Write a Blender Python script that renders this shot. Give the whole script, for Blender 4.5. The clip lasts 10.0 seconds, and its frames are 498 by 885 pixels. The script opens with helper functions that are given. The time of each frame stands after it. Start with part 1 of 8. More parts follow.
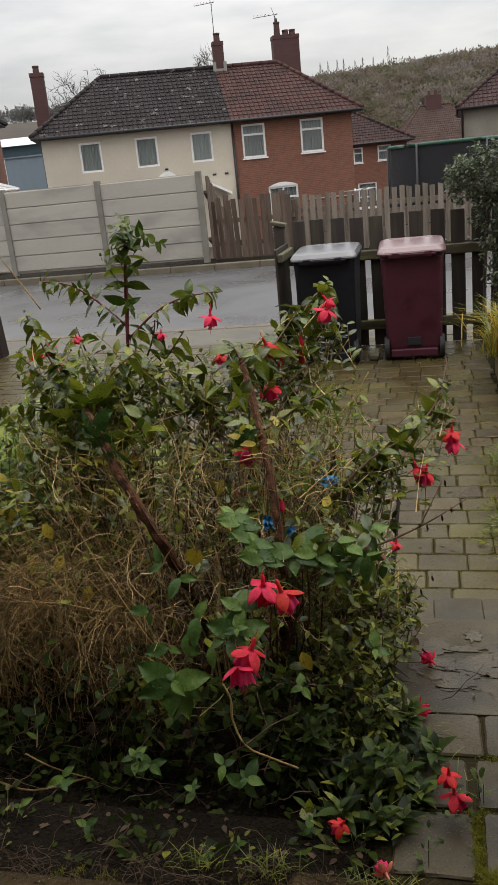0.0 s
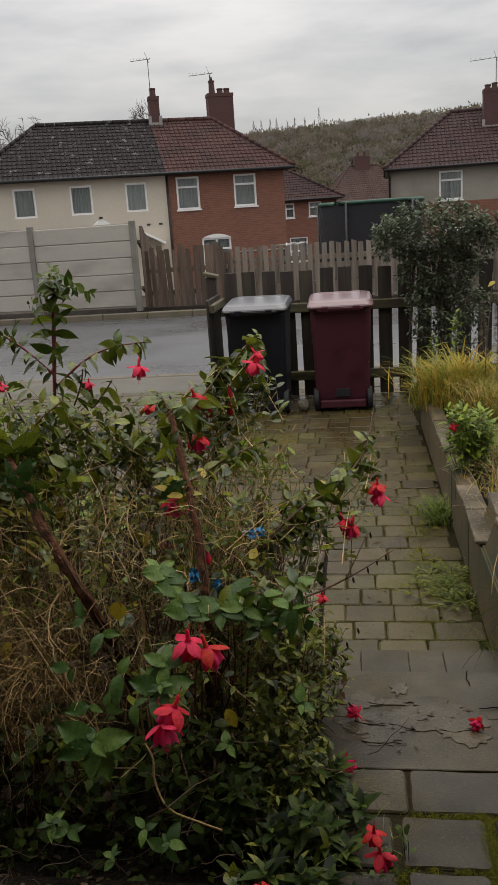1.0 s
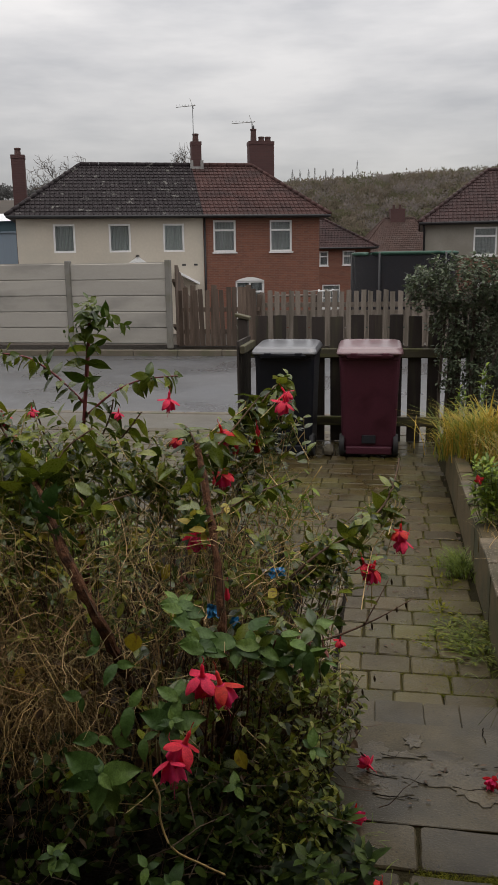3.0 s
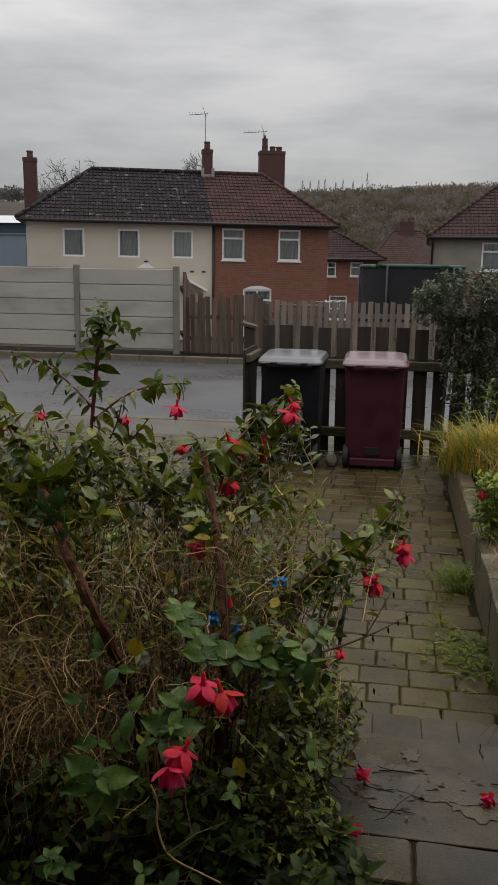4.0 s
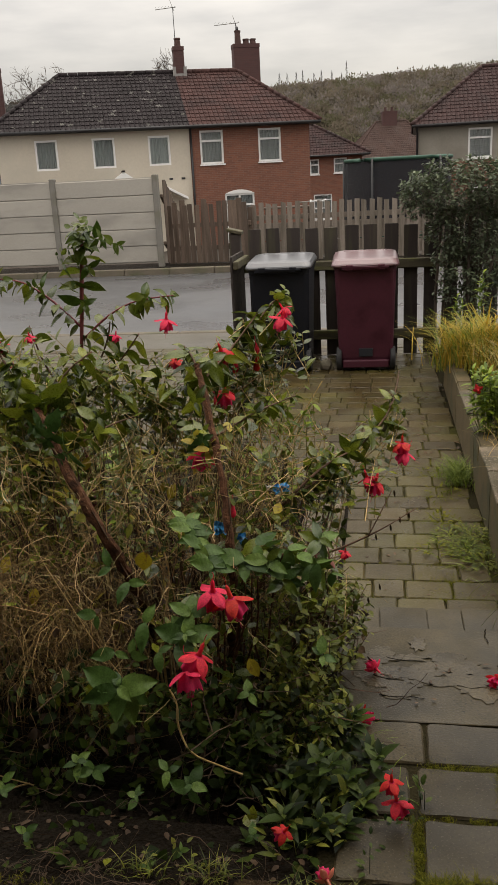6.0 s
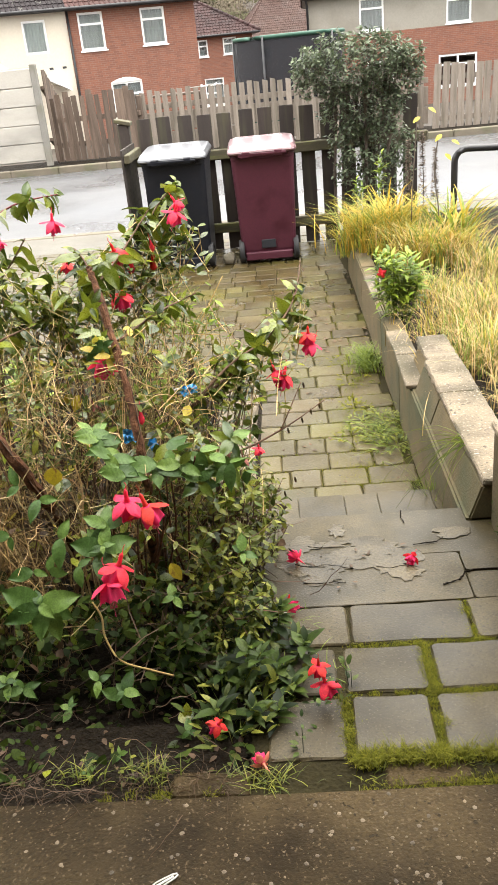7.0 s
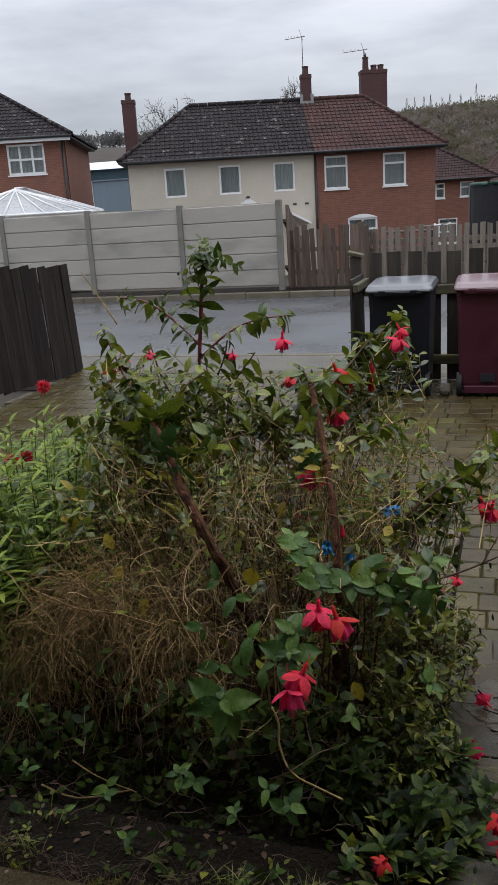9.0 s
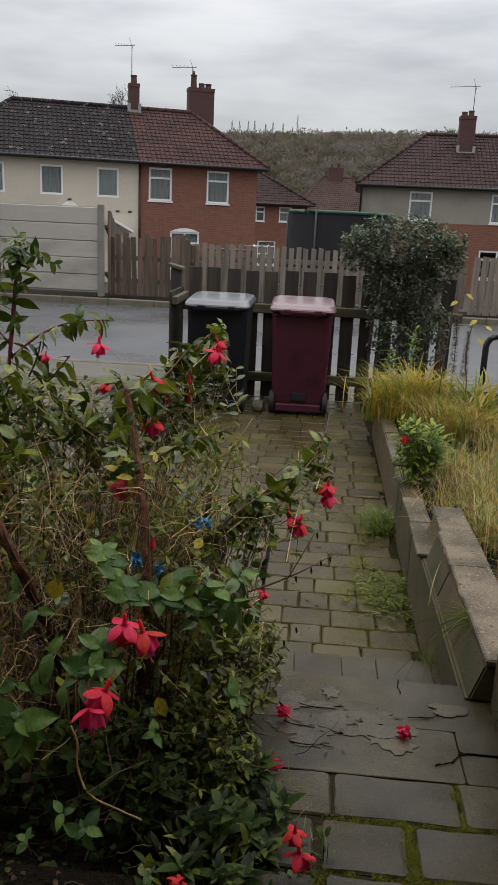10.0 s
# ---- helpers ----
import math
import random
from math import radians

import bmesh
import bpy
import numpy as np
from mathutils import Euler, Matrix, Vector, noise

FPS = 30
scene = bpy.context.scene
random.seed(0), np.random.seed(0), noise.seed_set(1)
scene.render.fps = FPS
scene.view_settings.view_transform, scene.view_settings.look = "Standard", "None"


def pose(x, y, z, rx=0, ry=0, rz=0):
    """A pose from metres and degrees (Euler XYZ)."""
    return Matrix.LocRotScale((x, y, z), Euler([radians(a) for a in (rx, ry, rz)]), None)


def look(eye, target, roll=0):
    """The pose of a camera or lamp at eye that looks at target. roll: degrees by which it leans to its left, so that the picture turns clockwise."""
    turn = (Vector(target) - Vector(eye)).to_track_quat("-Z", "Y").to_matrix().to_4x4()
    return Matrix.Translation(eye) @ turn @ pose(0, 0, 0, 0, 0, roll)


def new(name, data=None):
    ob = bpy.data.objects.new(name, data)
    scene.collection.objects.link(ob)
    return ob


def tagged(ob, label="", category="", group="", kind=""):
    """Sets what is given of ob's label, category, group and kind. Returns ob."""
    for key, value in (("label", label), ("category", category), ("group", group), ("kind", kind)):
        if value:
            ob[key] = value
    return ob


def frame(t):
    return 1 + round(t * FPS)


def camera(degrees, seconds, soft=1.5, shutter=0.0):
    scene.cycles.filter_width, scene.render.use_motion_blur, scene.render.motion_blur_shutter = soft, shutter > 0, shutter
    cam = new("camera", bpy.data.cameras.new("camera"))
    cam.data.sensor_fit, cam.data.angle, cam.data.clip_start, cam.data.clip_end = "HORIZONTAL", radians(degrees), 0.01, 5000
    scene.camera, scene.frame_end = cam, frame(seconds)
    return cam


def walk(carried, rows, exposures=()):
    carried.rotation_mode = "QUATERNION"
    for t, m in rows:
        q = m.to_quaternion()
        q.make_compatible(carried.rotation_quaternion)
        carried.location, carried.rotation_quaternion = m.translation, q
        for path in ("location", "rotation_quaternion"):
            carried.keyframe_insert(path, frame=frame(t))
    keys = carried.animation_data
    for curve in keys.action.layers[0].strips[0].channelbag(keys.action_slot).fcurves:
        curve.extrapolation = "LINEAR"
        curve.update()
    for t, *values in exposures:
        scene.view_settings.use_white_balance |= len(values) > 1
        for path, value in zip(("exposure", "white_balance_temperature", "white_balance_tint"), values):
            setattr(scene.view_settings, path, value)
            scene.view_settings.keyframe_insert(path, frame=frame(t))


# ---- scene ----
cam = camera(33.7, 10.0, soft=1.25, shutter=0.0)
PATH = [
    (0, (0.014, -0.038, 1.644), (-0.424, 1.813, 1.027), -5.8),
    (0.5, (0.008, -0.039, 1.652), (-0.281, 1.864, 1.111), -3.9),
    (1, (0.024, -0.029, 1.651), (-0.247, 1.883, 1.132), -3.8),
    (1.5, (0.023, -0.024, 1.645), (-0.282, 1.886, 1.135), -4.3),
    (2, (0.034, -0.035, 1.65), (-0.286, 1.874, 1.147), -4.6),
    (2.5, (0.025, -0.032, 1.649), (-0.294, 1.882, 1.165), -3.5),
    (2.7, (0.014, -0.034, 1.639), (-0.302, 1.891, 1.194), -1.8),
    (3.8, (0.015, -0.036, 1.645), (-0.316, 1.896, 1.246), -0.0),
    (4, (0.004, -0.047, 1.645), (-0.327, 1.885, 1.247), 0.8),
    (4.5, (-0.011, -0.044, 1.645), (-0.336, 1.87, 1.166), 2.4),
    (5, (-0.011, -0.067, 1.649), (-0.383, 1.836, 1.16), 1.8),
    (5.2, (-0.009, -0.064, 1.648), (-0.408, 1.834, 1.16), 0.9),
    (6.3, (0.015, -0.012, 1.638), (-0.282, 1.818, 0.888), -5.0),
    (6.5, (0.022, 0.008, 1.629), (-0.275, 1.793, 0.777), -6.4),
    (6.7, (0.017, 0.007, 1.633), (-0.239, 1.787, 0.757), -7.5),
    (7, (0.021, 0.002, 1.63), (-0.103, 1.807, 0.777), -5.8),
    (7.5, (0.015, 0.006, 1.627), (-0.072, 1.815, 0.781), -4.6),
    (7.7, (0.009, 0.002, 1.627), (-0.08, 1.818, 0.828), -3.1),
    (8, (0.002, -0.006, 1.627), (-0.132, 1.822, 0.826), -0.7),
    (8.2, (-0.003, -0.011, 1.629), (-0.29, 1.803, 0.838), -1.5),
    (8.4, (0.013, -0.032, 1.642), (-0.529, 1.736, 0.879), -4.2),
    (8.5, (0.015, -0.048, 1.637), (-0.562, 1.726, 0.915), -4.1),
    (8.7, (0.021, -0.036, 1.636), (-0.57, 1.765, 0.999), -4.4),
    (9, (0.014, -0.045, 1.632), (-0.575, 1.787, 1.09), -3.5),
    (9.5, (0.013, -0.035, 1.634), (-0.576, 1.802, 1.108), -2.8),
    (9.8, (-0.005, -0.018, 1.623), (-0.424, 1.861, 1.084), -0.3),
    (10, (0.003, -0.012, 1.619), (-0.143, 1.913, 1.1), 2.6),
]
walk(cam, [(t, look(eye, target, roll)) for t, eye, target, roll in PATH],
     [(0, 0.05, 7050, 10), (0.5, -0.2, 7100, 11), (1, -0.3, 7100, 11), (2.5, -0.35, 7050, 12), (2.7, -0.35, 7050, 12), (3.8, -0.65, 6950, 11), (4.5, -0.55, 6950, 11), (5.2, -0.3, 7100, 12),
      (6.3, 0.35, 7700, 10), (6.5, 1.15, 7700, 9), (7, 1.75, 7200, 9), (7.5, 1.75, 6850, 9), (8, 1.15, 6350, 9), (8.4, 1.12, 6250, 9), (8.6, 0.93, 6250, 9), (8.8, 0.15, 6250, 10), (9, -0.2, 6300, 11), (9.5, -0.7, 6250, 10), (10, -0.25, 6700, 10)])

# ---- sky and light ----
world = bpy.data.worlds.new("overcast_sky")
scene.world = world
world.use_nodes = True


def sky_nodes():
    nt = world.node_tree
    nt.nodes.clear()
    N, L = nt.nodes.new, nt.links.new
    out, bg = N("ShaderNodeOutputWorld"), N("ShaderNodeBackground")
    tc, sep = N("ShaderNodeTexCoord"), N("ShaderNodeSeparateXYZ")
    L(tc.outputs["Generated"], sep.inputs[0])
    sky = N("ShaderNodeTexSky")
    sky.sky_type, sky.sun_disc = "NISHITA", False
    sky.sun_elevation, sky.sun_rotation = radians(70), radians(30)
    # cloud layer: flattened coordinates, as on a low cloud deck
    flat = N("ShaderNodeMapping")
    flat.inputs["Scale"].default_value = (1.0, 1.0, 4.5)
    L(tc.outputs["Generated"], flat.inputs[0])
    n1, n2 = N("ShaderNodeTexNoise"), N("ShaderNodeTexNoise")
    for n, s, d, r in ((n1, 3.2, 5, 0.55), (n2, 9.0, 4, 0.5)):
        n.inputs["Scale"].default_value, n.inputs["Detail"].default_value, n.inputs["Roughness"].default_value = s, d, r
        L(flat.outputs[0], n.inputs["Vector"])
    mix = N("ShaderNodeMath")
    mix.operation = "MULTIPLY_ADD"
    mix.inputs[1].default_value = 0.35
    L(n2.outputs[0], mix.inputs[0])
    L(n1.outputs[0], mix.inputs[2])
    ramp = N("ShaderNodeValToRGB")
    e = ramp.color_ramp.elements
    e[0].position, e[0].color = 0.48, (0.592, 0.616, 0.66, 1)
    e[1].position, e[1].color = 0.86, (0.918, 0.935, 0.968, 1)
    L(mix.outputs[0], ramp.inputs[0])
    # an overcast sky is brighter overhead than at the horizon
    up = N("ShaderNodeMapRange")
    up.inputs["From Min"].default_value, up.inputs["From Max"].default_value = 0.0, 1.0
    up.inputs["To Min"].default_value, up.inputs["To Max"].default_value = 0.45, 3.05
    L(sep.outputs[2], up.inputs[0])
    scale = N("ShaderNodeVectorMath")
    scale.operation = "SCALE"
    L(ramp.outputs[0], scale.inputs[0])
    L(up.outputs[0], scale.inputs["Scale"])
    air = N("ShaderNodeVectorMath")
    air.operation = "SCALE"
    air.inputs["Scale"].default_value = 0.02
    L(sky.outputs[0], air.inputs[0])
    add = N("ShaderNodeVectorMath")
    L(scale.outputs[0], add.inputs[0])
    L(air.outputs[0], add.inputs[1])
    L(add.outputs[0], bg.inputs[0])
    bg.inputs[1].default_value = 1.0
    L(bg.outputs[0], out.inputs[0])


sky_nodes()
sun = new("sun", bpy.data.lights.new("sun", "SUN"))
sun.data.energy, sun.data.angle, sun.data.color = 0.7, radians(50), (1.0, 0.97, 0.93)
sun.matrix_world = look((3, 5, 16), (0, 2, 0))


# ---- materials ----
def material(name, colour, rough=0.6, var=0.3, coarse=3.0, fine=60.0, bump=0.2, depth=0.004, stain=None, stain_scale=2.0,
             stain_at=(0.5, 0.7), island=0.0, piece=0.0, wet=0.0, translucent=0.0, stretch=(1, 1, 1), metal=0.0, hue=0.0, spec=0.5, fleck=None, coat=0.0):
    m = bpy.data.materials.new(name)
    m.use_nodes = True
    nt = m.node_tree
    N, L = nt.nodes.new, nt.links.new
    p = nt.nodes["Principled BSDF"]
    geo = N("ShaderNodeNewGeometry")
    mp = N("ShaderNodeMapping")
    mp.inputs["Scale"].default_value = stretch
    L(geo.outputs["Position"], mp.inputs[0])

    def nz(scale, detail=5.0):
        n = N("ShaderNodeTexNoise")
        n.inputs["Scale"].default_value, n.inputs["Detail"].default_value = scale, detail
        L(mp.outputs[0], n.inputs["Vector"])
        return n.outputs[0]

    def blend(fac, a, b, mode="MIX"):
        x = N("ShaderNodeMix")
        x.data_type, x.blend_type = "RGBA", mode
        for sock, v in ((x.inputs[0], fac), (x.inputs[6], a), (x.inputs[7], b)):
            if isinstance(v, bpy.types.NodeSocket):
                L(v, sock)
            elif isinstance(v, (int, float)):
                sock.default_value = v
            else:
                sock.default_value = (*v, 1)
        return x.outputs[2]

    def span(v, lo, hi, a=0.0, b=1.0):
        r = N("ShaderNodeMapRange")
        for i, q in enumerate((lo, hi, a, b)):
            r.inputs[1 + i].default_value = q
        L(v, r.inputs[0])
        return r.outputs[0]

    big, small = nz(coarse), nz(fine, 3.0)
    dark, light = [c * (1 - var) for c in colour], [min(1, c * (1 + var)) for c in colour]
    col = blend(span(big, 0.3, 0.7), dark, light)
    col = blend(0.55, col, blend(span(small, 0.3, 0.7), [c * (1 - var) for c in colour], light))
    if stain:
        col = blend(span(nz(stain_scale, 8.0), *stain_at), col, stain)
    if fleck:  # small pale grains and dark pits
        col = blend(span(nz(fleck[1], 2.0), 0.62, 0.68), col, fleck[0])
        col = blend(span(nz(fleck[1] * 0.6, 2.0), 0.36, 0.3), col, [c * 0.35 for c in colour])
    if island or piece:
        if island:
            rnd = geo.outputs["Random Per Island"]
        else:
            rnd = N("ShaderNodeObjectInfo").outputs["Random"]
        hs = N("ShaderNodeHueSaturation")
        amount = island or piece
        L(span(rnd, 0, 1, 1 - amount, 1 + amount), hs.inputs["Value"])
        if hue:
            L(span(rnd, 0, 1, 0.5 + hue, 0.5 - hue), hs.inputs["Hue"])
        L(col, hs.inputs["Color"])
        col = hs.outputs[0]
    L(col, p.inputs["Base Color"])
    p.inputs["Metallic"].default_value, p.inputs["Specular IOR Level"].default_value = metal, spec
    p.inputs["Coat Weight"].default_value, p.inputs["Coat Roughness"].default_value = coat, 0.32
    if wet:
        L(span(nz(coarse * 0.7), 0.38, 0.62, rough, max(0.08, rough - wet)), p.inputs["Roughness"])
    else:
        L(span(small, 0.25, 0.75, max(0.03, rough - 0.08), min(1, rough + 0.08)), p.inputs["Roughness"])
    if bump:
        b = N("ShaderNodeBump")
        b.inputs["Strength"].default_value, b.inputs["Distance"].default_value = bump, depth
        L(small, b.inputs["Height"])
        L(b.outputs[0], p.inputs["Normal"])
    if translucent:
        t, x = N("ShaderNodeBsdfTranslucent"), N("ShaderNodeMixShader")
        L(col, t.inputs[0])
        x.inputs[0].default_value = translucent
        out = nt.nodes["Material Output"]
        L(p.outputs[0], x.inputs[1])
        L(t.outputs[0], x.inputs[2])
        L(x.outputs[0], out.inputs[0])
    return m


def brick_material(name, a, b, mortar, width=0.225, height=0.075):
    """Brickwork on far walls, laid along the wall in its own plane."""
    m = material(name, a, 0.85, 0.25, 1.2, 30.0, 0.1)
    nt = m.node_tree
    N, L = nt.nodes.new, nt.links.new
    tc, sep, com = N("ShaderNodeTexCoord"), N("ShaderNodeSeparateXYZ"), N("ShaderNodeCombineXYZ")
    addxy = N("ShaderNodeMath")
    L(tc.outputs["Object"], sep.inputs[0])
    L(sep.outputs[0], addxy.inputs[0])
    L(sep.outputs[1], addxy.inputs[1])
    L(addxy.outputs[0], com.inputs[0])
    L(sep.outputs[2], com.inputs[1])
    br = N("ShaderNodeTexBrick")
    br.inputs["Scale"].default_value = 1.0
    br.inputs["Brick Width"].default_value, br.inputs["Row Height"].default_value = width, height
    br.inputs["Mortar Size"].default_value = 0.008
    br.inputs["Color1"].default_value, br.inputs["Color2"].default_value = (*a, 1), (*b, 1)
    br.inputs["Mortar"].default_value = (*mortar, 1)
    L(com.outputs[0], br.inputs["Vector"])
    p = nt.nodes["Principled BSDF"]
    old = p.inputs["Base Color"].links[0].from_socket
    x = N("ShaderNodeMix")
    x.data_type, x.blend_type = "RGBA", "MIX"
    x.inputs[0].default_value = 0.65
    L(old, x.inputs[6])
    L(br.outputs[0], x.inputs[7])
    L(x.outputs[2], p.inputs["Base Color"])
    return m


def glass_material(name, tint=(0.02, 0.025, 0.03)):
    m = bpy.data.materials.new(name)
    m.use_nodes = True
    nt = m.node_tree
    N, L = nt.nodes.new, nt.links.new
    out = nt.nodes["Material Output"]
    gl, tr, mx, fr = N("ShaderNodeBsdfGlossy"), N("ShaderNodeBsdfTransparent"), N("ShaderNodeMixShader"), N("ShaderNodeFresnel")
    gl.inputs["Roughness"].default_value = 0.03
    tr.inputs[0].default_value = (0.93, 0.95, 0.95, 1)
    fr.inputs[0].default_value = 1.5
    L(fr.outputs[0], mx.inputs[0])
    L(tr.outputs[0], mx.inputs[1])
    L(gl.outputs[0], mx.inputs[2])
    L(mx.outputs[0], out.inputs[0])
    return m


def mesh_cloth(name, colour, open_share):
    """A fine dark mesh that lets part of the light through."""
    m = material(name, colour, 0.9, 0.3, 6, 60, 0.0)
    nt = m.node_tree
    out = nt.nodes["Material Output"]
    tr, mx = nt.nodes.new("ShaderNodeBsdfTransparent"), nt.nodes.new("ShaderNodeMixShader")
    mx.inputs[0].default_value = open_share
    nt.links.new(nt.nodes["Principled BSDF"].outputs[0], mx.inputs[1])
    nt.links.new(tr.outputs[0], mx.inputs[2])
    nt.links.new(mx.outputs[0], out.inputs[0])
    return m


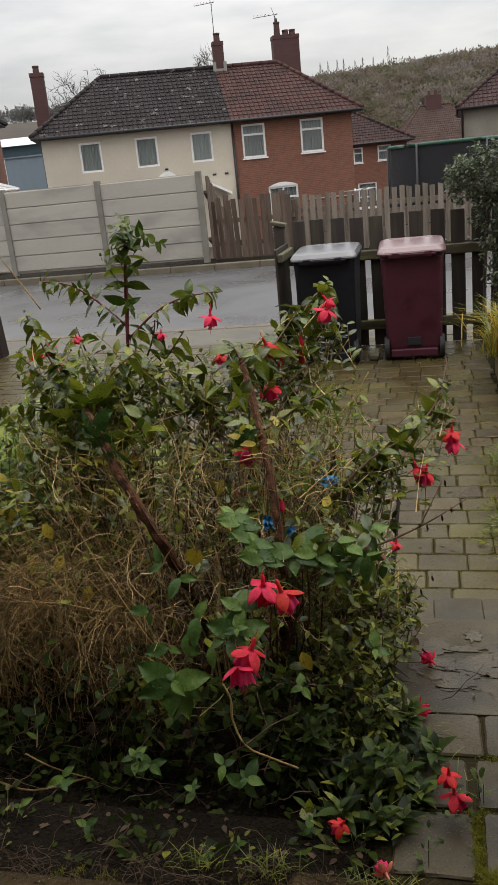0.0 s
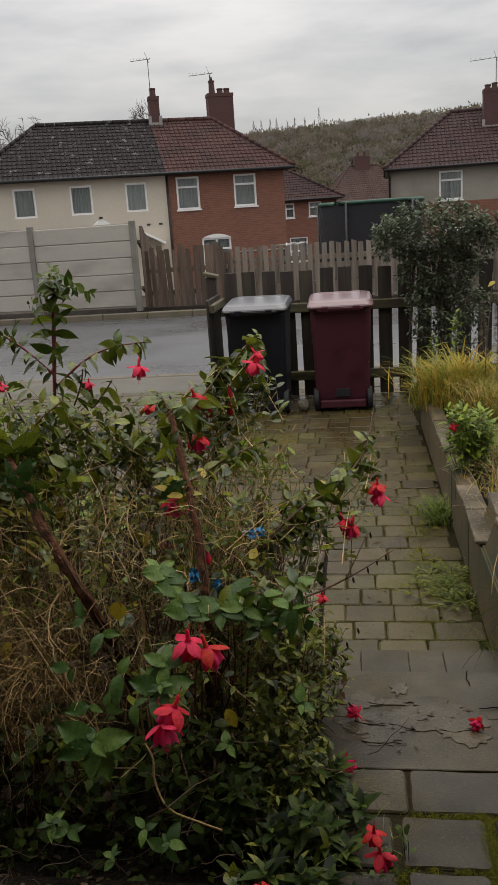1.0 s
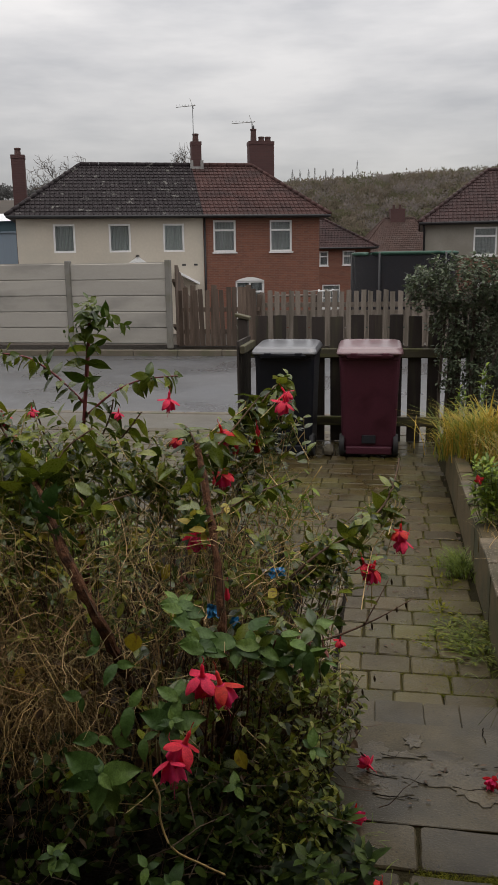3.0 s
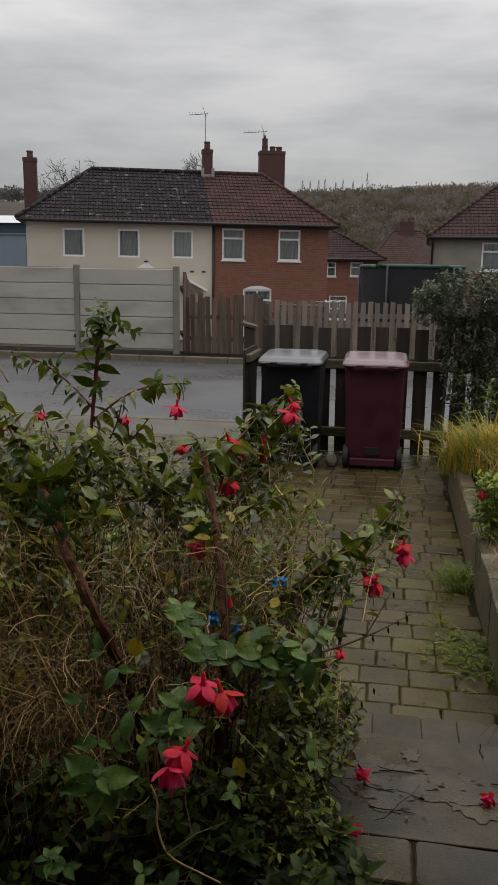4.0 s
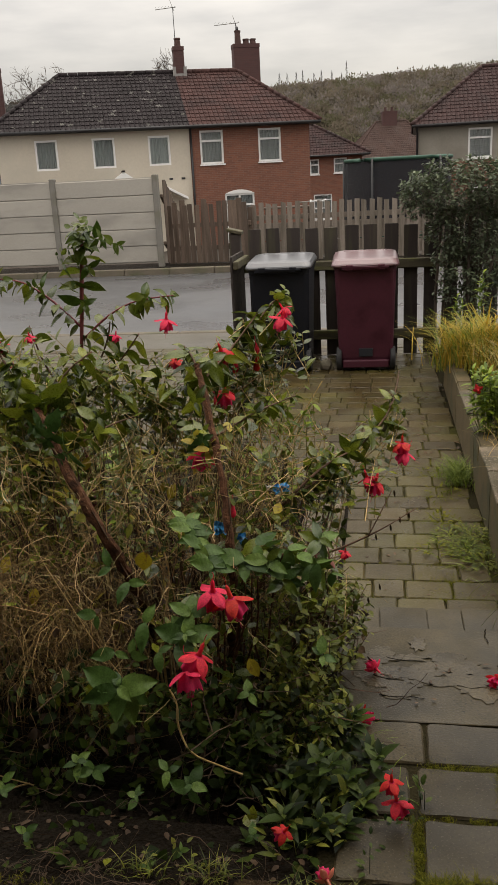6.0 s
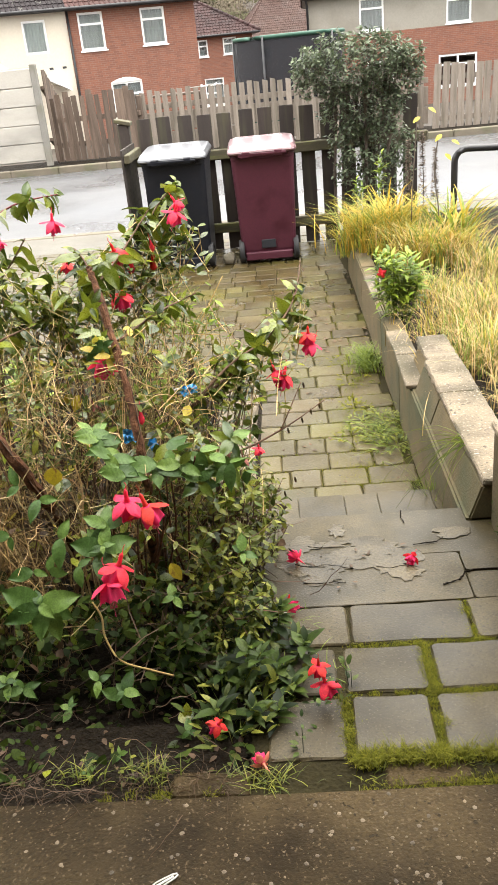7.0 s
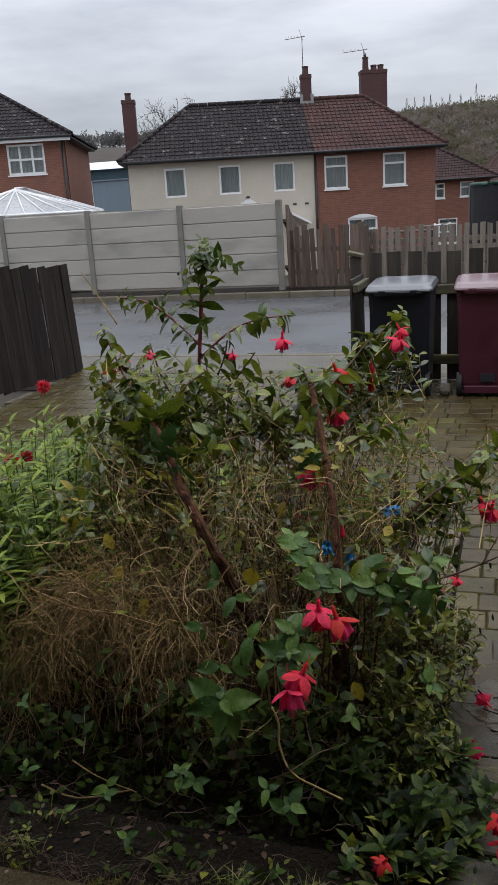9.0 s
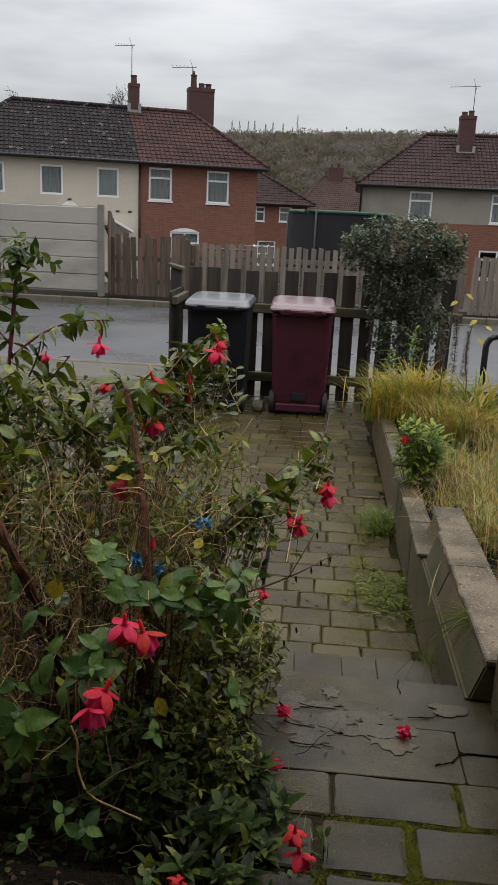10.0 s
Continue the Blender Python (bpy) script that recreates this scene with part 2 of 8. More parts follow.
M = dict(
    net_mesh=mesh_cloth("black_safety_mesh", (0.012, 0.013, 0.017), 0.14),
    sett=material("wet_concrete_sett", (0.058, 0.041, 0.0145), 0.55, 0.32, 5, 140, 0.5, 0.003, (0.07, 0.06, 0.013), 2.2, (0.45, 0.68), piece=0.3, wet=0.28, spec=0.32, fleck=((0.1, 0.084, 0.055), 110)),
    slab_skin=material("flaked_wet_cement_skin", (0.08, 0.064, 0.037), 0.5, 0.5, 9, 130, 0.8, 0.003, (0.04, 0.031, 0.016), 7, (0.45, 0.6), wet=0.25, spec=0.32),
    slab=material("wet_grey_paving_slab", (0.058, 0.045, 0.022), 0.6, 0.55, 7, 170, 0.45, 0.0022, (0.026, 0.02, 0.008), 3.4, (0.42, 0.6), piece=0.22, wet=0.28, spec=0.3, fleck=((0.08, 0.066, 0.042), 210)),
    joint=material("mossy_joint_sand", (0.024, 0.02, 0.009), 0.95, 0.5, 6, 120, 0.8, 0.008, (0.06, 0.062, 0.01), 1.6, (0.5, 0.62), spec=0.1),
    pale_stone=material("pale_limestone", (0.34, 0.31, 0.25), 0.8, 0.3, 20, 120, 0.5, 0.003, (0.2, 0.19, 0.13), 12),
    soil=material("dark_wet_soil", (0.014, 0.01, 0.006), 0.95, 0.5, 8, 90, 1.0, 0.02, spec=0.15),
    concrete=material("exposed_aggregate_concrete", (0.062, 0.043, 0.02), 0.6, 0.5, 4, 150, 1.0, 0.005, (0.013, 0.008, 0.0035), 1.7, (0.42, 0.62), wet=0.16, spec=0.08, fleck=((0.095, 0.068, 0.04), 130)),
    pebble=material("pale_aggregate_stone", (0.12, 0.09, 0.056), 0.5, 0.35, 20, 200, 0.1, island=0.55),
    road=material("wet_asphalt", (0.08, 0.081, 0.085), 0.42, 0.18, 0.8, 180, 0.18, 0.003, (0.075, 0.078, 0.085), 0.5, (0.45, 0.65), wet=0.18),
    pavement=material("footway_asphalt", (0.078, 0.068, 0.05), 0.65, 0.3, 1.5, 150, 0.4, 0.003, (0.08, 0.075, 0.05), 1.2, wet=0.25),
    kerb=material("kerb_stone", (0.13, 0.108, 0.078), 0.75, 0.3, 4, 90, 0.3, 0.003, (0.09, 0.09, 0.05), 3),
    grass=material("rough_grass_ground", (0.042, 0.033, 0.024), 0.95, 0.4, 0.2, 4, 0.0, 0.05, (0.05, 0.036, 0.026), 0.08),
    retaining=material("weathered_concrete_walling", (0.098, 0.07, 0.03), 0.85, 0.45, 6, 130, 0.8, 0.004, (0.05, 0.05, 0.02), 3.4, (0.45, 0.66), piece=0.1),
    coping=material("tan_concrete_coping", (0.16, 0.125, 0.084), 0.85, 0.5, 8, 150, 1.0, 0.006, (0.06, 0.05, 0.027), 5, (0.42, 0.66), piece=0.12, fleck=((0.28, 0.23, 0.18), 110)),
    panel=material("pale_concrete_panel", (0.37, 0.345, 0.305), 0.85, 0.13, 1.3, 70, 0.25, 0.004, (0.25, 0.235, 0.21), 1.4, (0.5, 0.7), piece=0.05, stretch=(0.6, 1, 1.6)),
    post=material("grey_concrete_post", (0.19, 0.18, 0.16), 0.9, 0.2, 4, 80, 0.3, 0.003, (0.16, 0.15, 0.12), 3),
    picket=material("weathered_grey_timber", (0.2, 0.165, 0.135), 0.85, 0.3, 3, 45, 0.4, 0.003, (0.12, 0.1, 0.075), 2.0, piece=0.16, stretch=(6, 6, 0.5)),
    picket_brown=material("old_brown_timber", (0.125, 0.088, 0.066), 0.85, 0.35, 3, 45, 0.4, 0.003, (0.06, 0.042, 0.03), 2.0, piece=0.25, stretch=(6, 6, 0.5)),
    dark_wood=material("dark_stained_timber", (0.035, 0.026, 0.022), 0.7, 0.4, 4, 60, 0.5, 0.003, (0.06, 0.055, 0.03), 2.5, piece=0.25, stretch=(6, 6, 0.5)),
    rail_wood=material("algae_stained_timber", (0.07, 0.06, 0.035), 0.75, 0.4, 5, 70, 0.5, 0.003, (0.12, 0.12, 0.04), 4.0, stretch=(1, 6, 6)),
    maroon_wood=material("dark_brown_weathered_timber", (0.016, 0.0105, 0.0095), 0.85, 0.55, 5, 60, 0.7, 0.004, (0.034, 0.025, 0.019), 3.0, (0.5, 0.7), piece=0.35, stretch=(6, 6, 0.5), spec=0.25),
    bin_black=material("black_bin_plastic", (0.009, 0.01, 0.015), 0.5, 0.3, 5, 90, 0.1, 0.001, (0.016, 0.016, 0.02), 4, spec=0.25),
    bin_maroon=material("maroon_bin_plastic", (0.068, 0.016, 0.027), 0.5, 0.18, 4, 90, 0.1, 0.001, (0.045, 0.008, 0.015), 5, spec=0.3),
    # Wet lids: colours lifted above the body plastic to carry part of the sheen.
    lid_maroon=material("wet_sheen_maroon_lid", (0.13, 0.05, 0.06), 0.42, 0.2, 5, 90, 0.08, 0.001, spec=1.0, coat=0.7),
    lid_black=material("wet_sheen_black_lid", (0.05, 0.054, 0.065), 0.42, 0.2, 5, 90, 0.08, 0.001, spec=1.0, coat=0.7),
    rubber=material("black_rubber", (0.014, 0.014, 0.015), 0.7, 0.2, 10, 90, 0.2, 0.001),
    tube=material("black_painted_steel", (0.015, 0.015, 0.017), 0.35, 0.2, 8, 80, 0.1, 0.001),
    cream=material("cream_render", (0.53, 0.475, 0.395), 0.9, 0.07, 0.5, 12, 0.3, 0.01, (0.43, 0.4, 0.34), 0.35, (0.55, 0.8)),
    grey_render=material("grey_pebbledash_render", (0.27, 0.25, 0.215), 0.95, 0.12, 0.8, 14, 0.4, 0.01, (0.2, 0.18, 0.15), 0.5),
    brick=brick_material("red_brick", (0.215, 0.082, 0.05), (0.125, 0.05, 0.038), (0.19, 0.135, 0.105)),
    brick_back=brick_material("brown_brick", (0.11, 0.06, 0.045), (0.09, 0.05, 0.04), (0.12, 0.1, 0.08)),
    brick_chimney=brick_material("sooty_brick", (0.085, 0.036, 0.034), (0.06, 0.027, 0.026), (0.075, 0.05, 0.046)),
    tile_dark=material("dark_lichened_roof_tile", (0.02, 0.015, 0.0165), 0.75, 0.35, 0.5, 8, 0.2, 0.01, (0.12, 0.115, 0.105), 3.4, (0.62, 0.67), island=0.22, spec=0.2),
    tile_red=material("dark_red_roof_tile", (0.06, 0.028, 0.025), 0.75, 0.25, 0.5, 8, 0.2, 0.01, (0.04, 0.022, 0.021), 0.9, (0.5, 0.7), island=0.16, spec=0.2),
    tile_brown=material("brown_roof_tile", (0.045, 0.024, 0.023), 0.75, 0.25, 0.5, 8, 0.2, 0.01, (0.03, 0.019, 0.019), 0.9, island=0.16, spec=0.2),
    tile_dark_piece=material("dark_lichened_single_tile", (0.02, 0.015, 0.0165), 0.75, 0.35, 0.5, 8, 0.2, 0.01, (0.12, 0.115, 0.105), 3.4, (0.62, 0.67), piece=0.14, spec=0.2),
    tile_red_piece=material("dark_red_single_tile", (0.06, 0.028, 0.025), 0.75, 0.25, 0.5, 8, 0.2, 0.01, (0.04, 0.022, 0.021), 0.9, (0.5, 0.7), piece=0.14, spec=0.2),
    tile_brown_piece=material("brown_single_tile", (0.045, 0.024, 0.023), 0.75, 0.25, 0.5, 8, 0.2, 0.01, (0.03, 0.019, 0.019), 0.9, piece=0.14, spec=0.2),
    # Farthest roof: distance haze is put into this duller, greyer red.
    tile_hazed=material("hazed_red_roof_tile", (0.078, 0.05, 0.043), 0.8, 0.2, 0.5, 8, 0.1, 0.01, (0.085, 0.062, 0.056), 0.9, island=0.1, spec=0.15),
    tile_hazed_piece=material("hazed_red_single_tile", (0.078, 0.05, 0.043), 0.8, 0.2, 0.5, 8, 0.1, 0.01, (0.085, 0.062, 0.056), 0.9, piece=0.1, spec=0.15),
    upvc=material("white_upvc", (0.78, 0.78, 0.77), 0.35, 0.04, 3, 30, 0.0),
    gutter=material("dark_gutter_plastic", (0.02, 0.02, 0.022), 0.5, 0.2, 3, 30, 0.0),
    lead=material("pale_mortar_flashing", (0.27, 0.26, 0.25), 0.8, 0.2, 3, 20, 0.3, 0.01),
    pot=material("terracotta_pot", (0.075, 0.036, 0.031), 0.8, 0.25, 3, 20, 0.2, 0.01),
    curtain=material("pale_net_curtain", (0.5, 0.53, 0.52), 0.9, 0.12, 1, 14, 0.2, 0.01, stretch=(9, 9, 0.3), translucent=0.2),
    blind=material("grey_window_blind", (0.3, 0.31, 0.31), 0.7, 0.2, 1, 20, 0.2, 0.01, stretch=(0.2, 0.2, 9)),
    # Interior slabs and party wall: near-black colour stands for the unlit rooms.
    dark=material("unlit_room_shade", (0.03, 0.03, 0.03), 0.9, 0.2, 1, 10, 0.0),
    glass=glass_material("window_glass"),
    shed_roof=material("pale_sheet_roof", (0.62, 0.64, 0.66), 0.6, 0.05, 0.2, 3, 0.0),
    shed_wall=material("blue_green_cladding", (0.04, 0.075, 0.09), 0.6, 0.15, 0.3, 5, 0.1, stretch=(5, 5, 0.2)),
    shed_pale=material("pale_blue_cladding", (0.17, 0.215, 0.26), 0.6, 0.1, 0.3, 5, 0.1, stretch=(5, 5, 0.2)),
    conservatory=material("white_polycarbonate", (0.36, 0.37, 0.38), 0.3, 0.06, 1, 10, 0.0),
    poly_olive=material("olive_tinted_polycarbonate", (0.26, 0.27, 0.16), 0.3, 0.1, 1, 10, 0.0),
    net=material("recess_shade_black", (0.012, 0.013, 0.017), 0.9, 0.3, 6, 60, 0.0),
    green_pad=material("green_trampoline_pad", (0.02, 0.075, 0.05), 0.6, 0.15, 4, 30, 0.0),
    plastic_white=material("white_garden_plastic", (0.6, 0.6, 0.6), 0.5, 0.1, 4, 30, 0.0),
    plastic_blue=material("bright_blue_plastic", (0.02, 0.26, 0.58), 0.35, 0.25, 20, 60, 0.1, 0.002),
    # Wood colours greyed and lightened so that they carry the distance haze.
    woods_grey=material("grey_hazed_wood", (0.21, 0.185, 0.168), 0.95, 0.3, 0.13, 0.5, 0.0, island=0.03, hue=0.01, spec=0.0, translucent=0.55),
    woods_green=material("olive_hazed_wood", (0.135, 0.13, 0.08), 0.95, 0.3, 0.13, 0.5, 0.0, island=0.03, hue=0.015, spec=0.0, translucent=0.5),
    woods=material("hazed_winter_wood", (0.175, 0.148, 0.112), 0.95, 0.35, 0.11, 0.5, 0.0, island=0.03, hue=0.015, spec=0.0, translucent=0.55),
    far_wood=material("far_hazed_wood", (0.13, 0.13, 0.125), 0.95, 0.15, 0.03, 0.6, 0.0, island=0.1, spec=0.0, translucent=0.4),
    bark=material("bare_twig_bark", (0.09, 0.07, 0.055), 0.9, 0.3, 3, 30, 0.2, 0.003),
    leaf_dark=material("dark_glossy_leaf", (0.105, 0.138, 0.013), 0.3, 0.4, 25, 260, 0.25, 0.001, island=0.8, hue=0.03, translucent=0.28, spec=0.62),
    leaf_front=material("veined_green_leaf", (0.078, 0.142, 0.03), 0.45, 0.4, 60, 300, 0.3, 0.001, piece=0.5, hue=0.02, translucent=0.2, spec=0.24),
    leaf_olive=material("olive_green_leaf", (0.26, 0.25, 0.03), 0.38, 0.4, 25, 260, 0.2, 0.001, island=0.75, hue=0.04, translucent=0.35, spec=0.4),
    leaf_small=material("small_dull_green_leaf", (0.12, 0.14, 0.022), 0.45, 0.4, 25, 260, 0.2, 0.001, island=0.7, hue=0.03, translucent=0.25, spec=0.3),
    leaf_weed=material("dark_green_weed_leaf", (0.034, 0.058, 0.01), 0.5, 0.45, 25, 260, 0.2, 0.001, island=0.85, hue=0.03, translucent=0.2, spec=0.2),
    leaf_light=material("light_green_lance_leaf", (0.15, 0.22, 0.024), 0.45, 0.3, 25, 260, 0.2, 0.001, island=0.65, hue=0.02, translucent=0.28, spec=0.3),
    leaf_yellow=material("yellowing_leaf", (0.42, 0.33, 0.025), 0.5, 0.25, 60, 300, 0.2, 0.001, (0.2, 0.1, 0.02), 90, (0.55, 0.7), island=0.25, translucent=0.25),
    leaf_warm=material("warm_green_leaf", (0.08, 0.122, 0.014), 0.32, 0.35, 40, 300, 0.3, 0.001, piece=0.45, hue=0.03, translucent=0.28, spec=0.52),
    # Leaf green darkened to hold the shade low in the bed.
    leaf_shaded=material("shade_dark_leaf", (0.026, 0.044, 0.006), 0.55, 0.35, 25, 260, 0.25, 0.001, island=0.65, hue=0.02, translucent=0.12, spec=0.12),
    leaf_holly=material("dark_leathery_leaf", (0.1, 0.13, 0.075), 0.5, 0.25, 10, 120, 0.2, 0.001, island=0.5, hue=0.02, translucent=0.25, spec=0.4),
    leaf_brown=material("dead_brown_leaf", (0.075, 0.042, 0.02), 0.7, 0.4, 30, 200, 0.2, 0.001, island=0.4),
    stem_red=material("red_brown_woody_stem", (0.12, 0.055, 0.03), 0.9, 0.55, 45, 200, 1.0, 0.004, (0.04, 0.02, 0.013), 55, (0.45, 0.65), spec=0.12),
    stem_pink=material("pink_young_stem", (0.24, 0.05, 0.06), 0.5, 0.25, 30, 160, 0.2, 0.001),
    twig=material("olive_brown_twig", (0.45, 0.33, 0.15), 0.75, 0.4, 20, 160, 0.3, 0.001, island=0.55, hue=0.02),
    cane=material("dark_brown_cane", (0.1, 0.056, 0.034), 0.7, 0.45, 20, 160, 0.4, 0.001, island=0.4, hue=0.01, spec=0.3),
    withered=material("withered_petal", (0.34, 0.12, 0.1), 0.7, 0.35, 60, 200, 0.1, 0.001, translucent=0.2),
    dry=material("dry_tan_grass", (0.29, 0.2, 0.07), 0.8, 0.35, 12, 120, 0.0, island=0.55, hue=0.015),
    dead=material("dead_brown_tangle", (0.22, 0.14, 0.052), 0.85, 0.4, 8, 120, 0.0, island=0.6),
    straw=material("straw_grass_blade", (0.46, 0.32, 0.13), 0.65, 0.25, 6, 90, 0.0, island=0.35, hue=0.02, translucent=0.2),
    gold=material("yellow_green_grass_blade", (0.41, 0.315, 0.045), 0.5, 0.3, 6, 90, 0.0, island=0.4, hue=0.03, translucent=0.3, spec=0.3),
    green_blade=material("green_grass_blade", (0.17, 0.23, 0.04), 0.5, 0.3, 6, 90, 0.0, island=0.4, hue=0.02, translucent=0.3, spec=0.3),
    moss=material("bright_moss", (0.125, 0.128, 0.016), 0.9, 0.4, 10, 120, 0.0, island=0.5, hue=0.02, translucent=0.2, spec=0.1),
    sepal=material("scarlet_sepal", (0.8, 0.045, 0.075), 0.55, 0.3, 90, 260, 0.5, 0.002, piece=0.18, hue=0.01, translucent=0.34, spec=0.2),
    corolla=material("magenta_corolla", (0.74, 0.035, 0.14), 0.55, 0.2, 40, 220, 0.15, 0.001, translucent=0.3, spec=0.2),
    stamen=material("crimson_stamen", (0.6, 0.03, 0.12), 0.5, 0.15, 40, 220, 0.0),
    peach=material("faded_peach_petal", (0.75, 0.25, 0.16), 0.55, 0.2, 40, 200, 0.1, 0.001, translucent=0.25),
    pink_fringe=material("fringed_pink_petal", (0.62, 0.035, 0.06), 0.6, 0.25, 60, 200, 0.0, island=0.3, translucent=0.25),
    litter=material("crumpled_white_paper", (0.65, 0.64, 0.6), 0.7, 0.15, 60, 200, 0.4, 0.002),
)


# ---- building tools ----
def mesh_of(name, bm, mat):
    me = bpy.data.meshes.new(name)
    bm.to_mesh(me)
    bm.free()
    me.materials.append(mat)
    return me


def raw(name, verts, faces, mat, smooth=False):
    me = bpy.data.meshes.new(name)
    me.from_pydata([tuple(v) for v in verts], [], faces)
    me.materials.append(mat)
    if smooth:
        me.shade_smooth()
    return me


def part(name, data, parent, label="", at=None, kind=""):
    ob = new(name, data)
    ob.parent = parent
    if at is not None:
        ob.matrix_basis = at
    return tagged(ob, label=label, kind=kind)


def thing(name, label, category, at=None, group="", data=None, kind=""):
    ob = new(name, data)
    if at is not None:
        ob.matrix_basis = at if isinstance(at, Matrix) else Matrix.Translation(at)
    return tagged(ob, label, category, group, kind)


def box(bm, x0, x1, y0, y1, z0, z1, bevel=0.0, wob=0.0):
    g = bmesh.ops.create_cube(bm, size=1.0)
    vs = g["verts"]
    for v in vs:
        v.co = Vector((x0 + (v.co.x + 0.5) * (x1 - x0), y0 + (v.co.y + 0.5) * (y1 - y0), z0 + (v.co.z + 0.5) * (z1 - z0)))
        if wob:
            v.co += Vector((random.uniform(-wob, wob), random.uniform(-wob, wob), random.uniform(-wob, wob)))
    if bevel:
        es = list({e for v in vs for e in v.link_edges})
        bmesh.ops.bevel(bm, geom=es, offset=bevel, segments=1, affect="EDGES")


def boxes(name, mat, *specs, bevel=0.0):
    bm = bmesh.new()
    for s in specs:
        box(bm, *s, bevel=bevel)
    return mesh_of(name, bm, mat)


def tube_into(V, F, pts, radii, sides=5):
    base, n = len(V), len(pts)
    for i, p in enumerate(pts):
        p = Vector(p)
        d = (Vector(pts[min(i + 1, n - 1)]) - Vector(pts[max(i - 1, 0)])).normalized()
        a = d.orthogonal().normalized()
        b = d.cross(a)
        r = radii[i] if isinstance(radii, (list, tuple)) else radii
        for k in range(sides):
            t = 2 * math.pi * k / sides
            V.append(p + a * (r * math.cos(t)) + b * (r * math.sin(t)))
    for i in range(n - 1):
        for k in range(sides):
            k2 = (k + 1) % sides
            F.append((base + i * sides + k, base + i * sides + k2, base + (i + 1) * sides + k2, base + (i + 1) * sides + k))
    F.append(tuple(base + k for k in reversed(range(sides))))
    F.append(tuple(base + (n - 1) * sides + k for k in range(sides)))


def tube(name, mat, pts, radii, sides=6):
    V, F = [], []
    tube_into(V, F, pts, radii, sides)
    return raw(name, V, F, mat, True)


def leaf_into(V, F, p, d, up, length, width, droop=0.15, fold=0.12):
    """One leaf: pointed, folded along its midrib, its tip bent down."""
    d = Vector(d).normalized()
    s = d.cross(up)
    s = s.normalized() if s.length > 1e-4 else d.orthogonal().normalized()
    n = s.cross(d)
    b = len(V)
    V.append(Vector(p))
    for t, w in ((0.14, 0.3), (0.38, 0.5), (0.64, 0.44), (0.86, 0.2)):
        c = Vector(p) + d * (length * t) - n * (droop * length * t * t)
        V.append(c)
        V.append(c + s * (w * width) + n * (fold * w * width))
        V.append(c - s * (w * width) + n * (fold * w * width))
    V.append(Vector(p) + d * length - n * (droop * length))
    F += [(b, b + 2, b + 1), (b, b + 1, b + 3), (b + 10, b + 11, b + 13), (b + 12, b + 10, b + 13)]
    for k in (1, 4, 7):
        F += [(b + k, b + k + 1, b + k + 4, b + k + 3), (b + k + 2, b + k, b + k + 3, b + k + 5)]


def blade_into(V, F, p, d, height, reach, width, sag, steps=5):
    """A grass blade: a narrow ribbon that leaves the ground upright and arches over towards d."""
    b = len(V)
    d = Vector((d[0], d[1], 0)).normalized()
    s = Vector((-d.y, d.x, 0))
    for i in range(steps + 1):
        t = i / steps
        c = Vector(p) + d * (reach * t ** 1.6) + Vector((0, 0, height * (t - sag * t * t)))
        w = width * (1 - 0.85 * t ** 2) * 0.5
        V.append(c + s * w)
        V.append(c - s * w)
    for i in range(steps):
        F.append((b + 2 * i, b + 2 * i + 1, b + 2 * i + 3, b + 2 * i + 2))


def rnd_dir(up=0.0):
    while True:
        v = Vector((random.uniform(-1, 1), random.uniform(-1, 1), random.uniform(-1, 1)))
        if 0.05 < v.length < 1:
            v.normalize()
            v.z += up
            return v.normalized()


def in_ball():
    while True:
        v = Vector((random.uniform(-1, 1), random.uniform(-1, 1), random.uniform(-1, 1)))
        if v.length < 1:
            return v


# ---- ground, road and paving bed ----
U = 0.29  # the upper terrace above the lower path


def ground_height(x, y):
    r = math.hypot(x, y)
    if y < 17.2:
        return -0.25
    t = min(1.0, (y - 17.2) / 12)
    h = -0.25 - 0.95 * t - 2.6 * max(0.0, min(1.0, (r - 45) / 60))
    side = max(0.0, min(1.0, (math.degrees(math.atan2(x, y)) + 24) / 14))  # 0 over the open field, 1 on the wooded hill
    top = 28.0 + math.sin(x * 0.021 + 0.2) + 0.5 * math.sin(x * 0.05)
    k = max(0.0, min(1.0, (r - 150) / (190 - 20 * side)))
    return h + (top + 4) * k * k * (3 - 2 * k)


def build_ground():
    xs = sorted({round(s * 600 * (i / 40) ** 2, 2) for i in range(41) for s in (-1, 1)})
    ys = [-60, -20, 0, 8, 16, 17.1, 17.3, 20, 24, 28, 32, 40, 50, 60] + [70 + 12 * i for i in range(40)]
    V = [(x, y, ground_height(x, y)) for y in ys for x in xs]
    n = len(xs)
    F = [(j * n + i, j * n + i + 1, (j + 1) * n + i + 1, (j + 1) * n + i) for j in range(len(ys) - 1) for i in range(n - 1)]
    thing("ground", "rough grassy ground falling away to a wooded valley side", "ground", data=raw("ground", V, F, M["grass"], True), kind="structure")


build_ground()


def slab_object(name, label, category, mat, *spec, bevel=0.0):
    bm = bmesh.new()
    box(bm, *spec, bevel=bevel)
    return thing(name, label, category, data=mesh_of(name, bm, mat), kind="structure")


slab_object("road", "wet grey asphalt road running past the garden", "road", M["road"], -70, 70, 9.22, 16.0, -0.24, -0.085)
slab_object("pavement", "damp asphalt footway beside the road", "pavement", M["pavement"], -70, 70, 8.2, 9.08, -0.24, -0.012)
pathbed = slab_object("path_bed", "sandy mossy bedding under the paving blocks", "paving", M["joint"], -4.52, 0.56, 4.1, 8.2, -0.24, -0.01)
slab_object("path_bed_near", "sandy mossy bedding under the narrow path", "paving", M["joint"], -0.2, 0.56, 2.5, 4.1, -0.24, -0.01)
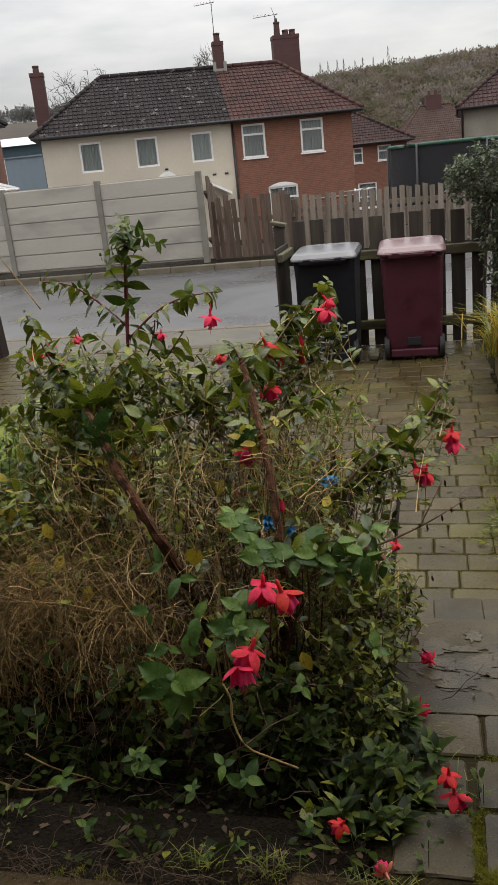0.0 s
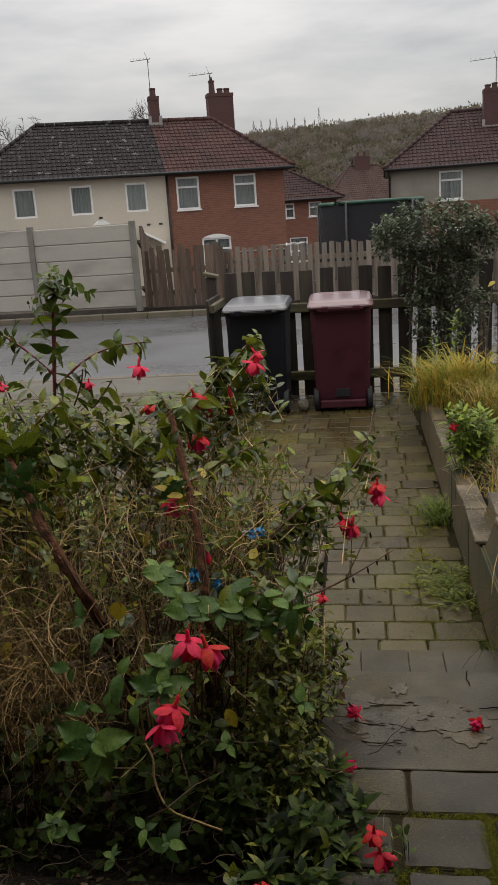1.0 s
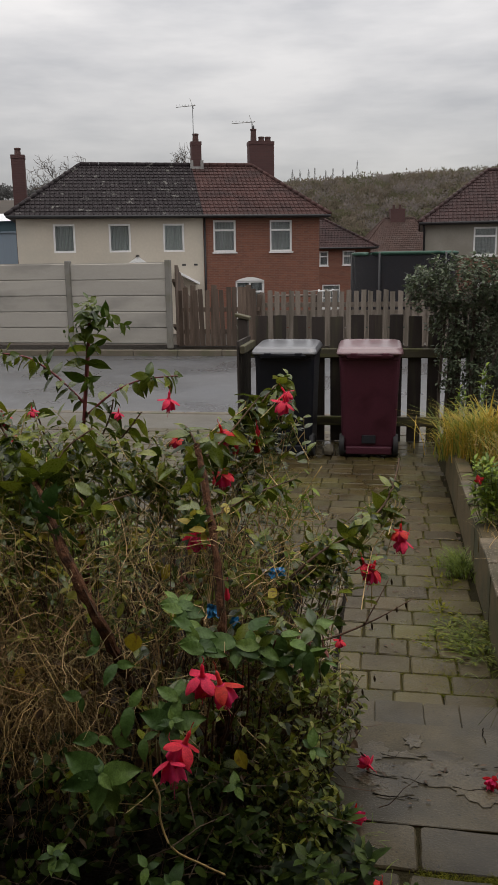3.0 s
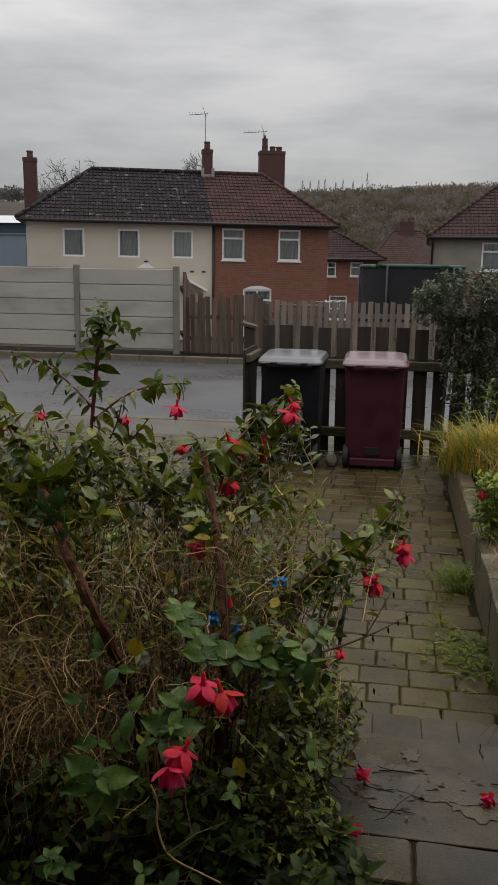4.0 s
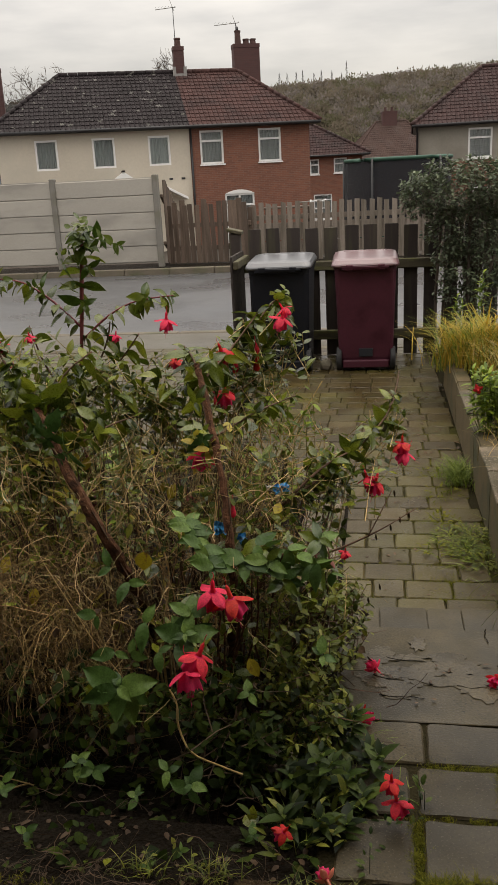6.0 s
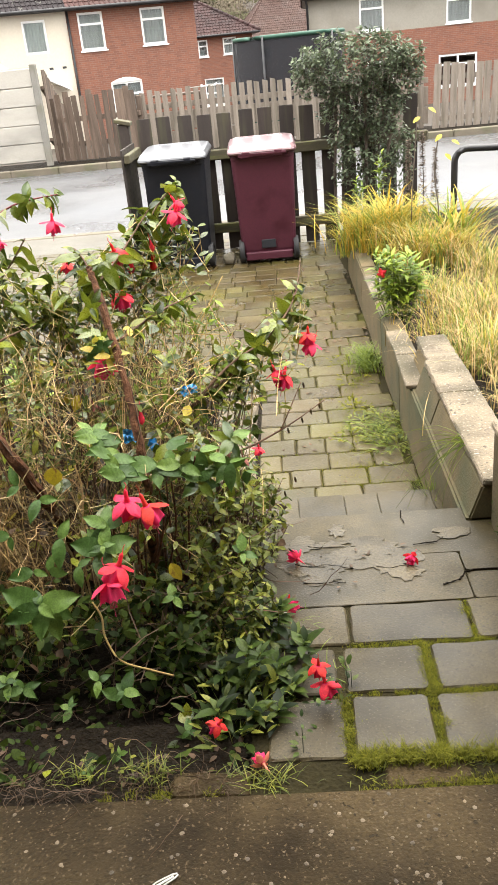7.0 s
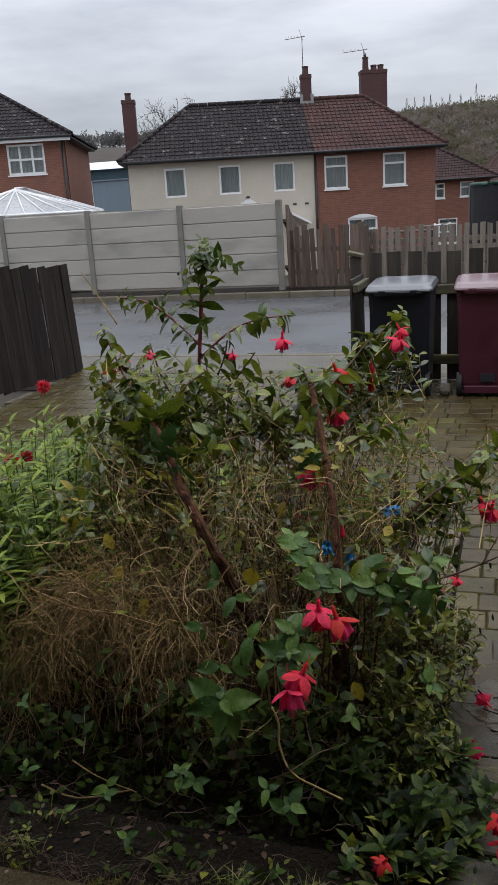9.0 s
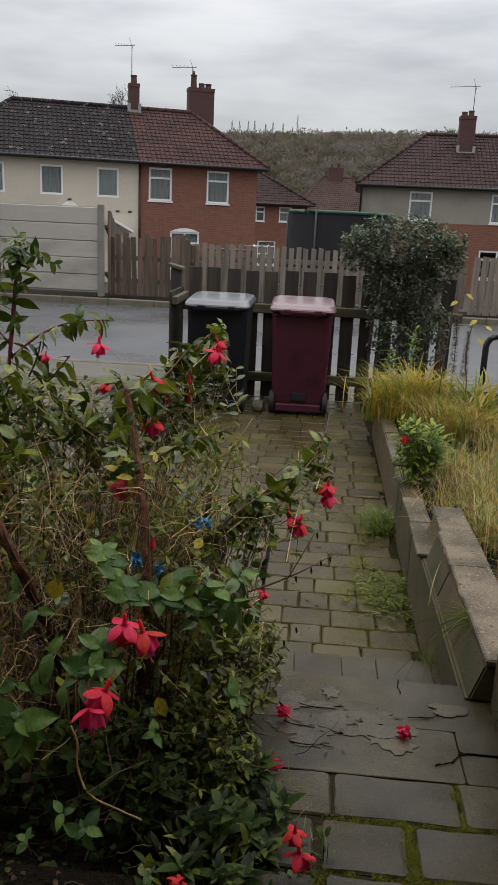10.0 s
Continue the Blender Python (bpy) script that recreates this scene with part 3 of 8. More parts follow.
verge = slab_object("verge", "muddy verge along the far side of the road", "verge", M["soil"], -70, 70, 16.12, 17.2, -0.24, 0.03)


def build_kerbs():
    for name, y0, y1, z1, lab in (("kerb_near", 9.08, 9.21, -0.005, "worn concrete kerb stones at the near edge of the road"),
                                  ("kerb_far", 16.0, 16.12, 0.035, "dirty kerb stones at the far edge of the road")):
        k = thing(name, lab, "kerb", kind="structure")
        bm = bmesh.new()
        box(bm, -0.455, 0.455, y0, y1, -0.24, z1, bevel=0.015)
        me = mesh_of("kerb_stone", bm, M["kerb"])
        for i in range(-24, 16):
            part("kerb_stone", me, k, at=pose(i * 0.915, 0, random.uniform(-0.004, 0.004)))


build_kerbs()

# terrace: a concrete apron, blocks and slabs, then two steps down to the path
terrace = slab_object("terrace", "brown exposed-aggregate concrete apron with mossy edging blocks and grey slabs", "terrace", M["concrete"], -4.5, 3.0, -0.75, 1.185, -0.2, U)
slab_object("terrace_bed", "mossy bedding under the terrace slabs", "paving", M["joint"], -0.13, 0.66, 1.186, 2.23, -0.2, U - 0.0085)
slab_object("step_bed", "bedding under the lower step", "step", M["slab"], -0.2, 0.56, 2.23, 2.62, -0.2, 0.141)
slab_object("soil_bed", "dark damp soil of the planted bed", "soil", M["soil"], -2.6, -0.13, 1.186, 2.25, -0.2, 0.2)
slab_object("soil_edge", "dark damp soil and roots at the front of the bed", "soil", M["soil"], -2.6, -0.132, 1.19, 1.42, -0.2, 0.262)
slab_object("soil_bed_back", "dark damp soil of the planted bed", "soil", M["soil"], -2.6, -0.5, 2.25, 4.15, -0.2, 0.2)
slab_object("soil_bed_edge", "trodden soil between bed and path", "soil", M["soil"], -0.5, -0.16, 2.25, 4.1, -0.25, 0.002)
# Unseen ceiling and side walls, added to keep sky light off the near ground.
slab_object("porch_ceiling", "unseen plain ceiling slab added to shade the apron and bed front", "ceiling", M["grey_render"], -2.6, 2.4, -0.745, 1.2, 2.3, 2.45)
slab_object("wall_porch_left", "unseen plain brick side wall added to shade the apron and bed front", "wall", M["brick_back"], -2.6, -2.4, -0.745, 1.05, -0.2, 2.295)
slab_object("wall_porch_right", "unseen plain brick side wall added to shade the apron and bed front", "wall", M["brick_back"], 1.5, 1.7, -0.745, 1.05, -0.2, 2.295)
# Added wall out of view; it blocks the sky behind the camera.
slab_object("wall_back", "unseen plain brick wall added behind the camera to shade the bed", "wall", M["brick_back"], -7, 5, -1.0, -0.75, -0.2, 6.0)


def block_mesh(w, d, h, worn=0.006, corner=0.012, steps=5):
    """A paving block with worn round corners, wavering edges and a slightly dished top; its top at z = 0."""
    bm = bmesh.new()
    r = min(corner, 0.2 * min(w, d))
    rim = []
    for sx, sy in ((1, 1), (-1, 1), (-1, -1), (1, -1)):
        a0 = math.atan2(sy, sx) - math.pi / 4
        for i in range(3):
            t = a0 + math.pi / 4 * i
            rim.append(Vector((sx * (w / 2 - r) + r * math.cos(t), sy * (d / 2 - r) + r * math.sin(t), 0)))
        nx, ny = {(1, 1): (-1, 1), (-1, 1): (-1, -1), (-1, -1): (1, -1), (1, -1): (1, 1)}[(sx, sy)]
        end = Vector((nx * (w / 2 - (0 if sx == nx else r)), ny * (d / 2 - (0 if sy == ny else r)), 0))
        for i in range(1, steps):
            rim.append(rim[-1 if i == 1 else -i].lerp(end, i / steps))
    out = [p * (1 + random.uniform(-0.6, 0.3) * worn / p.length) for p in rim]
    low = [bm.verts.new((p.x, p.y, -h)) for p in out]
    mid = [bm.verts.new((p.x, p.y, -worn * random.uniform(0.7, 1.6))) for p in out]
    top = [bm.verts.new((p.x * (1 - worn * 1.3 / p.length), p.y * (1 - worn * 1.3 / p.length), random.uniform(-0.12, 0.05) * worn)) for p in out]
    heart = bm.verts.new((0, 0, -0.0008))
    n = len(rim)
    for i in range(n):
        k = (i + 1) % n
        bm.faces.new((low[i], low[k], mid[k], mid[i]))
        bm.faces.new((mid[i], mid[k], top[k], top[i]))
        bm.faces.new((top[i], top[k], heart))
    return bm


def build_terrace_blocks():
    rows = ((1.272, 1.448, (-0.1, 0.085, 0.275, 0.47, 0.66), 0.016), (1.462, 1.618, (-0.12, 0.078, 0.29, 0.51, 0.67), 0.018),
            (1.632, 1.788, (-0.12, 0.112, 0.42, 0.66), 0.005), (1.792, 2.013, (-0.12, 0.451), 0.001), (1.792, 1.914, (0.451, 0.606), 0.001), (1.918, 2.0135, (0.4515, 0.606), 0.0004), (2.0145, 2.258, (-0.12, 0.67), 0.002))
    for y0, y1, xs, gap in rows:
        for a, b in zip(xs, xs[1:]):
            w, d = b - a - gap, y1 - y0
            part("paving_slab", mesh_of("paving_slab", block_mesh(w, d, 0.06, 0.0005 if gap < 0.001 else 0.004 if d < 0.2 and gap > 0.002 else 0.002), M["slab"]), terrace,
                 at=pose((a + b) / 2, (y0 + y1) / 2, U + random.uniform(-0.003, 0.001), random.uniform(-0.2, 0.2), random.uniform(-0.2, 0.2), random.uniform(-0.7, 0.7) if gap > 0.002 and d < 0.2 else 0.0))
    x = -0.3
    while x < 0.75:
        w = random.uniform(0.17, 0.24)
        part("edging_block", mesh_of("edging_block", block_mesh(w - 0.006, 0.066, 0.08, 0.006, 0.016, 5), M["concrete"]), terrace,
             at=pose(x + w / 2, 1.227, U - 0.006 + random.uniform(-0.006, 0.003), 0, random.uniform(-1, 1), random.uniform(-1.5, 1.5)))
        x += w
    step = thing("step", "worn grey stone step of small blocks below the terrace", "step", kind="structure")
    x = -0.2
    for w in (0.2, 0.165, 0.12, 0.19, 0.1):
        part("step_block", mesh_of("step_block", block_mesh(w - 0.001, 0.165, 0.13, 0.002), M["slab"]), step,
             at=pose(x + w / 2, 2.555, 0.145 + random.uniform(-0.003, 0.003), 0, 0, random.uniform(-0.6, 0.6)))
        x += w
    for i in range(4):
        part("step_block", mesh_of("step_block", block_mesh(0.1755, 0.208, 0.13, 0.005), M["slab"]), step, at=pose(-0.11 + 0.178 * i, 2.365, 0.145))
    # cracked, flaked skin of the big slab
    V, F = [], []
    for _ in range(26):
        cx, cy = random.gauss(0.14, 0.11), random.gauss(2.03, 0.07)
        rx, ry = random.uniform(0.02, 0.075), random.uniform(0.015, 0.045)
        b, n = len(V), 17
        prof = [random.uniform(0.6, 1.2) for _ in range(n)]
        for ring, (k, z) in enumerate(((1.0, 0.0), (0.9, 0.0009), (0.0, 0.0014))):
            for i in range(n if k else 1):
                t = 2 * math.pi * i / n
                V.append((cx + rx * k * prof[i] * math.cos(t), cy + ry * k * prof[i] * math.sin(t), U - 0.0006 + z * random.uniform(0.7, 1.5)))
        for i in range(n):
            j = (i + 1) % n
            F.append((b + i, b + j, b + n + j, b + n + i))
            F.append((b + n + i, b + n + j, b + 2 * n))
    # Thin dark tubes trace the crack lines on the slab tops.
    C, G = [], []
    for pts in (((0.606, 1.916), (0.47, 1.916), (0.445, 1.905), (0.43, 1.875), (0.4, 1.862), (0.37, 1.855)), ((0.318, 2.257), (0.316, 2.22), (0.322, 2.17)), ((0.3, 1.96), (0.25, 1.945), (0.2, 1.96)), ((-0.02, 1.99), (0.03, 1.975), (0.07, 1.985), (0.1, 1.97), (0.16, 1.95)),
                ((0.02, 2.09), (0.06, 2.07), (0.08, 2.1)), ((0.33, 2.06), (0.4, 2.07), (0.43, 2.1)), ((0.0, 1.9), (0.05, 1.89), (0.09, 1.9), (0.13, 1.885))):
        w = 0.0026 if len(pts) > 5 else 0.0018
        line = [Vector((a[0] + (b[0] - a[0]) * i / 4, a[1] + (b[1] - a[1]) * i / 4, U + 0.0002)) for a, b in zip(pts, pts[1:]) for i in range(4)]
        tube_into(C, G, [p + Vector((random.gauss(0, 0.002), random.gauss(0, 0.002), 0)) for p in line], [w * random.uniform(0.4, 1.2) for _ in line], 4)
    part("crack", raw("crack", C, G, M["soil"]), terrace, "dark tubes laid along the cracks in the slabs", kind="stuff")
    part("flaked_skin", raw("flaked_skin", V, F, M["slab_skin"]), terrace, "flaking cement skin on the big slab")
    V, F = [], []
    for _ in range(2600):  # pale stones showing in the concrete
        x, y, r = random.uniform(-1.7, 1.1), random.uniform(0.5, 1.18), random.choice((0.001, 0.0014, 0.0018, 0.0018, 0.0025, 0.0045))
        b, n = len(V), 6
        a0 = random.uniform(0, 6)
        for i in range(n):
            t = a0 + 2 * math.pi * i / n
            V.append((x + r * random.uniform(0.7, 1.3) * math.cos(t), y + r * random.uniform(0.7, 1.3) * math.sin(t), U + 0.0006))
        V.append((x, y, U + 0.0022))
        F += [(b + i, b + (i + 1) % n, b + n) for i in range(n)]
    part("aggregate", raw("aggregate", V, F, M["pebble"]), terrace, "pale stones showing in the worn concrete", kind="stuff")


build_terrace_blocks()


def build_setts():
    path = thing("garden_path", "wet mossy path of small grey-brown paving blocks", "path", kind="structure")
    widths = (0.13, 0.17, 0.19, 0.2, 0.21)
    kinds = {w: [mesh_of("sett", block_mesh(w - 0.002, 0.153, 0.05, 0.005, 0.012, 2), M["sett"]) for _ in range(3)] for w in widths}
    V, F = [], []
    near = 0
    y = 2.742
    while y < 8.12:
        x = 0.498
        left = -0.16 if y < 4.15 else -4.5
        x -= random.uniform(0, 0.04)
        while x > left + 0.05:
            w = random.choice(widths)
            me = random.choice(kinds[w])
            m = pose(x - w / 2, y, random.uniform(-0.004, 0.002), random.uniform(-0.7, 0.7), random.uniform(-0.7, 0.7), random.uniform(-1, 1))
            if near < 296 and x > -0.95:
                part("sett", me, path, at=m)
                near += 1
            else:
                b = len(V)
                V += [m @ v.co for v in me.vertices]
                F += [tuple(b + i for i in p.vertices) for p in me.polygons]
            x -= w + random.uniform(-0.002, 0.004)
        y += 0.1575
    part("setts", raw("setts", V, F, M["sett"]), path, "far rows of the same paving blocks", kind="stuff")
    # flat border stones along the planted bed
    for i in range(4):
        part("border_stone", mesh_of("border_stone", block_mesh(0.2, 0.42, 0.06, 0.012), M["coping"]), path, "flat tan border stone", at=pose(-0.275, 2.75 + 0.44 * i, 0.03, 0, 1, random.uniform(-2, 2)))


def moss_into(V, F, x, y, z, spread, n, h):
    """A patch of fine moss: many short tips, dense in the middle."""
    for _ in range(n):
        p = Vector((x + random.gauss(0, spread), y + random.gauss(0, spread), z))
        hh = h * random.uniform(0.35, 1.2)
        blade_into(V, F, p, rnd_dir(0.8), hh, hh * random.uniform(0.3, 1.1), random.uniform(0.0012, 0.0024), 0.3, 2)


def build_moss():
    V, F = [], []
    for y, x0, x1, h, n in ((1.456, 0.1, 0.66, 0.008, 40), (1.266, 0.09, 0.7, 0.026, 90), (1.195, 0.1, 0.7, 0.008, 40), (1.195, -1.6, -0.2, 0.01, 26), (1.625, 0.11, 0.66, 0.009, 55)):
        for _ in range(n):
            moss_into(V, F, random.uniform(x0, x1), y + random.gauss(0, 0.005), U - 0.0075, 0.009, 60, h * 1.25)
    for x, y0, y1, n in ((0.283, 1.45, 1.63, 44), (0.277, 1.28, 1.46, 20), (0.082, 1.28, 1.46, 24), (0.42, 1.63, 1.79, 18)):
        for _ in range(n):
            moss_into(V, F, x + random.gauss(0, 0.007), random.uniform(y0, y1), U - 0.0075, 0.008, 60, 0.013)
    thing("moss", "bright yellow-green moss filling the joints of the terrace slabs", "moss", data=raw("moss", V, F, M["moss"]), kind="stuff")
    V, F = [], []
    for _ in range(1500):  # joints of the lower path
        k = random.random()
        x = random.gauss(0.3, 0.07) if k < 0.4 else random.uniform(-0.15, 0.48)
        moss_into(V, F, x, 2.82 + 0.1575 * int(22 * random.random() ** 1.5) + random.gauss(0, 0.007), -0.01, 0.012, 16, 0.013)
    for _ in range(620):
        moss_into(V, F, random.gauss(0.29, 0.05) + 0.03 * math.sin(9 * _), random.uniform(3.0, 4.7), -0.01, 0.015, 16, 0.014)
    thing("path_moss", "yellow-green moss in the joints of the garden path", "moss", data=raw("path_moss", V, F, M["moss"]), kind="stuff")


# ---- retaining wall and raised bed ----
def build_retaining_wall():
    w = thing("retaining_wall", "low weathered concrete retaining wall with loose tan coping slabs", "wall", kind="structure")
    for y0, y1 in ((2.175, 3.6), (3.602, 4.3), (4.302, 5.4), (5.402, 6.5)):
        bm = bmesh.new()
        box(bm, 0.5, 0.6, y0, y1, -0.2, 0.292)
        bmesh.ops.bevel(bm, geom=list(bm.edges), offset=0.008, segments=2, affect="EDGES")
        part("walling_block", mesh_of("walling_block", bm, M["retaining"]), w)
    for y0, y1, x0, yaw in ((3.24, 3.62, 0.484, -1.0), (3.63, 3.98, 0.488, 0.8), (4.6, 5.1, 0.49, 0.5)):
        me = boxes("coping_tile", M["coping"], (-0.05, 0.05, (y0 - y1) / 2, (y1 - y0) / 2, 0, 0.018), bevel=0.004)
        part("coping_tile", me, w, "loose tan coping tile", at=pose(x0 + 0.05, (y0 + y1) / 2, 0.294, 0, 0, yaw))
    for y0, y1, x0, z0, z1 in ((2.175, 2.86, 0.514, 0.29, 0.405), (2.862, 3.22, 0.514, 0.29, 0.405), (3.222, 3.54, 0.55, 0.29, 0.4)):
        bm = bmesh.new()
        box(bm, x0, 0.68, y0, y1, z0, z1)
        for v in bm.verts:  # the old wall leans back into the bed
            if v.co.z > z0 + 0.05 and v.co.x < 0.6:
                v.co.x += 0.038
        bmesh.ops.bevel(bm, geom=list(bm.edges), offset=0.006, segments=2, affect="EDGES")
        part("upper_block", mesh_of("upper_block", bm, M["retaining"]), w)
        bm = bmesh.new()
        box(bm, 0.552 if y0 < 3.2 else 0.568, 0.7, y0 - (0.008 if y0 < 2.5 else 0.004), y1 - 0.004, z1 + 0.001, z1 + 0.024)
        bmesh.ops.subdivide_edges(bm, edges=[e for e in bm.edges if abs(e.verts[0].co.y - e.verts[1].co.y) > 0.1], cuts=14)
        for v in bm.verts:  # broken, uneven edges
            v.co += Vector((random.gauss(0, 0.0013), 0, random.gauss(0, 0.0008)))
        bmesh.ops.bevel(bm, geom=[e for e in bm.edges if e.calc_face_angle(0) > 0.8], offset=0.005, segments=1, affect="EDGES")
        part("coping_slab", mesh_of("coping_slab", bm, M["coping"]), w, "rough tan coping slab")
    bm = bmesh.new()
    box(bm, 0.576, 0.8, 1.3, 2.162, 0.2, 0.6, bevel=0.01)
    part("end_block", mesh_of("end_block", bm, M["retaining"]), w)
    part("end_coping", boxes("end_coping", M["coping"], (0.568, 0.82, 1.29, 2.163, 0.601, 0.626), bevel=0.006), w, "rough tan coping slab")
    slab_object("raised_bed", "dark soil of the raised bed behind the retaining wall", "soil", M["soil"], 0.6, 2.2, 1.4, 7.2, -0.2, 0.27)


build_retaining_wall()


# ---- wheelie bins ----
def ring(w, d, r, z, y_off=0.0, n=4):
    pts = []
    for cx, cy, a0 in ((w / 2 - r, d / 2 - r, 0), (-w / 2 + r, d / 2 - r, 90), (-w / 2 + r, -d / 2 + r, 180), (w / 2 - r, -d / 2 + r, 270)):
        for i in range(n + 1):
            t = radians(a0 + 90 * i / n)
            pts.append(Vector((cx + r * math.cos(t), cy + r * math.sin(t) + y_off, z)))
    return pts


def loft(rings, cap0=True, cap1=True):
    V = [p for r in rings for p in r]
    n = len(rings[0])
    F = [(j * n + i, j * n + (i + 1) % n, (j + 1) * n + (i + 1) % n, (j + 1) * n + i) for j in range(len(rings) - 1) for i in range(n)]
    if cap0:
        F.append(tuple(reversed(range(n))))
    if cap1:
        F.append(tuple((len(rings) - 1) * n + i for i in range(n)))
    return V, F


def wheelie_bin(label, at, w, body, lid, depth=0.54):
    """Stands with its wheels and handle side towards -y; origin at the middle of its base."""
    b = thing("wheelie_bin", label, "bin", at @ Matrix.Diagonal((1, 1, 0.945, 1)), group="wheelie bins by the fence")
    k = w / 0.5
    V, F = loft([ring(w * 0.87, depth * 0.76, 0.04, 0.05, 0.03), ring(w * 0.885, depth * 0.79, 0.04, 0.12, 0.02), ring(w * 0.93, depth * 0.85, 0.04, 0.55), ring(w * 0.98, depth * 0.95, 0.045, 0.9),
                 ring(w * 0.985, depth * 0.97, 0.045, 0.905), ring(w * 0.985, depth * 0.97, 0.045, 0.935), ring(w * 1.03, depth * 1.02, 0.05, 0.94), ring(w * 1.03, depth * 1.02, 0.05, 0.962)])
    part("body", raw("body", V, F, body), b)
    V, F = loft([ring(w * 1.06, depth * 1.08, 0.06, 0.958, -0.01), ring(w * 1.07, depth * 1.1, 0.06, 0.97, -0.01), ring(w * 1.06, depth * 1.08, 0.06, 0.983, -0.01), ring(w * 1.0, depth * 1.0, 0.07, 1.012), ring(w * 0.9, depth * 0.9, 0.07, 1.022), ring(w * 0.5, depth * 0.5, 0.07, 1.026)])
    V = [Vector((v.x, v.y, v.z + 0.06 * (v.y + depth * 0.5) - 0.004)) for v in V]
    lid_ob = part("lid", raw("lid", V, F, lid), b, "rain-wet domed lid")
    part("lid_rib", boxes("lid_rib", lid, (-w * 0.36, w * 0.36, depth * 0.3, depth * 0.36, 1.035, 1.052), bevel=0.006), lid_ob)
    part("handle", tube("handle", body, [(-w * 0.36, -depth * 0.49, 0.93), (-w * 0.36, -depth * 0.6, 0.945), (w * 0.36, -depth * 0.6, 0.945), (w * 0.36, -depth * 0.49, 0.93)], 0.014, 8), b)
    for s in (-1, 1):
        part("hinge", boxes("hinge", body, (s * w * 0.25 - 0.03, s * w * 0.25 + 0.03, -depth * 0.62, -depth * 0.5, 0.925, 0.975), bevel=0.006), b)
    part("axle", tube("axle", M["tube"], [(-w * 0.46, -depth * 0.27, 0.1), (w * 0.46, -depth * 0.27, 0.1)], 0.011, 8), b, "steel axle")
    part("foot", boxes("foot", body, (-w * 0.38, w * 0.38, -depth * 0.42, -depth * 0.25, 0.03, 0.1), bevel=0.008), b)
    # Raised block whose black colour stands for the shade inside the recess.
    bm = bmesh.new()
    box(bm, -0.06, 0.06, -depth * 0.37 - 0.012, -depth * 0.34, 0.13, 0.205, bevel=0.004)
    part("tipping_recess", mesh_of("tipping_recess", bm, M["net"]), b, "black block put for the shade in the bin's low recess")
    for s in (-1, 1):
        V, F = [], []
        prof = ((-0.022, 0.085), (-0.022, 0.1), (-0.012, 0.104), (0.012, 0.104), (0.022, 0.1), (0.022, 0.085))
        n = 22
        for i in range(n):
            t = 2 * math.pi * i / n
            for px, pr in prof:
                V.append((s * w * 0.44 + px, -depth * 0.27 + pr * math.cos(t), 0.104 + pr * math.sin(t)))
        m = len(prof)
        for i in range(n):
            for j in range(m):
                F.append((i * m + j, ((i + 1) % n) * m + j, ((i + 1) % n) * m + (j + 1) % m, i * m + (j + 1) % m))
        wh = part("wheel", raw("wheel", V, F, M["rubber"], True), b, "black rubber wheel")
        bm = bmesh.new()
        bmesh.ops.create_cone(bm, cap_ends=True, segments=18, radius1=0.087, radius2=0.07, depth=0.03, matrix=Matrix.Translation((s * w * 0.44, -depth * 0.27, 0.104)) @ Matrix.Rotation(radians(90), 4, "Y"))
        part("hub", mesh_of("hub", bm, M["tube"]), wh)
    return b


wheelie_bin("black plastic wheelie bin with a rain-wet lid beside the fence", pose(-0.845, 7.24, 0, 0, 0, -1.5), 0.53, M["bin_black"], M["lid_black"])
wheelie_bin("maroon plastic wheelie bin with a wet lid, sheen in its paler colour, on the path", pose(-0.125, 7.24, 0, 0, 0, 1.0), 0.525, M["bin_maroon"], M["lid_maroon"])


# ---- fences ----
def board_mesh(w, h, t, top="flat", mat=None, name="board"):
    """An upright board, its foot at z = 0: a saw-cut or pointed top, worn corners."""
    c = 0.006
    if top == "point":
        prof = [(-w / 2, 0), (w / 2, 0), (w / 2, h - w * 0.45), (w * 0.12, h), (-w * 0.12, h), (-w / 2, h - w * 0.45)]
    elif top == "slant":
        prof = [(-w / 2, 0), (w / 2, 0), (w / 2, h - w * 0.25), (-w / 2, h)]
    else:
        prof = [(-w / 2, 0), (w / 2, 0), (w / 2, h - c), (w / 2 - c, h), (-w / 2 + c, h), (-w / 2, h - c)]
    n = len(prof)
    V = [(x, -t / 2, z) for x, z in prof] + [(x, t / 2, z) for x, z in prof]
    F = [tuple(range(n)), tuple(reversed(range(n, 2 * n)))] + [(i, i + n, (i + 1) % n + n, (i + 1) % n) for i in range(n)]
    return raw(name, V, F, mat)


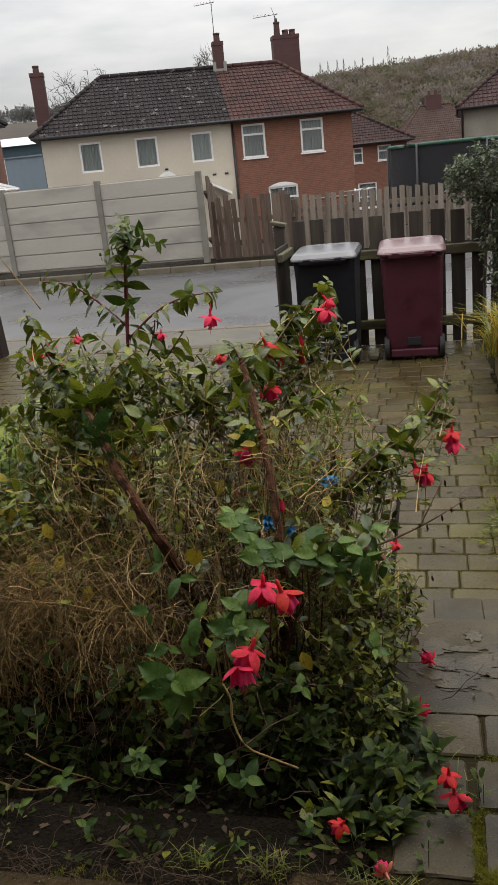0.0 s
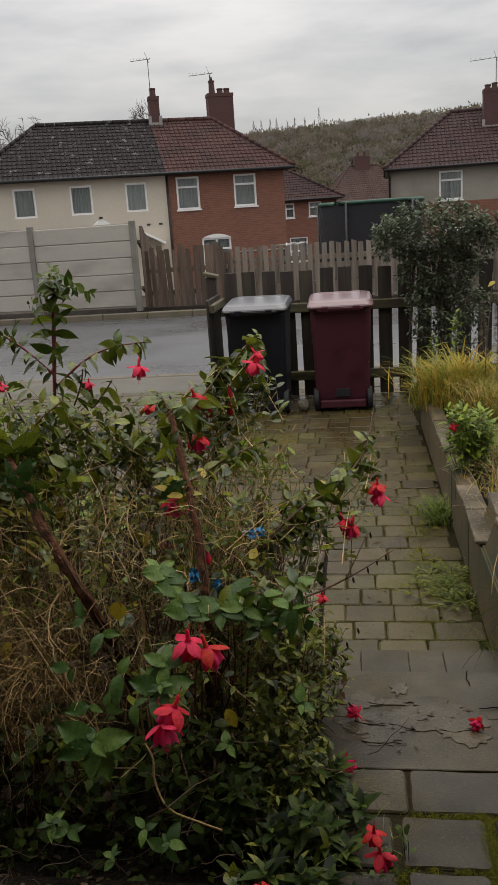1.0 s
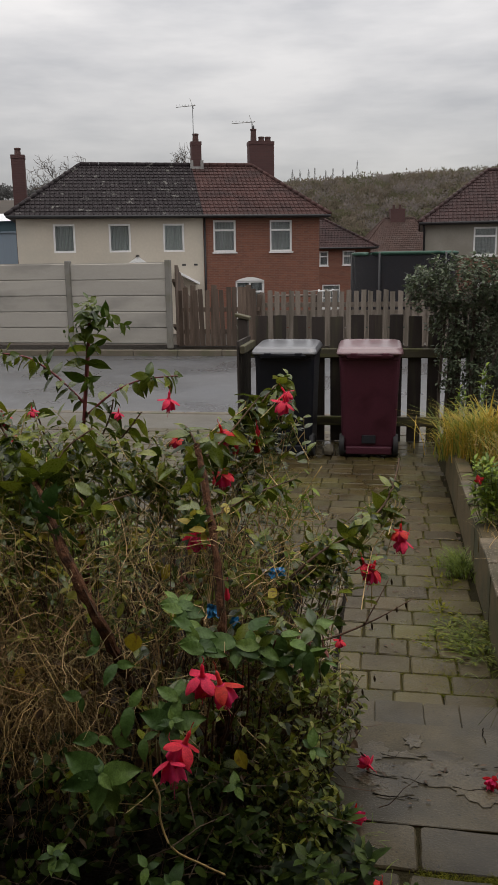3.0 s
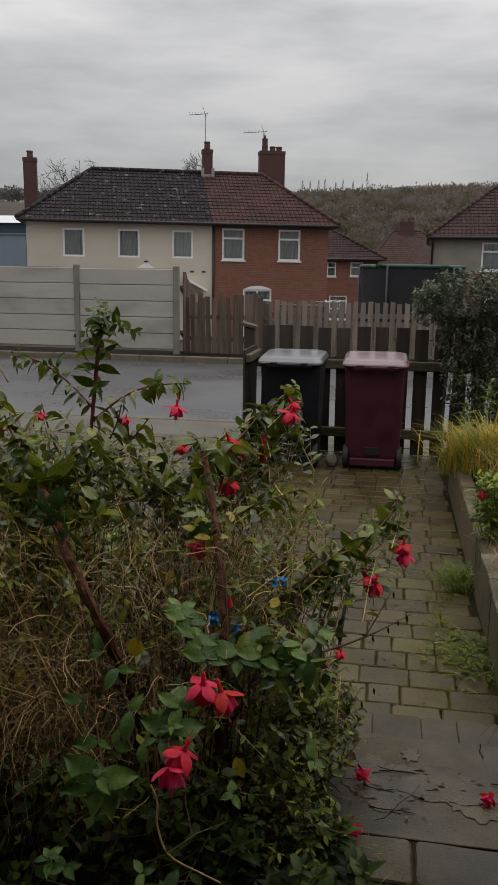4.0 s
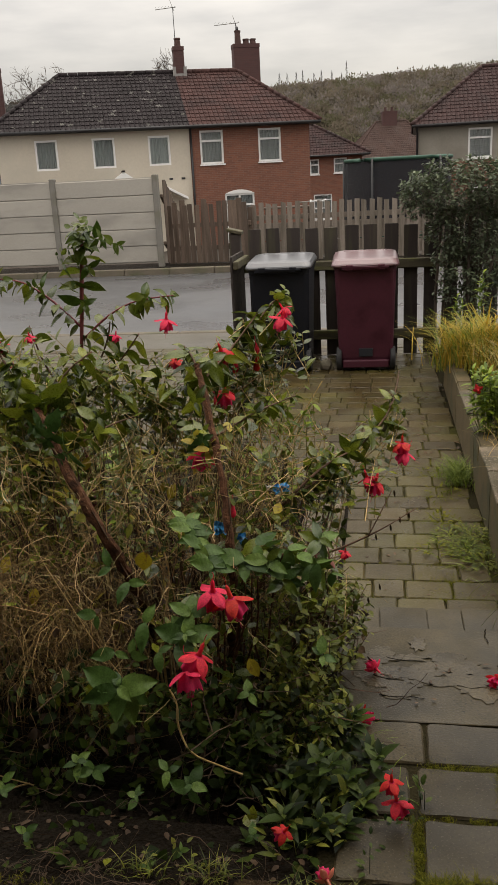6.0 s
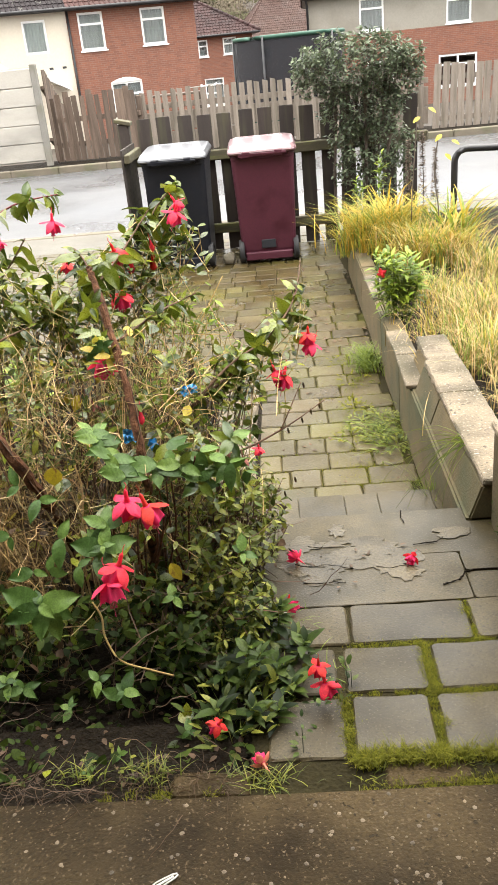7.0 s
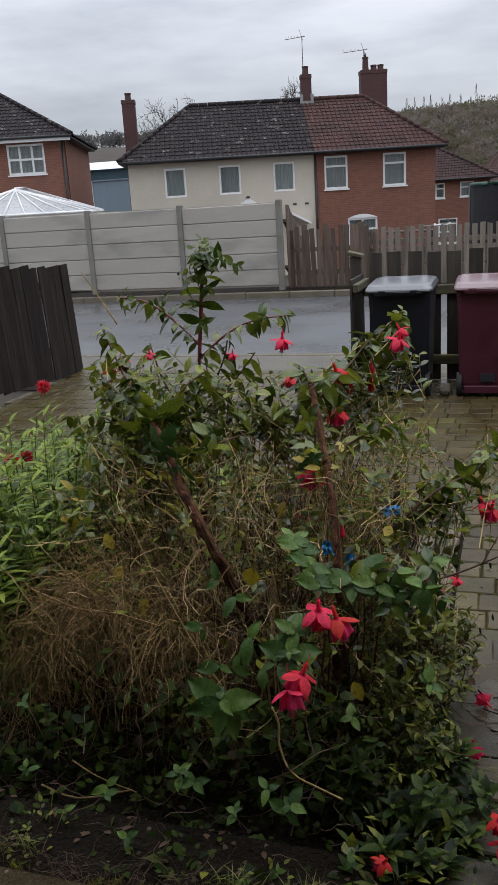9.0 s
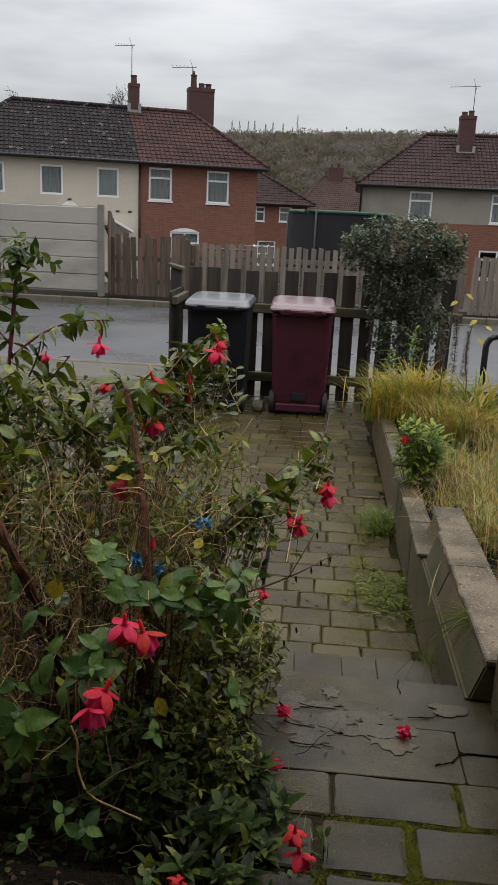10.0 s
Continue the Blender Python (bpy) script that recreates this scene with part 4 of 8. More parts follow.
def build_near_fence():
    f = thing("garden_fence", "dark stained fence of spaced upright boards with algae-stained rails", "fence", group="timber fences")
    kinds = [board_mesh(0.122, h, 0.02, "flat", M["dark_wood"]) for h in (1.185, 1.175, 1.19)]
    x = -1.15
    while x < 1.3:
        part("board", random.choice(kinds), f, at=pose(x, 7.71, 0.005, random.uniform(-0.4, 0.4), random.uniform(-0.4, 0.4), random.uniform(-2, 2)))
        x += 0.1785
    for z in (0.8, 0.16):
        part("rail", boxes("rail", M["rail_wood"], (-1.28, 0.52, 7.645, 7.697, z, z + 0.088), bevel=0.008), f, "green-stained horizontal rail")
        part("rail", boxes("rail", M["rail_wood"], (0.525, 1.32, 7.645, 7.697, z, z + 0.088), bevel=0.008), f)
    p = thing("gate_post", "weathered timber gate post with a sloping cap", "post")
    part("shaft", boxes("shaft", M["dark_wood"], (-1.38, -1.28, 7.66, 7.76, 0, 1.165), bevel=0.008), p)
    bm = bmesh.new()
    box(bm, -1.4, -1.26, 7.64, 7.78, 1.165, 1.2, bevel=0.006)
    for v in bm.verts:
        v.co.z += (v.co.x + 1.33) * -0.25
    part("cap", mesh_of("cap", bm, M["rail_wood"]), p, "split timber cap")
    g = thing("garden_gate", "dark timber gate standing open against the bins", "gate")
    for y in (7.6, 7.47, 7.34, 7.21, 7.08):
        part("board", board_mesh(0.1, 0.95, 0.018, "flat", M["dark_wood"]), g, at=pose(-1.26, y, 0.06, 0, 0, 88))
    part("top_rail", boxes("top_rail", M["rail_wood"], (-1.245, -1.2, 7.02, 7.66, 0.9, 0.97), bevel=0.006), g, "algae-stained top rail")
    part("bottom_rail", boxes("bottom_rail", M["rail_wood"], (-1.245, -1.2, 7.02, 7.66, 0.2, 0.27), bevel=0.006), g)
    stone = thing("stone", "small mossy lump of stone between the bins", "stone", (-0.47, 7.1, 0))
    bm = bmesh.new()
    bmesh.ops.create_icosphere(bm, subdivisions=2, radius=1)
    for v in bm.verts:
        k = 1 + 0.25 * noise.noise(v.co * 1.7)
        v.co = Vector((v.co.x * 0.06 * k, v.co.y * 0.05 * k, max(0, 0.04 + v.co.z * 0.06 * k)))
    part("block", mesh_of("block", bm, M["kerb"]), stone)


build_near_fence()


def build_left_fence():
    f = thing("boundary_fence", "dark purple-brown close-boarded fence beside the driveway", "fence", group="timber fences")
    y = 8.12
    kinds = [board_mesh(w, h, 0.016, "flat", M["maroon_wood"]) for w, h in ((0.15, 1.2), (0.145, 1.18), (0.155, 1.21), (0.15, 1.19), (0.14, 1.17))]
    while y > 4.2:
        part("board", random.choice(kinds), f, at=pose(-4.56 + random.uniform(-0.006, 0.006), y, 0.055 * (8.1 - y) + random.uniform(-0.012, 0.008), random.uniform(-0.6, 0.6) - 1.5, random.uniform(-0.8, 0.8) - 2.5, 90 + random.uniform(-4, 4)))
        y -= random.choice((0.15, 0.152, 0.155, 0.158, 0.18))
    for z in (0.25, 0.95):
        part("rail", boxes("rail", M["maroon_wood"], (-4.65 - 0.045 * z, -4.59 - 0.045 * z, 4.2, 8.16, z, z + 0.09), bevel=0.008), f)
    for y in (8.12, 6.2):
        part("post", boxes("post", M["maroon_wood"], (-4.8, -4.71, y - 0.05, y + 0.05, -0.05, 1.16), bevel=0.01), f)


build_left_fence()


def build_concrete_fence():
    f = thing("concrete_fence", "pale grey concrete panel fence with slotted concrete posts", "fence")
    kinds = []
    for _ in range(5):
        bm = bmesh.new()
        box(bm, -0.995, 0.995, -0.025, 0.025, 0.006, 0.314, bevel=0.009)
        box(bm, -0.99, 0.99, 0.004, 0.014, -0.012, 0.332)
        kinds.append(mesh_of("panel", bm, M["panel"]))
    bm = bmesh.new()
    box(bm, -0.055, 0.055, -0.065, 0.065, -0.1, 1.655, bevel=0.012)
    post = mesh_of("post", bm, M["post"])
    for i in range(11):
        x = -4.3 - 2.088 * i
        rise = 0.012 * i
        part("post", post, f, at=pose(x, 16.2, 0.15 + rise))
        for k in range(5):
            part("panel", random.choice(kinds), f, at=pose(x - 1.044, 16.2 + random.uniform(-0.004, 0.004), 0.15 + rise + 0.32 * k, random.uniform(-0.3, 0.3), random.uniform(-0.1, 0.1), 0))


build_concrete_fence()


def build_far_pickets():
    f = thing("picket_fence", "weathered grey picket fence across the road", "fence", group="timber fences")
    kinds = [board_mesh(0.1, h, 0.018, "slant" if i % 3 == 0 else "flat", M["picket"]) for i, h in enumerate((1.15, 1.17, 1.13, 1.16))]
    x = -2.5
    while x < 2.9:
        part("board", random.choice(kinds), f, at=pose(x, 16.9 + random.uniform(-0.004, 0.004), 0.0 + random.uniform(-0.015, 0.015), 0, random.uniform(-0.7, 0.7), random.uniform(-2, 2)))
        x += 0.146
    for z0, z1 in ((0.1, 0.4), (0.42, 0.76), (0.82, 0.92)):
        part("rail", boxes("rail", M["picket"], (-2.55, 2.9, 16.925, 16.95, z0, z1), bevel=0.004), f)
    o = thing("picket_fence", "leaning old brown picket fence beside the concrete panels", "fence", group="timber fences")
    x = -4.2
    kinds = [board_mesh(w, h, 0.018, "flat", M["picket_brown"]) for w, h in ((0.1, 1.2), (0.09, 1.14), (0.11, 1.24), (0.1, 1.16))]
    while x < -2.6:
        part("board", random.choice(kinds), o, at=pose(x, 16.75, 0.05, random.uniform(-1, 1), random.uniform(-2.5, 2.5), random.uniform(-3, 3)))
        x += random.uniform(0.1, 0.125)
    part("rail", boxes("rail", M["picket_brown"], (-4.2, -2.55, 16.775, 16.82, 0.75, 0.84), bevel=0.005), o)
    part("rail", boxes("rail", M["picket_brown"], (-4.2, -2.55, 16.775, 16.82, 0.3, 0.39), bevel=0.005), o)
    part("post", boxes("post", M["picket_brown"], (-2.62, -2.52, 16.8, 16.9, 0.0, 1.1), bevel=0.01), o)
    e = thing("side_fence", "brown board fence running back from the concrete panels", "fence", group="timber fences")
    kinds = [board_mesh(0.14, h, 0.018, "flat", M["picket_brown"]) for h in (1.62, 1.58, 1.64)]
    for i in range(34):
        part("board", random.choice(kinds), e, at=pose(-4.2 - 0.026 * i, 16.42 + 0.15 * i, 0.12 - 0.03 * i, 0, random.uniform(-0.6, 0.6), 90 + random.uniform(-2, 2)))
    for z in (0.4, 1.3):
        V, F = [], []
        tube_into(V, F, [(-4.24, 16.35, z + 0.1), (-5.12, 21.45, z - 0.92)], 0.04, 4)
        part("rail", raw("rail", V, F, M["picket_brown"]), e)
    r = thing("picket_fence", "leaning grey board fence across the road", "fence", group="timber fences")
    kinds = [board_mesh(0.125, h, 0.018, "flat", M["picket"]) for h in (1.2, 1.17, 1.22)]
    x = 2.98
    while x < 9.5:
        part("board", random.choice(kinds), r, at=pose(x, 16.6, -0.06, 0, random.uniform(0.5, 3.0), random.uniform(-2, 2)))
        x += 0.152
    for z in (0.15, 0.85):
        part("rail", boxes("rail", M["picket"], (2.95, 9.55, 16.615, 16.66, z, z + 0.09), bevel=0.004), r)


build_far_pickets()


def build_handrail():
    h = thing("handrail", "black painted tubular steel handrail beside the raised bed", "handrail")
    pts = [(1.26, 6.2, 0.2), (1.262, 6.2, 0.72)] + [(1.262 + 0.09 - 0.09 * math.cos(radians(a)), 6.2, 0.79 + 0.09 * math.sin(radians(a))) for a in range(0, 91, 15)] + [(1.8, 6.2, 0.86), (2.3, 6.2, 0.84)]
    part("rail_tube", tube("rail_tube", M["tube"], pts, 0.024, 10), h)
    part("foot_post", tube("foot_post", M["tube"], [(1.9, 6.2, 0.2), (1.9, 6.2, 0.86)], 0.02, 8), h)


build_handrail()


# ---- houses across the road ----
def wall_face(V, F, x0, x1, z0, z1, y0, y1, holes):
    """A wall between y0 (outside) and y1 with rectangular openings that go right through."""
    xs = sorted({x0, x1, *[h[0] for h in holes], *[h[1] for h in holes]})
    zs = sorted({z0, z1, *[h[2] for h in holes], *[h[3] for h in holes]})

    def quad(*ps):
        b = len(V)
        V.extend(ps)
        F.append((b, b + 1, b + 2, b + 3))

    for a, b in zip(xs, xs[1:]):
        for c, d in zip(zs, zs[1:]):
            if any(h[0] < (a + b) / 2 < h[1] and h[2] < (c + d) / 2 < h[3] for h in holes):
                continue
            quad((a, y0, c), (b, y0, c), (b, y0, d), (a, y0, d))
            quad((b, y1, c), (a, y1, c), (a, y1, d), (b, y1, d))
    for a, b, c, d in holes:
        quad((a, y0, c), (a, y0, d), (a, y1, d), (a, y1, c))
        quad((b, y0, d), (b, y0, c), (b, y1, c), (b, y1, d))
        quad((a, y0, d), (b, y0, d), (b, y1, d), (a, y1, d))
        quad((b, y0, c), (a, y0, c), (a, y1, c), (b, y1, c))
    quad((x0, y0, z1), (x1, y0, z1), (x1, y1, z1), (x0, y1, z1))


def tile_slope(V, F, el, er, rr, rl, course=0.315, wide=0.2):
    """Courses of rolled tiles on a roof slope between the eaves el-er and the ridge rl-rr."""
    el, er, rr, rl = map(Vector, (el, er, rr, rl))
    across = (er - el).normalized()
    n = across.cross((rl + rr) / 2 - (el + er) / 2).normalized()
    if n.z < 0:
        n = -n
    rise = ((rl - el) - across * (rl - el).dot(across)).length
    rows = max(1, round(rise / course))
    span = (er - el).length
    for i in range(rows):
        a0, b0 = el.lerp(rl, i / rows), er.lerp(rr, i / rows)
        t1 = min(1.0, (i + 1.12) / rows)
        a1, b1 = el.lerp(rl, t1), er.lerp(rr, t1)
        s0, e0 = (a0 - el).dot(across), (b0 - el).dot(across)
        s1, e1 = (a1 - el).dot(across), (b1 - el).dot(across)
        k = math.floor(min(s0, s1) / wide)
        while k * wide < max(e0, e1):
            prof = ((0.0, 0.0), (0.3, 0.012), (0.62, 0.0), (0.8, 0.04), (1.0, 0.0))
            b = len(V)
            jit = random.uniform(0, 0.006)
            for up in (0, 1):
                for px, ph in prof:
                    x = (k + px) * wide
                    lo, hi, base, s = (s0, e0, a0, s0) if not up else (s1, e1, a1, s1)
                    x = min(max(x, lo), hi)
                    V.append(base + across * (x - s) + n * (ph + (0.026 + jit if not up else 0.0)))
            for px, ph in prof:
                x = min(max((k + px) * wide, s0), e0)
                V.append(a0 + across * (x - s0) + n * -0.01)
            m = len(prof)
            if (V[b + m - 1] - V[b]).length > 0.02 or (V[b + 2 * m - 1] - V[b + m]).length > 0.02:
                for j in range(m - 1):
                    F.append((b + j, b + j + 1, b + m + j + 1, b + m + j))
                    F.append((b + 2 * m + j, b + 2 * m + j + 1, b + j + 1, b + j))
            else:
                del V[b:]
            k += 1


def ridge_run(V, F, p, q, r=0.11):
    p, q = Vector(p), Vector(q)
    n = max(1, round((q - p).length / 0.42))
    for i in range(n):
        a, b = p.lerp(q, i / n), p.lerp(q, (i + 0.98) / n)
        tube_into(V, F, [a, b], [r * 1.06, r], 8)


def hip_roof(house, xl, xr, yf, yb, ze, rl, rr, zr, split=None, mats=None):
    ym = (yf + yb) / 2
    cuts = [(xl, rl, xr, rr, mats[0])] if split is None else [(xl, rl, split, split, mats[0]), (split, split, xr, rr, mats[1])]
    for a, ra, b, rb, mt in cuts:
        V, F = [], []
        tile_slope(V, F, (a, yf, ze), (b, yf, ze), (rb, ym, zr), (ra, ym, zr))
        slope = part("front_slope", raw("front_slope", V[15 * 290:], [tuple(i - 15 * 290 for i in f) for f in F[8 * 290:]], mt), house, "roof slope of ribbed concrete tiles", kind="stuff")
        piece = M[[k for k in ("tile_dark", "tile_red", "tile_brown", "tile_hazed") if M[k] == mt][0] + "_piece"]
        for k in range(min(290, len(V) // 15)):
            part("roof_tile", raw("roof_tile", V[15 * k:15 * k + 15], [tuple(i - 15 * k for i in f) for f in F[8 * k:8 * k + 8]], piece), slope)
        V, F = [], []
        tile_slope(V, F, (b, yb, ze), (a, yb, ze), (ra, ym, zr), (rb, ym, zr), 0.6, 0.6)
        part("back_slope", raw("back_slope", V, F, mt), house, kind="stuff")
        V, F = [], []
        ridge_run(V, F, (ra, ym, zr + 0.03), (rb, ym, zr + 0.03))
        part("ridge_tiles", raw("ridge_tiles", V, F, mt, True), house)
    for side, x, r, mt in (("left", xl, rl, mats[0]), ("right", xr, rr, mats[-1])):
        V, F = [], []
        e0, e1 = ((x, yb, ze), (x, yf, ze)) if side == "left" else ((x, yf, ze), (x, yb, ze))
        tile_slope(V, F, e0, e1, (r, ym, zr), (r, ym, zr))
        part("hip_slope", raw("hip_slope", V, F, mt), house, kind="stuff")
        V, F = [], []
        ridge_run(V, F, (x, yf, ze + 0.05), (r, ym, zr + 0.03), 0.09)
        ridge_run(V, F, (x, yb, ze + 0.05), (r, ym, zr + 0.03), 0.09)
        part("hip_tiles", raw("hip_tiles", V, F, mt, True), house)
    part("soffit", boxes("soffit", M["gutter"], (xl + 0.06, xr - 0.06, yf + 0.06, yb - 0.06, ze - 0.1, ze - 0.03)), house)
    part("gutter", tube("gutter", M["gutter"], [(xl, yf - 0.02, ze - 0.03), (xr, yf - 0.02, ze - 0.03)], 0.06, 8), house, "dark plastic gutter")


def window(house, x0, x1, z0, z1, y=0.0, bars=(), mullions=(), curtain=None, sill=True, name="window"):
    """White frame in its opening, glass, sill, and what hangs behind it."""
    w = 0.08
    spec = [(x0, x1, y + 0.03, y + 0.1, z0, z0 + w), (x0, x1, y + 0.03, y + 0.1, z1 - w, z1), (x0, x0 + w, y + 0.032, y + 0.098, z0 + w, z1 - w), (x1 - w, x1, y + 0.032, y + 0.098, z0 + w, z1 - w)]
    spec += [(x0 + w, x1 - w, y + 0.034, y + 0.096, z - w * 0.5, z + w * 0.5) for z in bars]
    for m in mullions:
        zz = sorted([z0 + w, z1 - w, *[z - w * 0.5 for z in bars], *[z + w * 0.5 for z in bars]])
        spec += [(m - w * 0.5, m + w * 0.5, y + 0.036, y + 0.094, a, b) for a, b in zip(zz[::2], zz[1::2])]
    f = part(name, boxes("window_frame", M["upvc"], *spec[:4]), house, "white plastic framed window")
    for bar in spec[4:]:
        part("glazing_bar", boxes("glazing_bar", M["upvc"], bar), f)
    pane = part("pane", boxes("pane", M["glass"], (x0 + w * 0.5, x1 - w * 0.5, y + 0.06, y + 0.066, z0 + w * 0.5, z1 - w * 0.5)), f)
    pane.visible_shadow = False
    if sill:
        part("sill", boxes("sill", M["upvc"], (x0 - 0.05, x1 + 0.05, y - 0.06, y + 0.03, z0 - 0.06, z0 - 0.004)), f)
    if curtain:
        n, V, F = 24, [], []
        for i in range(n + 1):
            x = x0 + 0.03 + (x1 - x0 - 0.06) * i / n
            yy = y + 0.13 + 0.025 * math.sin(i * 1.9)
            V += [(x, yy, z0 + 0.02), (x, yy, z1 - 0.02)]
        F = [(2 * i, 2 * i + 2, 2 * i + 3, 2 * i + 1) for i in range(n)]
        part("curtain", raw("curtain", V, F, curtain), f)
    return f


def chimney(house, x0, x1, y0, y1, z0, z1, pots, flash=True):
    c = part("chimney", boxes("chimney", M["brick_chimney"], (x0, x1, y0, y1, z0, z1 - 0.16), (x0 - 0.018, x1 + 0.018, y0 - 0.018, y1 + 0.018, z1 - 0.159, z1)), house, "sooty brick chimney stack")
    for px, h in pots:
        bm = bmesh.new()
        bmesh.ops.create_cone(bm, cap_ends=True, segments=14, radius1=0.15, radius2=0.125, depth=h, matrix=Matrix.Translation((px, (y0 + y1) / 2, z1 + h / 2)))
        bmesh.ops.create_cone(bm, cap_ends=True, segments=14, radius1=0.15, radius2=0.15, depth=0.06, matrix=Matrix.Translation((px, (y0 + y1) / 2, z1 + h)))
        part("chimney_pot", mesh_of("chimney_pot", bm, M["pot"]), c)
    if flash:
        part("flashing", boxes("flashing", M["lead"], (x0 + 0.06, x1 - 0.06, y0 - 0.05, y0 - 0.005, z0 + 0.12, z0 + 0.34), (x0 - 0.08, x0 + 0.06, y0 - 0.055, y0 - 0.004, z0 + 0.2, z0 + 0.62), (x1 - 0.06, x1 + 0.08, y0 - 0.055, y0 - 0.004, z0 + 0.2, z0 + 0.62)), c, "pale mortar flashing")
    return c


def aerial(name, at, h, arm, yaw):
    a = thing(name, "thin metal television aerial on a chimney pole", "aerial", at)
    part("pole", tube("pole", M["tube"], [(0, 0, 0), (0, 0, h)], 0.018, 6), a)
    c, s = math.cos(radians(yaw)), math.sin(radians(yaw))
    part("boom", tube("boom", M["post"], [(-arm * 1.4 * c, -arm * 1.4 * s, h - 0.1), (arm * 0.25 * c, arm * 0.25 * s, h)], 0.014, 6), a)
    for i in range(7):
        t = -1.35 * arm + 1.5 * arm * i / 6
        l = 0.12 + 0.02 * i
        part("element", tube("element", M["post"], [(t * c + l * s, t * s - l * c, h), (t * c - l * s, t * s + l * c, h)], 0.007, 5), a)
    part("reflector", tube("reflector", M["post"], [(0.05, 0, h - 0.16), (-0.12 * c, -0.12 * s, h + 0.3)], 0.01, 5), a)


def house_walls(house, name, mat, x0, x1, z0, z1, depth, holes, label=""):
    V, F = [], []
    wall_face(V, F, x0, x1, z0, z1, 0.0, 0.25, holes)
    part(name, raw(name, V, F, mat), house, label)


def side_wall(house, name, mat, *spec):
    part(name, boxes(name, mat, *spec), house)


def build_pair():
    h = thing("semi_detached_house", "cream-rendered and red-brick pair of houses with hipped tiled roof", "house", pose(-7.93, 36, 0.02, 0, 0, 20), group="houses across the road")
    G, D = -1.6, 7.2
    up = ((-6.36, -5.46, 2.32, 3.5), (-4.05, -3.13, 2.32, 3.5), (-1.74, -0.83, 2.32, 3.5))
    house_walls(h, "cream_wall", M["cream"], -7.85, 0.0, G, 3.78, D, up, "smooth cream-rendered front wall")
    red = ((0.44, 1.44, 2.28, 3.63), (2.96, 3.96, 2.28, 3.63), (1.39, 2.69, -1.05, 1.02))
    house_walls(h, "brick_wall", M["brick"], 0.0, 5.22, G, 3.78, D, red, "red-brick front wall")
    side_wall(h, "end_wall", M["cream"], (-7.85, -7.6, 0.25, D, G, 3.78))
    side_wall(h, "end_wall", M["brick"], (4.97, 5.22, 0.25, D, G, 3.78))
    side_wall(h, "back_wall", M["brick"], (-7.85, 5.22, D, D + 0.2, G, 3.78))
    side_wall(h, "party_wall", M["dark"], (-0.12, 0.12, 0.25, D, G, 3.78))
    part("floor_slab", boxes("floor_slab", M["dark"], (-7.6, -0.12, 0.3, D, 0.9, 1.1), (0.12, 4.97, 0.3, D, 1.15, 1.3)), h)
    for x0, x1, z0, z1 in up:
        window(h, x0, x1, z0, z1, bars=(), curtain=M["curtain"], sill=False)
    for x0, x1, z0, z1 in red[:2]:
        window(h, x0, x1, z0, z1, bars=(z1 - 0.42,), curtain=M["blind"])
    d = window(h, *red[2], bars=(0.55,), mullions=(2.04,), curtain=M["blind"], sill=False, name="patio_door")
    V, F = [], []
    n = 14
    for i in range(n + 1):
        t = -1 + 2 * i / n
        z = 1.02 + 0.16 * (1 - t * t)
        x = 2.04 + 0.65 * t
        V += [(x, -0.02, 1.02), (x, -0.02, z + 0.004), (x, 0.1, 1.02), (x, 0.1, z + 0.004)]
    F = [q for i in range(n) for q in ((4 * i, 4 * i + 4, 4 * i + 5, 4 * i + 1), (4 * i + 1, 4 * i + 5, 4 * i + 7, 4 * i + 3))]
    part("arched_head", raw("arched_head", V, F, M["upvc"]), d, "white arched door head")
    for x in (-0.88, -0.36):
        part("air_vent", boxes("air_vent", M["gutter"], (x - 0.08, x + 0.08, -0.02, 0.01, 1.72, 1.8)), h)
    part("downpipe", tube("downpipe", M["gutter"], [(0.06, -0.06, 3.74), (0.06, -0.06, G)], 0.045, 8), h, "dark downpipe")
    hip_roof(h, -8.2, 5.62, -0.4, D + 0.4, 3.82, -5.13, 2.9, 6.3, 0.0, (M["tile_dark"], M["tile_red"]))
    # bay and porch roofs that rise above the fence
    V = [(-3.5, -0.9, 1.7), (-2.3, -0.9, 1.7), (-2.9, -0.9, 2.13), (-3.5, 0, 1.7), (-2.3, 0, 1.7), (-2.9, 0, 2.13)]
    porch = part("porch_gable", raw("porch_gable", V, [(0, 1, 2), (1, 4, 5, 2), (3, 0, 2, 5), (0, 3, 4, 1), (3, 5, 4)], M["upvc"]), h, "white porch gable")
    part("porch_tiles", boxes("porch_tiles", M["tile_dark"], (-2.95, -2.85, -0.95, 0.0, 2.12, 2.18)), porch)
    V = [(-1.25, -1.2, 1.5), (-0.35, -1.2, 1.02), (-0.35, 0, 1.02), (-1.25, 0, 1.5)]
    V += [(x, y, z - 0.1) for x, y, z in V]
    part("porch_canopy", raw("porch_canopy", V, [(0, 1, 2, 3), (7, 6, 5, 4), (0, 4, 5, 1), (1, 5, 6, 2), (3, 7, 4, 0)], M["upvc"]), h, "white sloping porch canopy")
    chimney(h, 0.0, 0.46, 3.35, 3.85, 5.9, 7.36, ((0.23, 0.33),))
    chimney(h, 2.86, 4.06, 4.0, 4.6, 5.4, 7.5, ((3.12, 0.55), (3.5, 0.2), (3.82, 0.2)), flash=False)
    part("chimney_cowl", tube("chimney_cowl", M["tube"], [(3.12, 4.3, 8.04), (3.12, 4.3, 8.24)], 0.05, 6), h)
    chimney(h, -8.14, -7.56, 3.3, 3.9, -1.2, 6.7, ((-7.85, 0.28),), flash=False)
    return h


